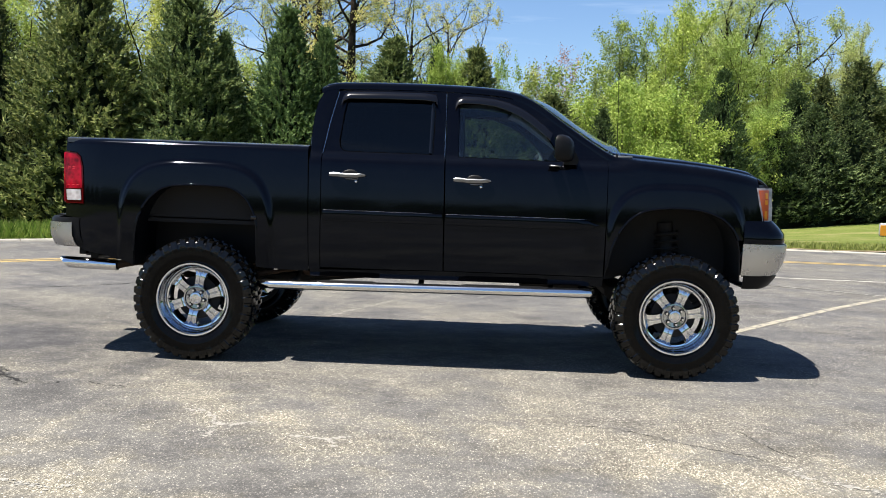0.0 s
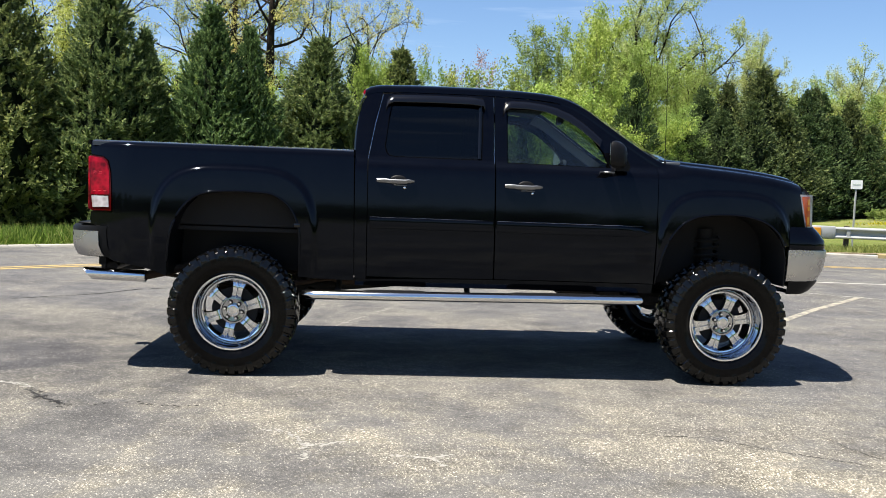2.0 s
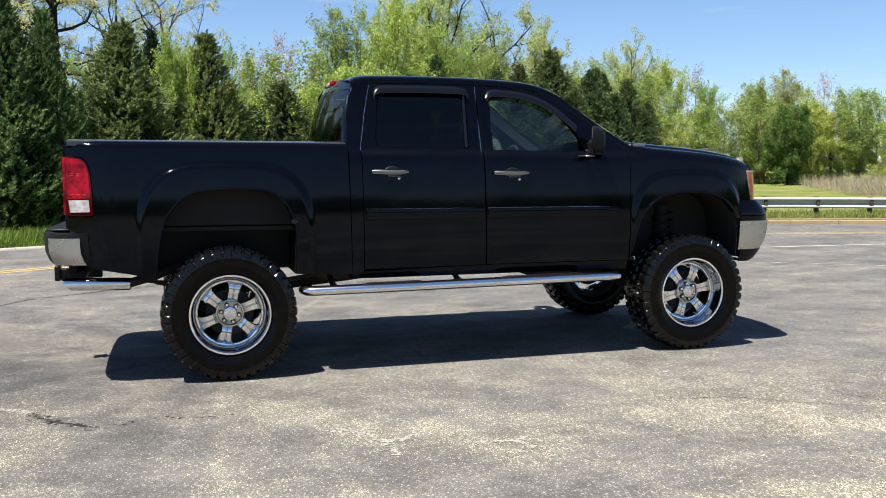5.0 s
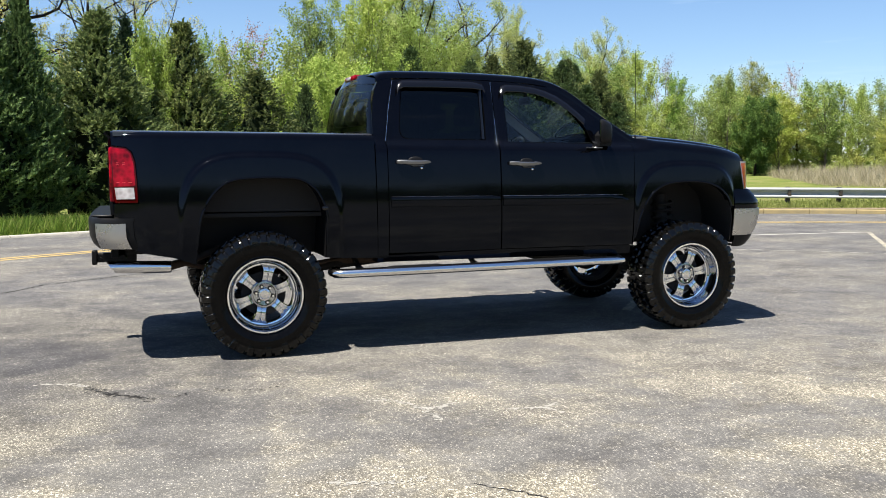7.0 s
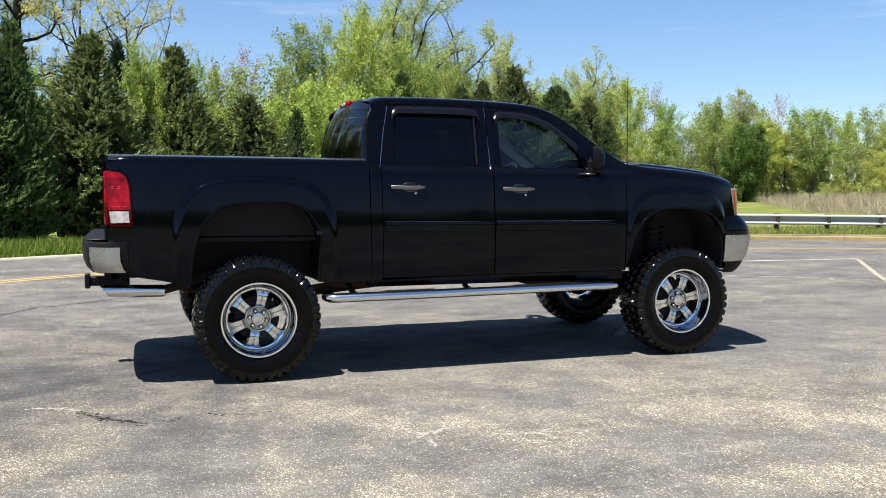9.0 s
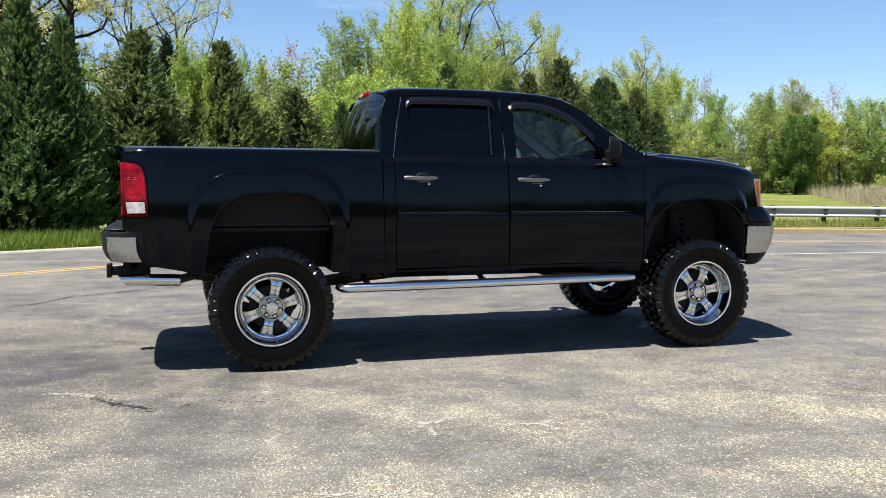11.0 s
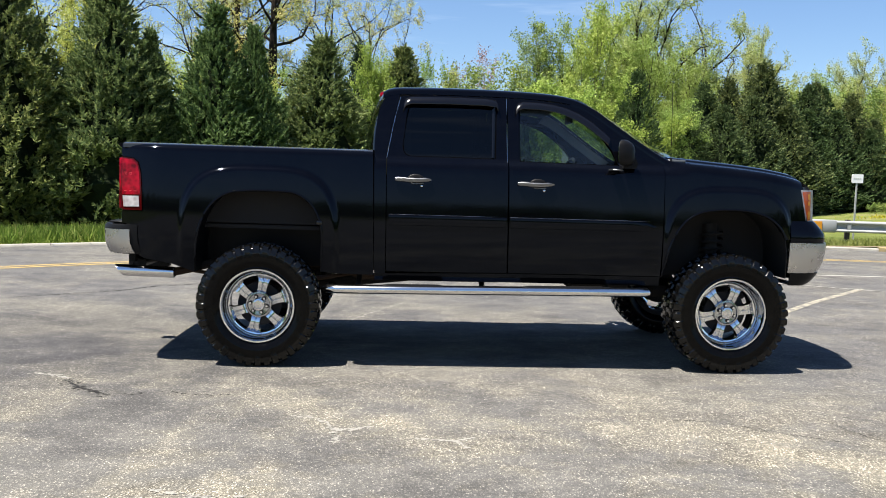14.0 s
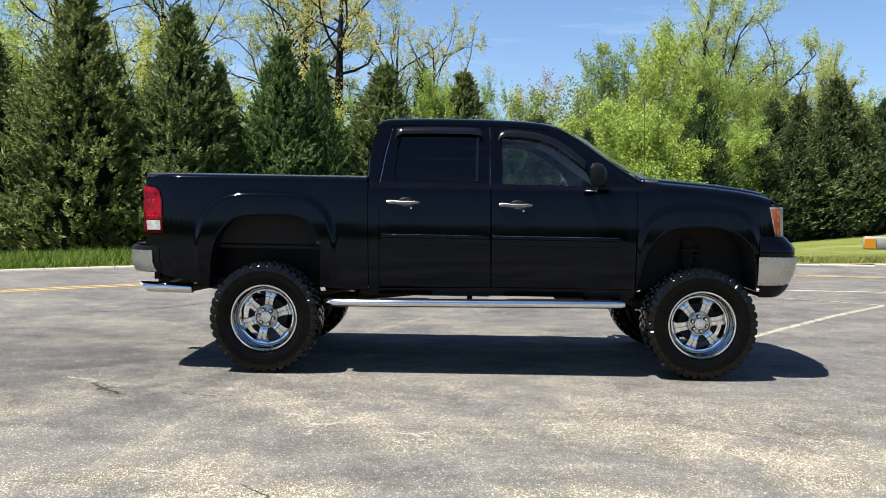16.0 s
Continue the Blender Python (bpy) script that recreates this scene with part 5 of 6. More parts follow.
    part("antenna", bm, M_BLACK, truck, "thin black whip antenna")
    # front end
    nose_path = [(4.24, -0.895), (4.33, -0.80), (4.39, -0.66), (4.43, -0.45), (4.45, -0.2), (4.455, 0.0)]
    fascia = part("grille", sweep([(1.195, 0.0), (1.30, -0.005), (1.42, 0.01), (1.475, 0.03)], nose_path, 0.03), M_BLACK, truck, "black grille between the headlights")
    for z in (1.24, 1.30, 1.36, 1.42):
        bm = bmesh.new()
        tube(bm, [(4.452, -0.48, z), (4.475, -0.2, z), (4.48, 0, z), (4.475, 0.2, z), (4.452, 0.48, z)], 0.014, 8)
        part("grille_bar", bm, M_CHROME, fascia)
    path = [(4.112, -0.985), (4.22, -0.984), (4.32, -0.972), (4.40, -0.945), (4.447, -0.89), (4.488, -0.80), (4.525, -0.60), (4.545, -0.35), (4.555, 0.0)]
    bumper = part("front_bumper", sweep([(1.034, 0.002), (1.020, -0.002), (0.95, 0.004), (0.88, 0.018), (0.82, 0.044), (0.797, 0.062)], path, 0.012), M_BUMPER, truck, "hazy chrome front bumper")
    up = [(4.118, -0.980), (4.22, -0.978), (4.32, -0.964), (4.40, -0.930), (4.442, -0.87), (4.478, -0.78), (4.515, -0.58), (4.53, -0.35), (4.535, 0.0)]
    part("bumper_cover", sweep([(1.205, 0.085), (1.18, 0.060), (1.15, 0.035), (1.105, 0.004), (1.06, -0.002), (1.037, 0.004)], up, 0.012), M_PAINT, bumper, "black painted bumper cover")
    low = [(4.135, -0.965), (4.22, -0.96), (4.30, -0.945), (4.36, -0.91), (4.41, -0.85), (4.45, -0.7), (4.48, -0.35), (4.49, 0.0)]
    part("air_dam", sweep([(0.798, 0.0), (0.76, 0.020), (0.715, 0.055), (0.695, 0.085)], low, 0.012), M_BLACK, bumper, "black plastic lower lip")
    bm = bmesh.new()
    box(bm, (4.14, -0.90, 0.700), (4.25, 0.90, 0.706))
    part("lip_floor", bm, M_BLACK, bumper)
    # tailgate and rear bumper
    bm = bmesh.new()
    rows = [[(-1.062 - 0.012 * math.sin(math.pi * (z - 1.05) / 0.6), yy, z) for yy in (-0.80, -0.4, 0.0, 0.4, 0.80)] for z in (1.05, 1.15, 1.3, 1.45, 1.60)] + [[(-1.095, yy, 1.632) for yy in (-0.82, -0.4, 0.0, 0.4, 0.82)], [(-1.085, yy, 1.65) for yy in (-0.82, -0.4, 0.0, 0.4, 0.82)], [(-1.0, yy, 1.65) for yy in (-0.82, -0.4, 0.0, 0.4, 0.82)]]
    grid(bm, rows)
    thicken(bm, 0.02)
    gate = part("tailgate", bm, M_PAINT, truck, "black tailgate with a small lip")
    bm = bmesh.new()
    box(bm, (-1.082, -0.12, 1.42), (-1.066, 0.12, 1.50), 0.01)
    part("tailgate_handle", bm, M_BLACK, gate)
    rp = [(-0.893, -0.955), (-0.905, -0.985), (-0.96, -0.992), (-1.03, -0.985), (-1.10, -0.955), (-1.16, -0.90), (-1.195, -0.82), (-1.215, -0.68), (-1.225, -0.40), (-1.23, 0.0)]
    rb = part("rear_bumper", sweep([(1.030, 0.050), (1.036, 0.010), (1.020, -0.004), (0.99, -0.006), (0.90, 0.0), (0.845, 0.02), (0.812, 0.05)], rp, 0.012), M_BLACK, truck, "rear bumper with black pads and hazy chrome corners")
    for sgn in (-1, 1):
        cp = [(-0.957, sgn * 1.003), (-1.033, sgn * 0.997), (-1.104, sgn * 0.969), (-1.160, sgn * 0.925)]
        bm = sweep([(0.998, -0.004), (0.95, -0.004), (0.90, 0.0), (0.85, 0.016), (0.818, 0.034)], cp, 0.006, half=False)
        part("chrome_corner", bm, M_BUMPER, rb, "hazy chrome corner plate")
    bm = bmesh.new()
    box(bm, (-1.20, -0.72, 1.030), (-0.96, 0.72, 1.046), 0.006)
    box(bm, (-1.16, -0.93, 0.96), (-0.93, 0.93, 0.985))
    part("step_pad", bm, M_BLACK, rb)
    # bed floor, cab floor, firewall
    bm = bmesh.new()
    box(bm, (-1.04, -0.80, 1.02), (0.84, 0.80, 1.06))
    box(bm, (0.80, -0.80, 1.05), (0.83, 0.80, 1.62))
    part("bed_floor", bm, M_UNDER, truck)
    bm = bmesh.new()
    box(bm, (0.90, -0.90, 0.72), (3.10, 0.90, 0.80))
    box(bm, (3.04, -0.88, 0.80), (3.10, 0.88, 1.62))
    part("cab_floor", bm, M_UNDER, truck)
    bm = bmesh.new()
    rows = [[(x, y, curve_at(x, ROOF) - 0.055 + 0.02 * (1 - (y / 0.72) ** 2)) for y in (-0.72, -0.4, 0, 0.4, 0.72)] for x in (0.93, 1.2, 1.6, 2.0, 2.3, 2.40)]
    grid(bm, rows)
    thicken(bm, 0.01)
    part("headliner", bm, M_TRIM, truck, "grey cloth headliner")
    # seats
    for x0, ys, nm in ((2.00, (-0.38, 0.38), "front_seat"), (1.12, (-0.45, 0.0, 0.45), "rear_seat")):
        for y in ys:
            hw = 0.26 if nm[0] == "f" else 0.22
            bm = bmesh.new()
            box(bm, (x0, y - hw, 1.02), (x0 + 0.52, y + hw, 1.16), 0.05, 3)
            seat = part(nm, bm, M_SEAT, truck, "dark leather seat")
            bm = bmesh.new()
            box(bm, (x0 - 0.08, y - hw, 1.10), (x0 + 0.08, y + hw, 1.72), 0.06, 3)
            bm.transform(Matrix.Translation((x0, 0, 1.1)) @ Matrix.Rotation(radians(-14), 4, "Y") @ Matrix.Translation((-x0, 0, -1.1)))
            part("backrest", bm, M_SEAT, seat)
            bm = bmesh.new()
            box(bm, (x0 - 0.27, y - 0.14, 1.74), (x0 - 0.15, y + 0.14, 1.92), 0.045, 3)
            part("headrest", bm, M_SEAT, seat)
    bm = bmesh.new()
    rows = [[(x, y, z) for y in (-0.84, -0.5, 0, 0.5, 0.84)] for x, z in ((2.70, 1.20), (2.66, 1.36), (2.70, 1.50), (2.80, 1.56), (3.00, 1.60), (3.16, 1.62))]
    grid(bm, rows)
    thicken(bm, 0.02)
    part("dashboard", bm, M_TRIM, truck, "grey moulded dashboard")
    bm = bmesh.new()
    bmesh.ops.create_circle(bm, segments=32, radius=0.19)
    ring = [v.co.copy() for v in bm.verts]
    bm.clear()
    tube(bm, ring + [ring[0], ring[1]], 0.016, 8, caps=False)
    box(bm, (-0.06, -0.05, -0.02), (0.06, 0.05, 0.03), 0.015, 2)
    for a in (0.4, 2.74, 4.71):
        tube(bm, [(0, 0, 0), (0.18 * math.cos(a), 0.18 * math.sin(a), 0)], 0.012, 6)
    bm.transform(Matrix.Translation((2.55, 0.38, 1.50)) @ Matrix.Rotation(radians(-62), 4, "Y") @ Matrix.Rotation(radians(-90), 4, "Z"))
    part("steering_wheel", bm, M_SEAT, truck)
    bm = bmesh.new()
    box(bm, (2.50, -0.11, 1.96), (2.53, 0.11, 2.03), 0.012, 2)
    box(bm, (2.51, -0.012, 2.03), (2.53, 0.012, 2.10))
    part("rear_view_mirror", bm, M_BLACK, truck)
    # chassis
    for sgn in (-1, 1):
        bm = bmesh.new()
        rail = [(-1.08, 0.80), (-0.55, 0.80), (-0.25, 0.90), (0.30, 0.90), (0.62, 0.76), (3.0, 0.70), (3.3, 0.78), (4.15, 0.80)]
        rows = [[(x, sgn * 0.40, z - 0.07), (x, sgn * 0.48, z - 0.07), (x, sgn * 0.48, z + 0.07), (x, sgn * 0.40, z + 0.07)] for x, z in rail]
        vs = grid(bm, rows, closed=True)
        bm.faces.new(vs[0])
        bm.faces.new(vs[-1][::-1])
        part("frame_rail", bm, M_UNDER, truck)
        bm = bmesh.new()
        for k in range(3):
            s = 1 - 0.2 * k
            tube(bm, [(-0.62 * s, sgn * 0.55, 0.66 - 0.01 * k - 0.08 * (1 - s)), (0, sgn * 0.55, 0.565 - 0.018 * k), (0.68 * s, sgn * 0.55, 0.66 - 0.01 * k - 0.08 * (1 - s))], 0.016, 6)
        part("leaf_spring", bm, M_RUST, truck)
        bm = bmesh.new()
        tube(bm, [(0.12, sgn * 0.50, 0.42), (0.28, sgn * 0.46, 0.92)], [0.034, 0.030], 10)
        part("shock_absorber", bm, M_BRUSHED if sgn < 0 else M_UNDER, truck)
        bm = bmesh.new()
        tube(bm, [(WB, sgn * 0.62, 0.46), (WB - 0.02, sgn * 0.60, 0.75), (WB - 0.03, sgn * 0.56, 1.15)], [0.05, 0.055, 0.06], 12)
        strut = part("strut", bm, M_UNDER, truck)
        bm = bmesh.new()
        tube(bm, [(WB - 0.02 + 0.085 * math.cos(0.6 * j), sgn * 0.585 + 0.085 * math.sin(0.6 * j), 0.74 + 0.0055 * j) for j in range(64)], 0.012, 5)
        part("coil_spring", bm, M_UNDER, strut)
        bm = bmesh.new()
        tube(bm, [(WB - 0.35, sgn * 0.42, 0.50), (WB, sgn * 0.74, 0.42), (WB + 0.30, sgn * 0.42, 0.50)], 0.035, 8)
        tube(bm, [(WB, sgn * 0.30, 0.47), (WB, sgn * 0.80, 0.467)], 0.03, 8)
        part("control_arm", bm, M_UNDER, truck)
    bm = bmesh.new()
    tube(bm, [(0, -0.80, HUB), (0, -0.18, HUB), (0, 0.0, HUB), (0, 0.18, HUB), (0, 0.80, HUB)], [0.05, 0.05, 0.14, 0.05, 0.05], 14)
    part("rear_axle", bm, M_UNDER, truck)
    bm = bmesh.new()
    tube(bm, [(0.12, 0, HUB + 0.02), (1.8, 0, 0.66)], 0.045, 10)
    part("drive_shaft", bm, M_UNDER, truck)
    bm = bmesh.new()
    box(bm, (1.75, -0.22, 0.60), (2.6, 0.22, 0.82), 0.05, 2)
    box(bm, (2.5, -0.42, 0.56), (3.0, 0.42, 0.64), 0.02)
    box(bm, (3.2, -0.35, 0.50), (4.05, 0.35, 0.60), 0.03)
    part("drivetrain", bm, M_UNDER, truck)
    bm = bmesh.new()
    box(bm, (3.15, -0.42, 0.85), (4.12, 0.42, 1.45), 0.05)
    part("engine_bay", bm, M_UNDER, truck)
    bm = bmesh.new()
    box(bm, (0.95, 0.30, 0.60), (2.2, 0.66, 0.74), 0.04, 2)
    part("fuel_tank", bm, M_UNDER, truck)
    bm = bmesh.new()
    tube(bm, [(1.9, -0.30, 0.62), (0.75, -0.34, 0.62), (0.45, -0.36, 0.74), (-0.30, -0.52, 0.76), (-0.52, -0.74, 0.70), (-0.70, -0.85, 0.664)], 0.032, 10)
    pipe = part("exhaust_pipe", bm, M_RUST, truck)
    bm = bmesh.new()
    rings = []
    for x, r, cut in ((-0.655, 0.034, 0.0), (-0.66, 0.044, 0.0), (-0.70, 0.046, 0.0), (-0.80, 0.0465, 0.0), (-0.92, 0.047, 0.2), (-1.02, 0.047, 0.7), (-1.07, 0.046, 1.0), (-1.066, 0.040, 1.0), (-0.95, 0.040, 0.2), (-0.80, 0.040, 0.0)):
        rings.append([(x - 0.034 * cut * math.sin(a), -0.85 + 0.025 * (x + 0.66) + r * math.cos(a), 0.668 - 0.028 * (x + 0.66) + 0.96 * r * math.sin(a)) for a in (2 * math.pi * k / 28 for k in range(28))])
    grid(bm, rings, closed=True)
    part("exhaust_tip", bm, M_BRUSHED, pipe, "chrome slash-cut exhaust tip")
    bm = bmesh.new()
    box(bm, (-1.215, -0.036, 0.628), (-0.90, 0.036, 0.70), 0.006)
    box(bm, (-1.238, -0.052, 0.610), (-1.198, 0.052, 0.724), 0.006)
    tube(bm, [(-1.17, -0.075, 0.662), (-1.17, 0.075, 0.662)], 0.010, 8)
    tube(bm, [(-1.0, -0.50, 0.70), (-1.0, 0.50, 0.70)], 0.032, 10)
    box(bm, (-1.08, -0.48, 0.70), (-0.98, -0.40, 0.84))
    box(bm, (-1.08, 0.40, 0.70), (-0.98, 0.48, 0.84))
    part("tow_hitch", bm, M_BLACK, truck)
    bm = bmesh.new()
    box(bm, (-1.075, -0.62, 0.72), (-1.02, -0.56, 0.82), 0.004)
    part("bumper_bracket", bm, M_BLACK, truck)
    # wheels
    w = make_wheel(truck)
    for x, y, turn, spin in ((0, 0.895, 180, 79), (WB, -0.895, 0, 71), (WB, 0.895, 180, 71)):
        copy_thing(w, pose(x, y, HUB + lot_z(x), 0, 0, turn) @ Matrix.Rotation(radians(-spin), 4, "Y"))
    w.matrix_basis = pose(0, -0.895, HUB + lot_z(0)) @ Matrix.Rotation(radians(-79), 4, "Y")


build_truck()


# ---- trees ----
def kites(P, D, S, L, W, small=False):
    """Leaf-shaped quads, or three-cornered small leaves: place, long way, cross way, length and width."""
    n = len(P)
    if small:
        v = np.stack([P - S * (W * 0.5)[:, None], P + S * (W * 0.5)[:, None], P + D * L[:, None]], 1)
        return v.reshape(-1, 3), np.arange(n * 3).reshape(n, 3)
    v = np.empty((n, 4, 3))
    v[:, 0] = P
    v[:, 1] = P + D * (L * 0.45)[:, None] + S * (W * 0.5)[:, None]
    v[:, 2] = P + D * L[:, None]
    v[:, 3] = P + D * (L * 0.45)[:, None] - S * (W * 0.5)[:, None]
    return v.reshape(-1, 3), np.arange(n * 4).reshape(n, 4)


def unit(a):
    return a / np.maximum(np.linalg.norm(a, axis=-1, keepdims=True), 1e-9)


def make_conifer(name, h, r0, seed, mat, sprays, label, leaflets=16, twig=0.47):
    """Dense conifer: trunk, inner mass coloured as shade and many upswept plumes of small scale leaves."""
    rng = np.random.default_rng(seed)
    tree = root(name, (0, 0, 0), label, "conifer")
    bm = bmesh.new()
    tube(bm, [(0, 0, -0.6), (0.02, 0, h * 0.3), (0, 0.03, h * 0.7), (0, 0, h * 0.98)], [0.17, 0.13, 0.06, 0.01], 8)
    part("trunk", bm, M_BARK, tree)
    ph = rng.uniform(0, 6.28, 8)

    def envelope(u, a):
        lump = 1 + 0.09 * np.sin(3 * a + ph[0] + 5 * u) + 0.08 * np.sin(5 * a + ph[1] - 9 * u) + 0.05 * np.sin(17 * u + ph[2] + 2 * a) + 0.04 * np.sin(31 * u + ph[3] - 3 * a)
        return r0 * (1 - u) ** 0.84 * 0.98 * lump * np.clip(0.52 + 2.6 * u, 0, 1)

    # inner mass, coloured near-black as the shade between the plumes
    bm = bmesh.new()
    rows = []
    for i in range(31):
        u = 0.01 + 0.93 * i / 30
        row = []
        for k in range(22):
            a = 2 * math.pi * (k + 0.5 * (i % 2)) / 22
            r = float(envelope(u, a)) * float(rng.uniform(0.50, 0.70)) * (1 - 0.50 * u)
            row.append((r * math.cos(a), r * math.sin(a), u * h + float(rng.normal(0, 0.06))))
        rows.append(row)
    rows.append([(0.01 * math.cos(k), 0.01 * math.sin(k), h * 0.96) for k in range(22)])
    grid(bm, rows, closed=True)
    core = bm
    # limbs reach out and up to the outline, each ending in a flame of plumes
    limbs = 400
    lu = np.where(rng.uniform(0, 1, limbs) < 0.45, rng.uniform(0.30, 0.97, limbs), 1 - np.sqrt(rng.uniform(0.002, 1, limbs)))
    la = np.arange(limbs) * 2.39996 + rng.normal(0, 0.25, limbs)
    reach = rng.uniform(0.80, 1.14, limbs)
    rise = rng.uniform(0.25, 0.6, limbs)
    pick = rng.integers(0, limbs, sprays)
    leader = rng.uniform(0, 1, sprays) < 0.05
    along = np.where(rng.uniform(0, 1, sprays) < 0.25, rng.uniform(0.55, 0.8, sprays), rng.uniform(0.8, 1.0, sprays))
    u = np.clip(lu[pick], 0, 0.995)
    flame = np.abs(rng.normal(0, 0.42, sprays)) * (1 - 0.6 * u)
    zr = np.minimum(u * h + flame + rng.normal(0, 0.07, sprays) + 0.25 * rise[pick], h * 0.97)
    R = np.maximum(0.02, envelope(zr / h, la[pick]) * reach[pick] * along - 0.10 * flame)
    a = la[pick] + rng.normal(0, 0.20, sprays) / np.maximum(R, 0.5) * (1.3 - np.clip(flame, 0, 1))
    base_p = np.stack([R * np.cos(a), R * np.sin(a), zr], 1)
    top_z = h * rng.uniform(0.84, 0.985, sprays)
    base_p[leader] = np.stack([0.10 * (h - top_z) * np.cos(a), 0.10 * (h - top_z) * np.sin(a), top_z], 1)[leader]
    out = np.stack([np.cos(a), np.sin(a), np.zeros(sprays)], 1)
    tilt = rng.normal(0.72, 0.26, sprays) + 0.45 * u
    way = unit(out * np.cos(tilt)[:, None] + np.array([0, 0, 1.0]) * np.sin(tilt)[:, None] + rng.normal(0, 0.22, (sprays, 3)))
    side = unit(np.cross(way, unit(rng.normal(0, 1, (sprays, 3)))))
    third = np.cross(way, side)
    size = twig * rng.uniform(0.6, 1.3, sprays) * (1 - 0.40 * u)
    P, D, S, L, W = [], [], [], [], []
    for k in range(leaflets):
        f = k / (leaflets - 1)
        ang = 0.95 - 0.75 * f
        sp = side * math.cos(2.4 * k) + third * math.sin(2.4 * k)
        d = unit(way * math.cos(ang) + sp * math.sin(ang) + rng.normal(0, 0.14, (sprays, 3)))
        P.append(base_p + way * (size * f * 0.80)[:, None])
        D.append(d)
        S.append(np.cross(d, rng.normal(0, 1, (sprays, 3))))
        L.append(size * (0.42 - 0.20 * f))
        W.append(size * (0.155 if leaflets > 12 else 0.20))
    v, f = kites(np.concatenate(P), np.concatenate(D), unit(np.concatenate(S)), np.concatenate(L), np.concatenate(W), True)
    soup("crown", v.tolist(), f.tolist(), mat, tree)
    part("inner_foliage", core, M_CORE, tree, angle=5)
    return tree


def make_leafy(name, h, seed, leaf_mat, bark, label, wide=0.26, low=0.15, belly=0.4, limbs=24, twigs=(6, 3), leaves=28, leaf=0.15, bare=0.0, trunk=0.10, angle=(62, 22), upright=0.5, shoot=0.75, gather=0.10, crook=0.10, thick=1.0, fork=0.93):
    """A broadleaf tree: limbs fill a crown outline, forking into branchlets and leafy shoots."""
    rng = random.Random(seed)
    nr = np.random.default_rng(seed)
    tree = root(name, (0, 0, 0), label, "tree")
    bm = bmesh.new()
    ph = [rng.uniform(0, 6.28) for _ in range(3)]

    def stem(z):
        u = z / h
        return Vector((h * (0.020 * math.sin(3.1 * u + ph[0]) - 0.020 * math.sin(ph[0])), h * 0.018 * (math.sin(3.7 * u + ph[1]) - math.sin(ph[1])), z))

    def bent(p, d, length, n, up, wob):
        pts, d = [p.copy()], d.normalized()
        for _ in range(n):
            d = (d + Vector((rng.gauss(0, wob), rng.gauss(0, wob), rng.gauss(0, wob) + up / n))).normalized()
            p = p + d * (length / n)
            pts.append(p.copy())
        return pts

    zs = [-0.4 + (h * fork + 0.4) * i / 9 for i in range(10)]
    tube(bm, [stem(z) for z in zs], [trunk * (1.12 - 1.04 * (i / 9) ** 1.6) for i in range(10)], 8, caps=False)
    shoots = []
    for i in range(limbs):
        u = (i + 0.7 * rng.random()) / limbs
        r = h * wide * (0.55 + 0.45 * u / belly if u < belly else math.sqrt(max(0.02, 1 - ((u - belly) / (1.02 - belly)) ** 2)))
        r *= rng.uniform(0.72, 1.15)
        az = 2.39996 * i + rng.gauss(0, 0.3)
        ang = radians(angle[0] + (angle[1] - angle[0]) * u + rng.gauss(0, 7))
        zt = h * (low + (1 - low) * u)
        zo = max(h * low * 0.75, zt - 0.75 * r / math.tan(max(0.25, ang)))
        p = stem(min(zo, h * fork * 0.97))
        d = Vector((math.cos(az) * math.sin(ang), math.sin(az) * math.sin(ang), math.cos(ang)))
        ln = min(r / max(0.3, math.sin(ang)), h * 0.5)
        pts = bent(p, d, ln, 5, 0.35 * upright, crook)
        r0 = trunk * thick * (0.42 - 0.22 * u)
        tube(bm, pts, [r0 * (1 - 0.80 * k / 5) for k in range(6)], 5, caps=False)
        n2 = max(2, round(twigs[0] * min(1.3, ln / (h * wide))))
        for j in range(n2 + 1):
            t = min(0.999, 0.22 + 0.78 * (j + 0.6 * rng.random()) / n2)
            k = int(t * 5)
            q = pts[k].lerp(pts[k + 1], t * 5 - k)
            tan = (pts[k + 1] - pts[k]).normalized()
            side = tan.cross(Vector((rng.gauss(0, 1), rng.gauss(0, 1), rng.gauss(0, 1)))).normalized()
            d2 = tan * 0.75 + side * 0.75 + Vector((0, 0, 0.35 * upright))
            l2 = ln * rng.uniform(0.22, 0.42) * (1.15 - 0.5 * t)
            p2 = bent(q, d2, l2, 3, 0.5 * upright, crook * 1.3)
            tube(bm, p2, [max(0.008, 0.42 * r0 * (1 - 0.55 * t)) * (1 - 0.75 * m / 3) for m in range(4)], 3, caps=False)
            for m in range(twigs[1]):
                b = rng.randrange(3)
                o = p2[b].lerp(p2[b + 1], rng.random())
                tan2 = (p2[b + 1] - p2[b]).normalized()
                s2 = tan2.cross(Vector((rng.gauss(0, 1), rng.gauss(0, 1), rng.gauss(0, 1)))).normalized()
                d3 = (tan2 * 0.6 + s2 * 0.7 + Vector((0, 0, upright))).normalized()
                l3 = shoot * rng.uniform(0.6, 1.3)
                p3 = bent(o, d3, l3, 2, 0.2, crook)
                if bare > 0.2:
                    tube(bm, p3, [max(0.007, 0.14 * r0), 0.008, 0.005], 3, caps=False)
                if rng.random() >= bare:
                    shoots.append((p3[0], p3[2]))
            if rng.random() >= bare:
                shoots.append((p2[1], p2[3]))
    part("trunk", bm, bark, tree)
    A, B = np.array([tuple(a) for a, b in shoots]), np.array([tuple(b) for a, b in shoots])
    n = len(A) * leaves
    t = nr.uniform(0.15, 1.05, n)[:, None]
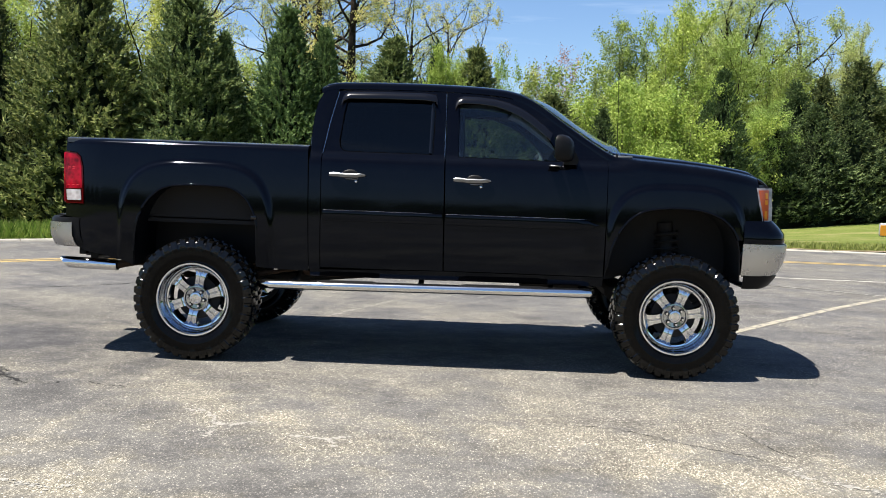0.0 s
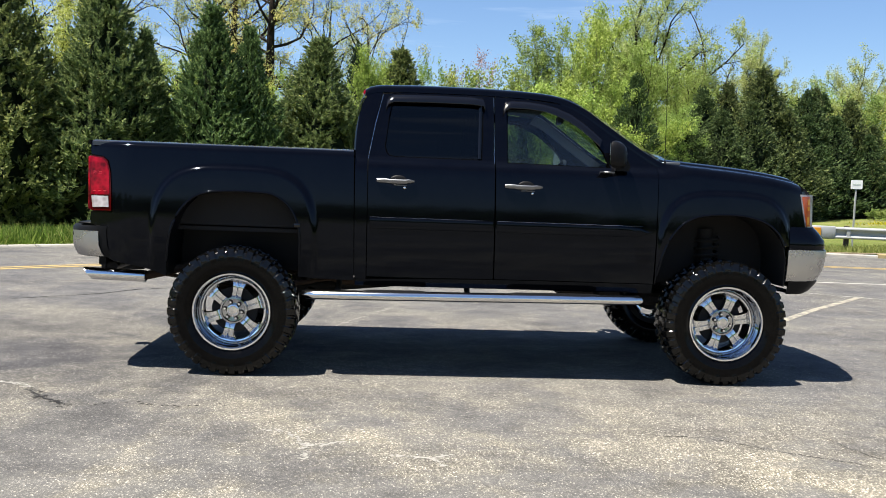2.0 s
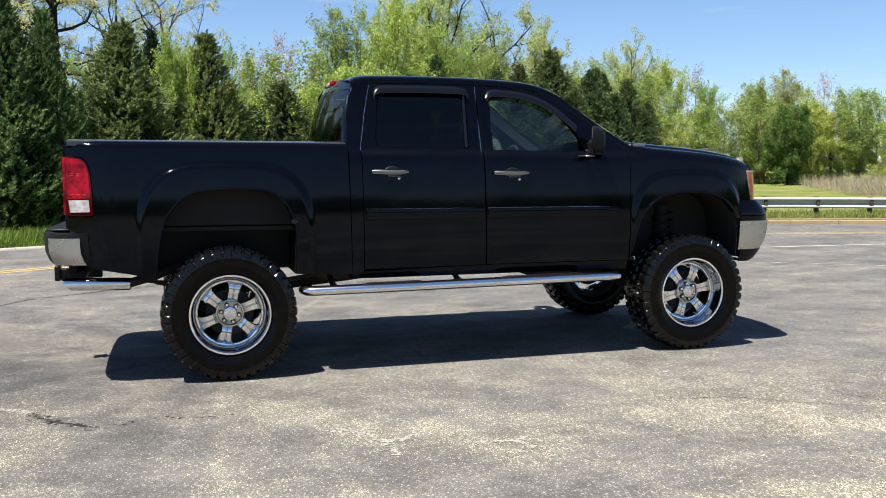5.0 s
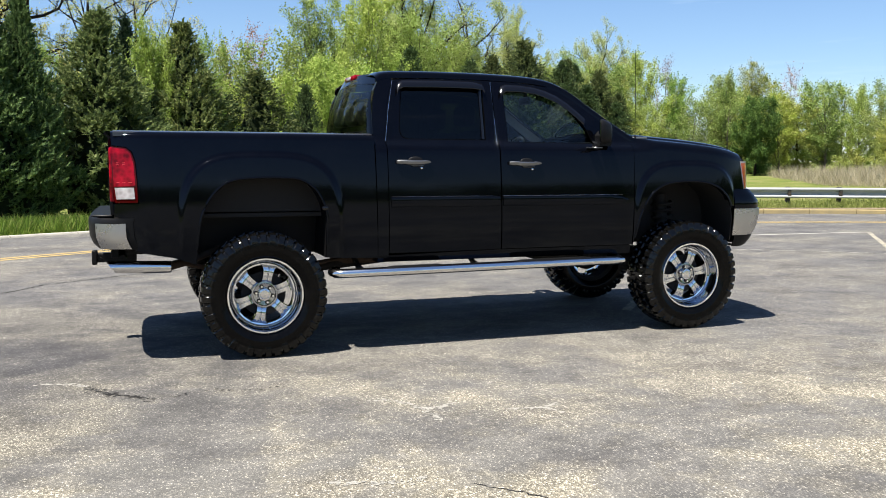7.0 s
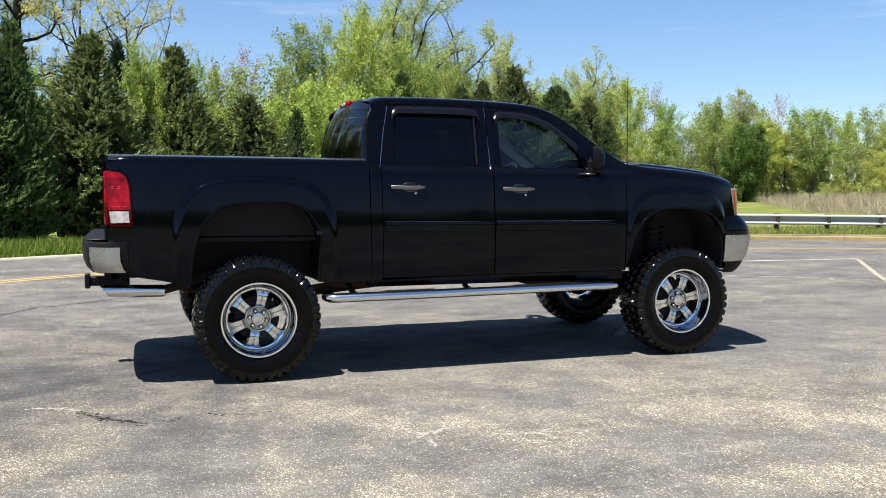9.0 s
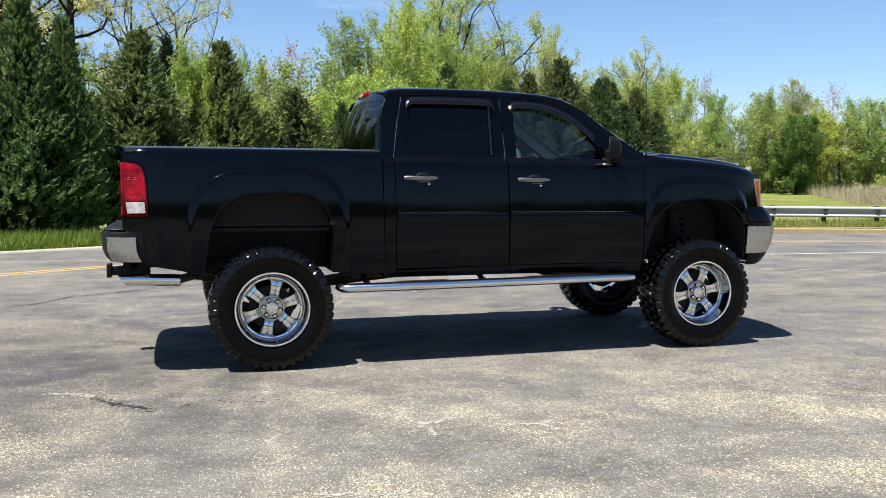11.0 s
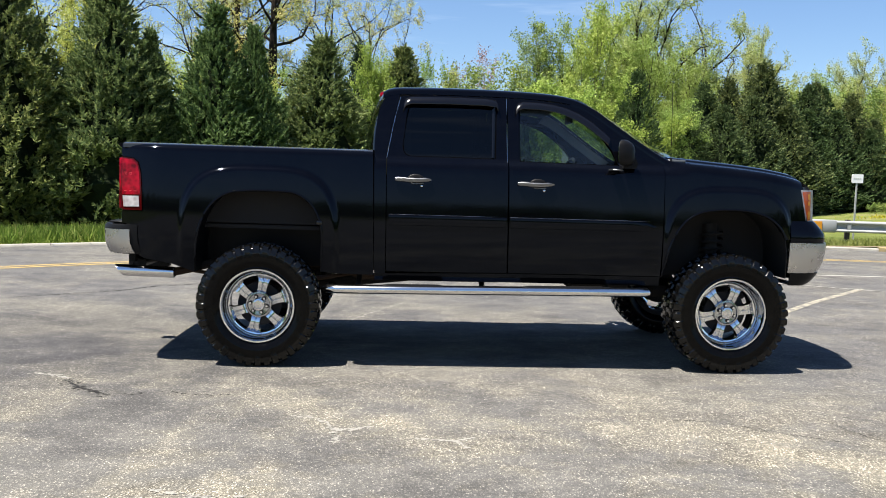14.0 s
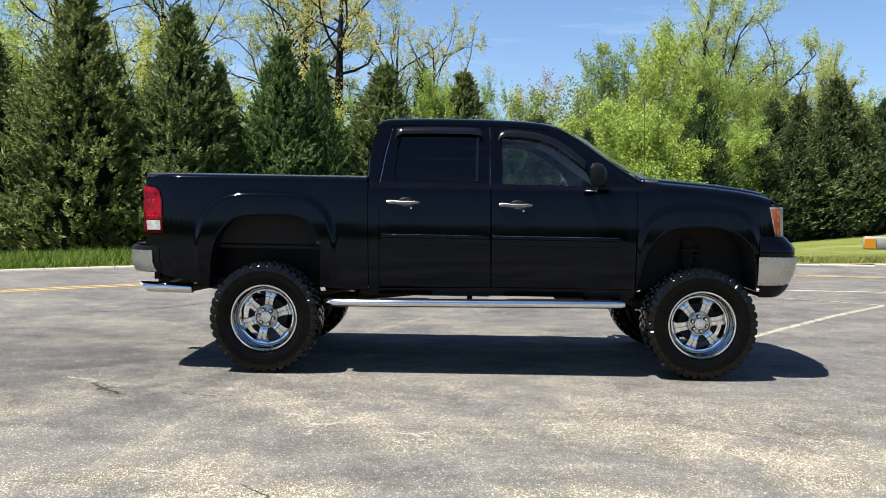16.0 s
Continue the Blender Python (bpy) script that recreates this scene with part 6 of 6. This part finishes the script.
    P = np.repeat(A, leaves, 0) * (1 - t) + np.repeat(B, leaves, 0) * t + nr.normal(0, gather, (n, 3))
    D = unit(nr.normal(0, 1, (n, 3)) + np.array([0, 0, -0.15]))
    S = unit(np.cross(D, nr.normal(0, 1, (n, 3))))
    L = leaf * nr.uniform(0.6, 1.3, n)
    v, f = kites(P, D, S, L, L * nr.uniform(0.65, 1.0, n), True)
    soup("crown", v.tolist(), f.tolist(), leaf_mat, tree)
    return tree


def put(tree, x, y, top, h, turn, wide=1.0, lean=0.0, group=""):
    """Move or copy a tree so that it stands on the ground at x, y and reaches the height top."""
    zb = terrain(x, y)
    s = (top - zb) / h
    m = pose(x, y, zb, 0, lean, turn) @ Matrix.Diagonal((s * wide, s * wide, s, 1))
    ob = copy_thing(tree, m)
    if group:
        tagged(ob, group=group)
    return ob


def drop(tree):
    for o in [*tree.children_recursive, tree]:
        bpy.data.objects.remove(o)


def build_trees():
    con = [make_conifer("conifer", 9.0, 2.5, 11 + i, M_CONIFER, 3400, "tall dense dark green cedar with ragged upswept sprays") for i in range(3)]
    fcon = [make_conifer("conifer", 9.0, 2.6, 21 + i, M_CEDAR_SHADE, 1900, "dense cedar in the distant row, shade painted into its needles", leaflets=7, twig=0.50) for i in range(2)]
    spr = make_conifer("spruce", 9.0, 1.9, 31, M_SPRUCE, 1700, "blue-green spruce half hidden in the tree row", leaflets=9, twig=0.45)
    near = [(-15.1, 30.0, 10.5, 1.28), (-11.0, 31.0, 9.7, 1.22), (-9.5, 31.6, 7.4, 0.85), (-6.9, 32.5, 8.7, 1.18), (-5.4, 33.4, 8.0, 0.95), (-2.5, 36.0, 8.0, 1.55), (1.4, 41.0, 8.4, 1.42), (-19.6, 31.0, 8.6, 1.2), (-13.0, 31.5, 4.8, 1.1), (-17.5, 30.5, 5.2, 1.1), (-0.3, 39.0, 5.2, 1.0), (-24.5, 33.0, 9.6, 1.1), (-29.0, 34.5, 9.0, 1.1), (-8.6, 31.5, 4.6, 1.0), (-22.0, 31.5, 5.0, 1.1)]
    far = [(6.2, 50.0, 6.9, 2.1), (4.2, 49.0, 5.4, 1.6), (9.6, 52.0, 6.3, 1.2), (19.8, 62.0, 10.3, 1.15), (27.9, 70.0, 10.4, 1.4), (30.8, 72.0, 11.2, 1.3), (34.4, 73.0, 12.9, 1.5), (37.6, 77.0, 10.9, 1.2), (41.0, 78.0, 11.6, 1.5), (42.6, 80.0, 12.1, 1.1), (46.4, 80.0, 11.0, 1.55), (44.6, 82.5, 11.9, 1.2), (49.4, 81.0, 8.8, 1.5), (25.6, 66.5, 7.2, 1.6), (28.8, 67.5, 8.4, 1.7), (32.2, 69.5, 9.4, 1.6), (36.4, 72.0, 9.2, 1.7), (39.6, 75.0, 9.0, 1.6), (43.6, 77.5, 9.2, 1.7), (47.4, 78.0, 7.6, 1.6)]
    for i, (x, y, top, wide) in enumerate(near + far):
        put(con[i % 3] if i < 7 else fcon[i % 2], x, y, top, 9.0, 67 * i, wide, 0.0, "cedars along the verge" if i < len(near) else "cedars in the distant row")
    for i, (x, y, top) in enumerate([(-1.5, 54.0, 10.4), (-0.2, 54.5, 8.4), (-3.0, 55.0, 8.0)]):
        put(spr, x, y, top, 9.0, 80 * i, 1.1)

    maple = [make_leafy("maple", 10.0, 51 + i, M_LEAF_BRIGHT, M_BARK_PALE, "young tree in bright green spring leaf on upright shoots", wide=0.24, low=0.06, belly=0.35, limbs=26, twigs=(6, 3), leaves=26, leaf=0.11, angle=(50, 14), upright=0.75, shoot=0.75, gather=0.11) for i in range(2)]
    thicket = [make_leafy("maple_thicket", 7.0, 55 + i, M_LEAF_BRIGHT, M_BARK_PALE, "low bright green maple thicket with rising shoots", wide=0.42, low=0.02, belly=0.45, limbs=26, twigs=(6, 3), leaves=26, leaf=0.115, trunk=0.06, angle=(58, 15), upright=0.55, shoot=0.55, gather=0.15) for i in range(2)]
    oak = [make_leafy("oak", 12.0, 61 + i, M_LEAF_YELLOW, M_BARK, "tree with yellow-green catkins and new leaves", wide=0.27, low=0.10, belly=0.55, limbs=26, twigs=(7, 4), leaves=21, leaf=0.125, trunk=0.15, angle=(68, 25), upright=0.25, shoot=0.45, gather=0.19, crook=0.16) for i in range(3)]
    olive = [make_leafy("hedgerow_tree", 9.0, 71 + i, M_LEAF_OLIVE, M_BARK_PALE, "thin hedgerow tree in olive spring leaf", wide=0.22, low=0.15, belly=0.45, limbs=22, twigs=(5, 3), leaves=18, leaf=0.125, bare=0.12, trunk=0.08, angle=(48, 16), upright=0.45, shoot=0.5, gather=0.16) for i in range(3)]
    tall = [make_leafy("tall_oak", 20.0, 81 + i, M_LEAF_OAK, M_BARK, "tall old oak with a straight dark trunk and sparse yellow-green leaves", wide=0.27, low=0.34, belly=0.6, limbs=22, twigs=(7, 4), leaves=38, leaf=0.11, bare=0.6, trunk=0.36, angle=(82, 30), upright=0.25, shoot=0.7, gather=0.15, crook=0.26, thick=0.8, fork=0.86) for i in range(3)]
    spreading = make_leafy("spreading_oak", 18.0, 85, M_LEAF_OAK, M_BARK, "tall oak with rising dark limbs and a thin yellow-green crown", wide=0.30, low=0.42, belly=0.6, limbs=22, twigs=(7, 4), leaves=56, leaf=0.13, bare=0.16, trunk=0.46, angle=(58, 16), upright=0.5, shoot=0.9, gather=0.18, crook=0.2, thick=1.25, fork=0.62)
    slender = make_leafy("slender_tree", 16.0, 86, M_LEAF_OLIVE, M_BARK_PALE, "slender upright tree thinly covered in olive leaf", wide=0.13, low=0.10, belly=0.5, limbs=34, twigs=(6, 3), leaves=19, leaf=0.125, bare=0.15, trunk=0.11, angle=(42, 14), upright=0.55, shoot=0.6, gather=0.15)
    snag = make_leafy("gnarled_oak", 16.0, 88, M_LEAF_OLIVE, M_BARK, "gnarled half-bare oak with dark crooked limbs", wide=0.24, low=0.45, belly=0.6, limbs=13, twigs=(6, 3), leaves=24, leaf=0.12, bare=0.62, trunk=0.42, angle=(70, 15), upright=0.6, shoot=1.2, gather=0.2, crook=0.3, thick=1.5, fork=0.72)
    pink = make_leafy("budding_tree", 9.0, 91, M_LEAF_PINK, M_BARK_PALE, "thin tree still bare with reddish buds", wide=0.16, low=0.12, belly=0.4, limbs=20, twigs=(5, 3), leaves=9, leaf=0.08, trunk=0.07, angle=(40, 12), upright=0.9, shoot=0.9, gather=0.10)
    bush = make_leafy("dark_bush_tree", 6.0, 95, M_LEAF_GREEN, M_BARK, "round dense tree in deep green leaf", wide=0.40, low=0.02, belly=0.5, limbs=30, twigs=(7, 4), leaves=24, leaf=0.13, trunk=0.10, angle=(85, 20), upright=0.2, shoot=0.6, gather=0.14)
    shrub = make_leafy("shrub", 4.0, 97, M_LEAF_OLIVE, M_BARK_PALE, "dense olive shrub growing from the ground", wide=0.52, low=0.0, belly=0.5, limbs=15, twigs=(4, 3), leaves=12, leaf=0.17, trunk=0.04, angle=(75, 15), upright=0.5, shoot=0.55, gather=0.16)

    # tall oaks behind the cedar row and standing over the wood
    for i, (x, y, top, lean) in enumerate([(-6.9, 53.0, 20.6, 0), (-18.6, 50.0, 18.4, 0), (-14.6, 52.0, 16.8, -14), (-9.8, 58.0, 21.7, 0), (-1.1, 56.0, 14.7, 2), (-25.1, 50.0, 18.7, 0), (-30.5, 52.0, 18.0, 0), (-12.5, 64.0, 19.0, 0), (-3.6, 64.0, 17.0, 0), (-21.5, 62.0, 19.0, 0)]):
        put(tall[i % 3], x, y, top, 20.0, 100 * i + 20, 0.8 if i == 4 else 1.0, lean, "tall oaks behind the cedars")
    put(snag, 34.5, 88.0, 19.9, 16.0, 30, 0.85)
    for i, (x, y, top, wide) in enumerate([(25.9, 82.0, 21.9, 1.0), (40.4, 90.0, 18.4, 0.7), (55.1, 95.0, 16.8, 1.0)]):
        put(spreading, x, y, top, 18.0, 130 * i, wide, 0.0, "spreading oaks over the wood")
    for i, (x, y, top) in enumerate([(12.4, 70.0, 14.6), (20.6, 74.0, 12.8), (22.8, 76.0, 13.8), (37.8, 90.0, 12.6), (13.6, 72.0, 12.6), (68.6, 84.0, 12.9)]):
        put(slender, x, y, top, 16.0, 70 * i, 1.1, 0.0, "slender trees at the wood's edge")
    oaks = [(-24.6, 44.0, 10.7, 1.0), (-28.3, 44.0, 11.7, 1.0), (-18.8, 47.0, 11.0, 0.9), (-11.5, 45.0, 8.1, 1.0), (-5.7, 50.0, 7.3, 1.0), (-20.8, 48.0, 9.4, 1.1), (-8.4, 47.0, 6.9, 1.1), (-15.3, 47.0, 8.6, 1.0), (15.6, 70.0, 14.5, 0.6), (24.3, 74.0, 14.6, 0.8), (27.4, 74.0, 12.6, 0.8), (33.1, 86.0, 11.8, 1.0), (23.7, 66.0, 8.0, 1.0), (57.0, 96.0, 14.0, 0.9), (51.4, 95.0, 14.2, 0.8), (-2.6, 48.0, 6.0, 1.0)]
    for i, (x, y, top, wide) in enumerate(oaks):
        put(oak[i % 3], x, y, top, 12.0, 75 * i, wide, 0.0, "oaks at the wood's edge")
    for i, (x, y, top, wide) in enumerate([(-0.1, 40.0, 7.5, 0.66), (0.1, 40.6, 7.2, 0.7), (-0.4, 40.4, 6.3, 0.7), (2.9, 44.5, 7.7, 0.5), (17.4, 66.0, 15.0, 0.75), (19.4, 65.0, 9.4, 1.0), (56.9, 88.0, 13.1, 1.0), (62.0, 89.0, 11.0, 0.9), (66.6, 86.0, 10.4, 0.9), (78.6, 82.0, 10.2, 0.9), (80.0, 78.0, 9.7, 0.9), (82.7, 72.0, 9.9, 0.9)]):
        put(maple[i % 2], x, y, top, 10.0, 55 * i, wide, 0.0, "young maples at the wood's edge")
    for i, (x, y, top) in enumerate([(14.6, 60.0, 8.6), (11.7, 58.0, 7.6), (9.2, 58.0, 7.0), (6.9, 58.0, 6.4), (4.6, 56.0, 5.6), (17.0, 59.5, 7.0), (13.0, 63.0, 9.0), (22.4, 66.0, 6.6)]):
        put(thicket[i % 2], x, y, top, 7.0, 47 * i, 1.0, 0.0, "maple thickets at the wood's edge")
    hedge = [(5.9, 66.0, 9.3), (6.9, 64.0, 9.5), (9.6, 66.0, 10.4), (39.9, 88.0, 12.0), (45.1, 90.0, 11.6), (4.0, 64.0, 7.5), (30.0, 80.0, 12.5), (49.0, 92.0, 11.0), (65.6, 86.0, 11.1), (65.1, 84.0, 10.9), (70.6, 84.0, 11.0), (74.2, 86.0, 10.6), (77.8, 84.0, 10.4), (81.2, 82.0, 9.7), (79.0, 74.0, 10.2), (84.3, 76.0, 9.9), (84.6, 70.0, 9.5), (86.1, 66.0, 9.5), (63.3, 92.0, 10.9), (71.2, 90.0, 10.3), (54.0, 90.0, 10.6), (17.8, 76.0, 12.5), (27.0, 84.0, 13.0), (1.2, 60.0, 7.0)]
    for i, (x, y, top) in enumerate(hedge):
        put(olive[i % 3], x, y, top, 9.0, 65 * i, 1.05, 0.0, "hedgerow trees beyond the field")
    # low yellow-green trees before the hedgerow
    for i, (x, y, top) in enumerate([(67.8, 74.0, 8.1), (70.4, 73.0, 5.8), (53.2, 84.0, 7.1), (66.4, 80.0, 6.8), (50.6, 82.0, 5.8), (75.6, 68.0, 5.2)]):
        put(oak[i % 3], x, y, top, 12.0, 65 * i, 1.35, 0.0, "low oaks before the hedgerow")
    # the wood's edge behind, filled in tree by tree
    rng = random.Random(77)
    for i in range(10):
        az = -8 + 34 * (i + 0.6 * rng.random()) / 10
        r = (90 + 6 * rng.random()) if az < 9 else (102 + 8 * rng.random())
        x, y = CX + r * math.sin(radians(az)), CY + r * math.cos(radians(az))
        top = (8.0 if az < 2 else 11.5) + rng.uniform(-1.6, 1.6)
        pick, hh = ((olive[i % 3], 9.0), (oak[i % 3], 12.0), (olive[(i + 1) % 3], 9.0))[rng.randrange(3)]
        put(pick, x, y, top, hh, rng.uniform(0, 360), rng.uniform(1.1, 1.5), 0.0, "trees of the wood behind")
    for i in range(8):
        az = 24.5 + 22 * (i + 0.7 * rng.random()) / 8
        r = rng.uniform(101, 108)
        put((olive[i % 3], maple[i % 2])[i % 3 == 0], CX + r * math.sin(radians(az)), CY + r * math.cos(radians(az)), rng.uniform(7.5, 9.6), (9.0, 10.0)[i % 3 == 0], rng.uniform(0, 360), rng.uniform(1.2, 1.5), 0.0, "hedgerow trees beyond the field")
    for i, (x, y, top) in enumerate([(8.7, 70.0, 11.6), (77.7, 88.0, 12.5), (62.4, 92.0, 13.4), (7.1, 72.0, 10.8)]):
        put(pink, x, y, top, 9.0, 90 * i, 0.9)
    put(bush, 60.7, 72.0, 7.6, 6.0, 0, 0.8)
    srng = random.Random(41)
    for i in range(18):
        az = 23.2 + 26 * (i + 0.7 * srng.random()) / 18
        if 27.6 < az < 30.8:
            continue
        r = 98 + 6 * srng.random()
        put(shrub, CX + r * math.sin(radians(az)), CY + r * math.cos(radians(az)), srng.uniform(1.8, 3.6), 4.0, srng.uniform(0, 360), srng.uniform(1.1, 1.5), 0.0, "shrubs at the field's edge")
    for x, y, top in ((59.6, 82.6, 2.3), (61.4, 82.9, 2.6), (63.4, 82.5, 2.2), (65.0, 83.0, 2.8)):
        put(shrub, x, y, top, 4.0, 40 * x, 0.9, 0.0, "shrubs at the field's edge")
    for i in range(9):
        az = 23.4 + 0.62 * i
        r = 86 + 2.5 * srng.random()
        put(shrub, CX + r * math.sin(radians(az)), CY + r * math.cos(radians(az)), srng.uniform(0.5, 1.1), 4.0, srng.uniform(0, 360), srng.uniform(1.1, 1.5), 0.0, "shrubs at the field's edge")
    for t in con + fcon + [spr, pink, bush, shrub, snag, spreading, slender] + maple + thicket + oak + olive + tall:
        drop(t)


def build_woods():
    """Far woods closing the gaps between the single trees, and an unseen ring for reflections."""
    rng = np.random.default_rng(7)
    # the unseen ring takes a darker leaf, its shaded side put into the colour
    for mat, lo, hi, count, label in ((M_LEAF_OLIVE, -70, 70, 430, "distant spring woods behind the field"), (M_LEAF_GREEN, 70, 290, 900, "out-of-view woods for reflections, dark leaf standing for their shaded side")):
        P = []
        for i in range(count):
            a = radians(rng.uniform(lo, hi))
            r = rng.uniform(112, 132)
            x, y = CX + r * math.sin(a), CY + r * math.cos(a)
            h = rng.uniform(3.0, 8.5)
            n = 75
            P.append(np.stack([x + rng.normal(0, 1.6, n), y + rng.normal(0, 1.6, n), terrain(x, y) + rng.uniform(0.0, 1, n) * h], 1))
        P = np.concatenate(P)
        n = len(P)
        D = unit(rng.normal(0, 1, (n, 3)))
        S = unit(np.cross(D, rng.normal(0, 1, (n, 3))))
        L = rng.uniform(0.35, 0.8, n) * (1.0 if lo < 0 else 1.9)
        v, f = kites(P, D, S, L, L * 0.9, True)
        tagged(soup("far_woods", v.tolist(), f.tolist(), mat), label, "woods", kind="stuff")


def build_grass():
    rng = np.random.default_rng(5)

    def blades(name, n, pick, hlo, hhi, width, mat, label, cat):
        P, H = [], []
        while len(P) < n:
            x, y = pick()
            P.append((x, y, terrain(x, y) - 0.02))
            H.append(rng.uniform(hlo, hhi))
        P, H = np.array(P), np.array(H)
        D = unit(np.stack([rng.normal(0, 0.5, n), rng.normal(0, 0.5, n), np.ones(n)], 1))
        S = unit(np.cross(D, unit(rng.normal(0, 1, (n, 3)))))
        v, f = kites(P, D, S, H, width * rng.uniform(0.6, 1.4, n))
        tagged(soup(name, v.tolist(), f.tolist(), mat), label, cat, kind="stuff")

    def verge():
        a = radians(rng.uniform(-52, -12))
        r = RK + 0.17 + abs(rng.normal(0, 4.5))
        return CX + r * math.sin(a), CY + r * math.cos(a)

    def verge2():
        a = radians(rng.uniform(-5, 42))
        r = RK + 0.75 + abs(rng.normal(0, 2.6))
        return CX + r * math.sin(a), CY + r * math.cos(a)

    def reed():
        a = radians(32.2 + 18 * rng.uniform(0, 1) ** 1.1)
        r = rng.uniform(44, 76) + 4 * math.sin(a * 40) + 12 * (rng.uniform(0, 1) < step(36, 32, math.degrees(a)))
        return CX + r * math.sin(a), CY + r * math.cos(a)

    def flower():
        a = radians(rng.normal(24.6, 1.1))
        r = rng.normal(77, 1.6)
        return CX + r * math.sin(a), CY + r * math.cos(a)

    blades("tall_grass", 46000, verge, 0.08, 0.46, 0.020, M_BLADE, "long green uncut verge grass with seed heads", "grass")
    blades("seed_grass", 4200, verge, 0.28, 0.52, 0.012, M_VERGE, "tall thin grass stalks with dry seed heads", "grass")
    blades("verge_grass", 34000, verge2, 0.04, 0.26, 0.016, M_VERGE, "short green verge grass by the guard rail", "grass")
    blades("dry_reeds", 38000, reed, 0.25, 1.5, 0.018, M_REED, "tall dry straw-coloured reeds in the field", "reeds")
    blades("yellow_flowers", 900, flower, 0.10, 0.32, 0.06, M_FLOWER, "patch of yellow wild flowers in the grass", "flowers")


def build_far_things():
    x0, x1, y, zb = 59.2, 64.2, 84.6, terrain(61.5, 84.6)
    b = root("white_shed", (61.7, y + 1.3, zb), "low white trailer-like shed behind the trees", "building")
    bm = bmesh.new()
    box(bm, (x0, y, zb - 0.3), (x1, y + 2.6, 3.9), 0.06, 2)
    part("wall", bm, M_WALL, b)
    bm = bmesh.new()
    plate(bm, [(x0 - 0.1, 3.9), (x1 + 0.1, 3.9), (x1 + 0.1, 3.98), (61.7, 4.15), (x0 - 0.1, 3.98)], y - 0.1, y + 2.7)
    part("roof", bm, M_ROOF, b)
    for k in range(2):
        bm = bmesh.new()
        box(bm, (x0 + 0.9 + 2.2 * k, y - 0.03, 2.75), (x0 + 1.8 + 2.2 * k, y - 0.001, 3.35), 0.01)
        part("window", bm, M_GLOSSBLACK, b)


build_trees()
build_woods()
build_grass()
build_far_things()
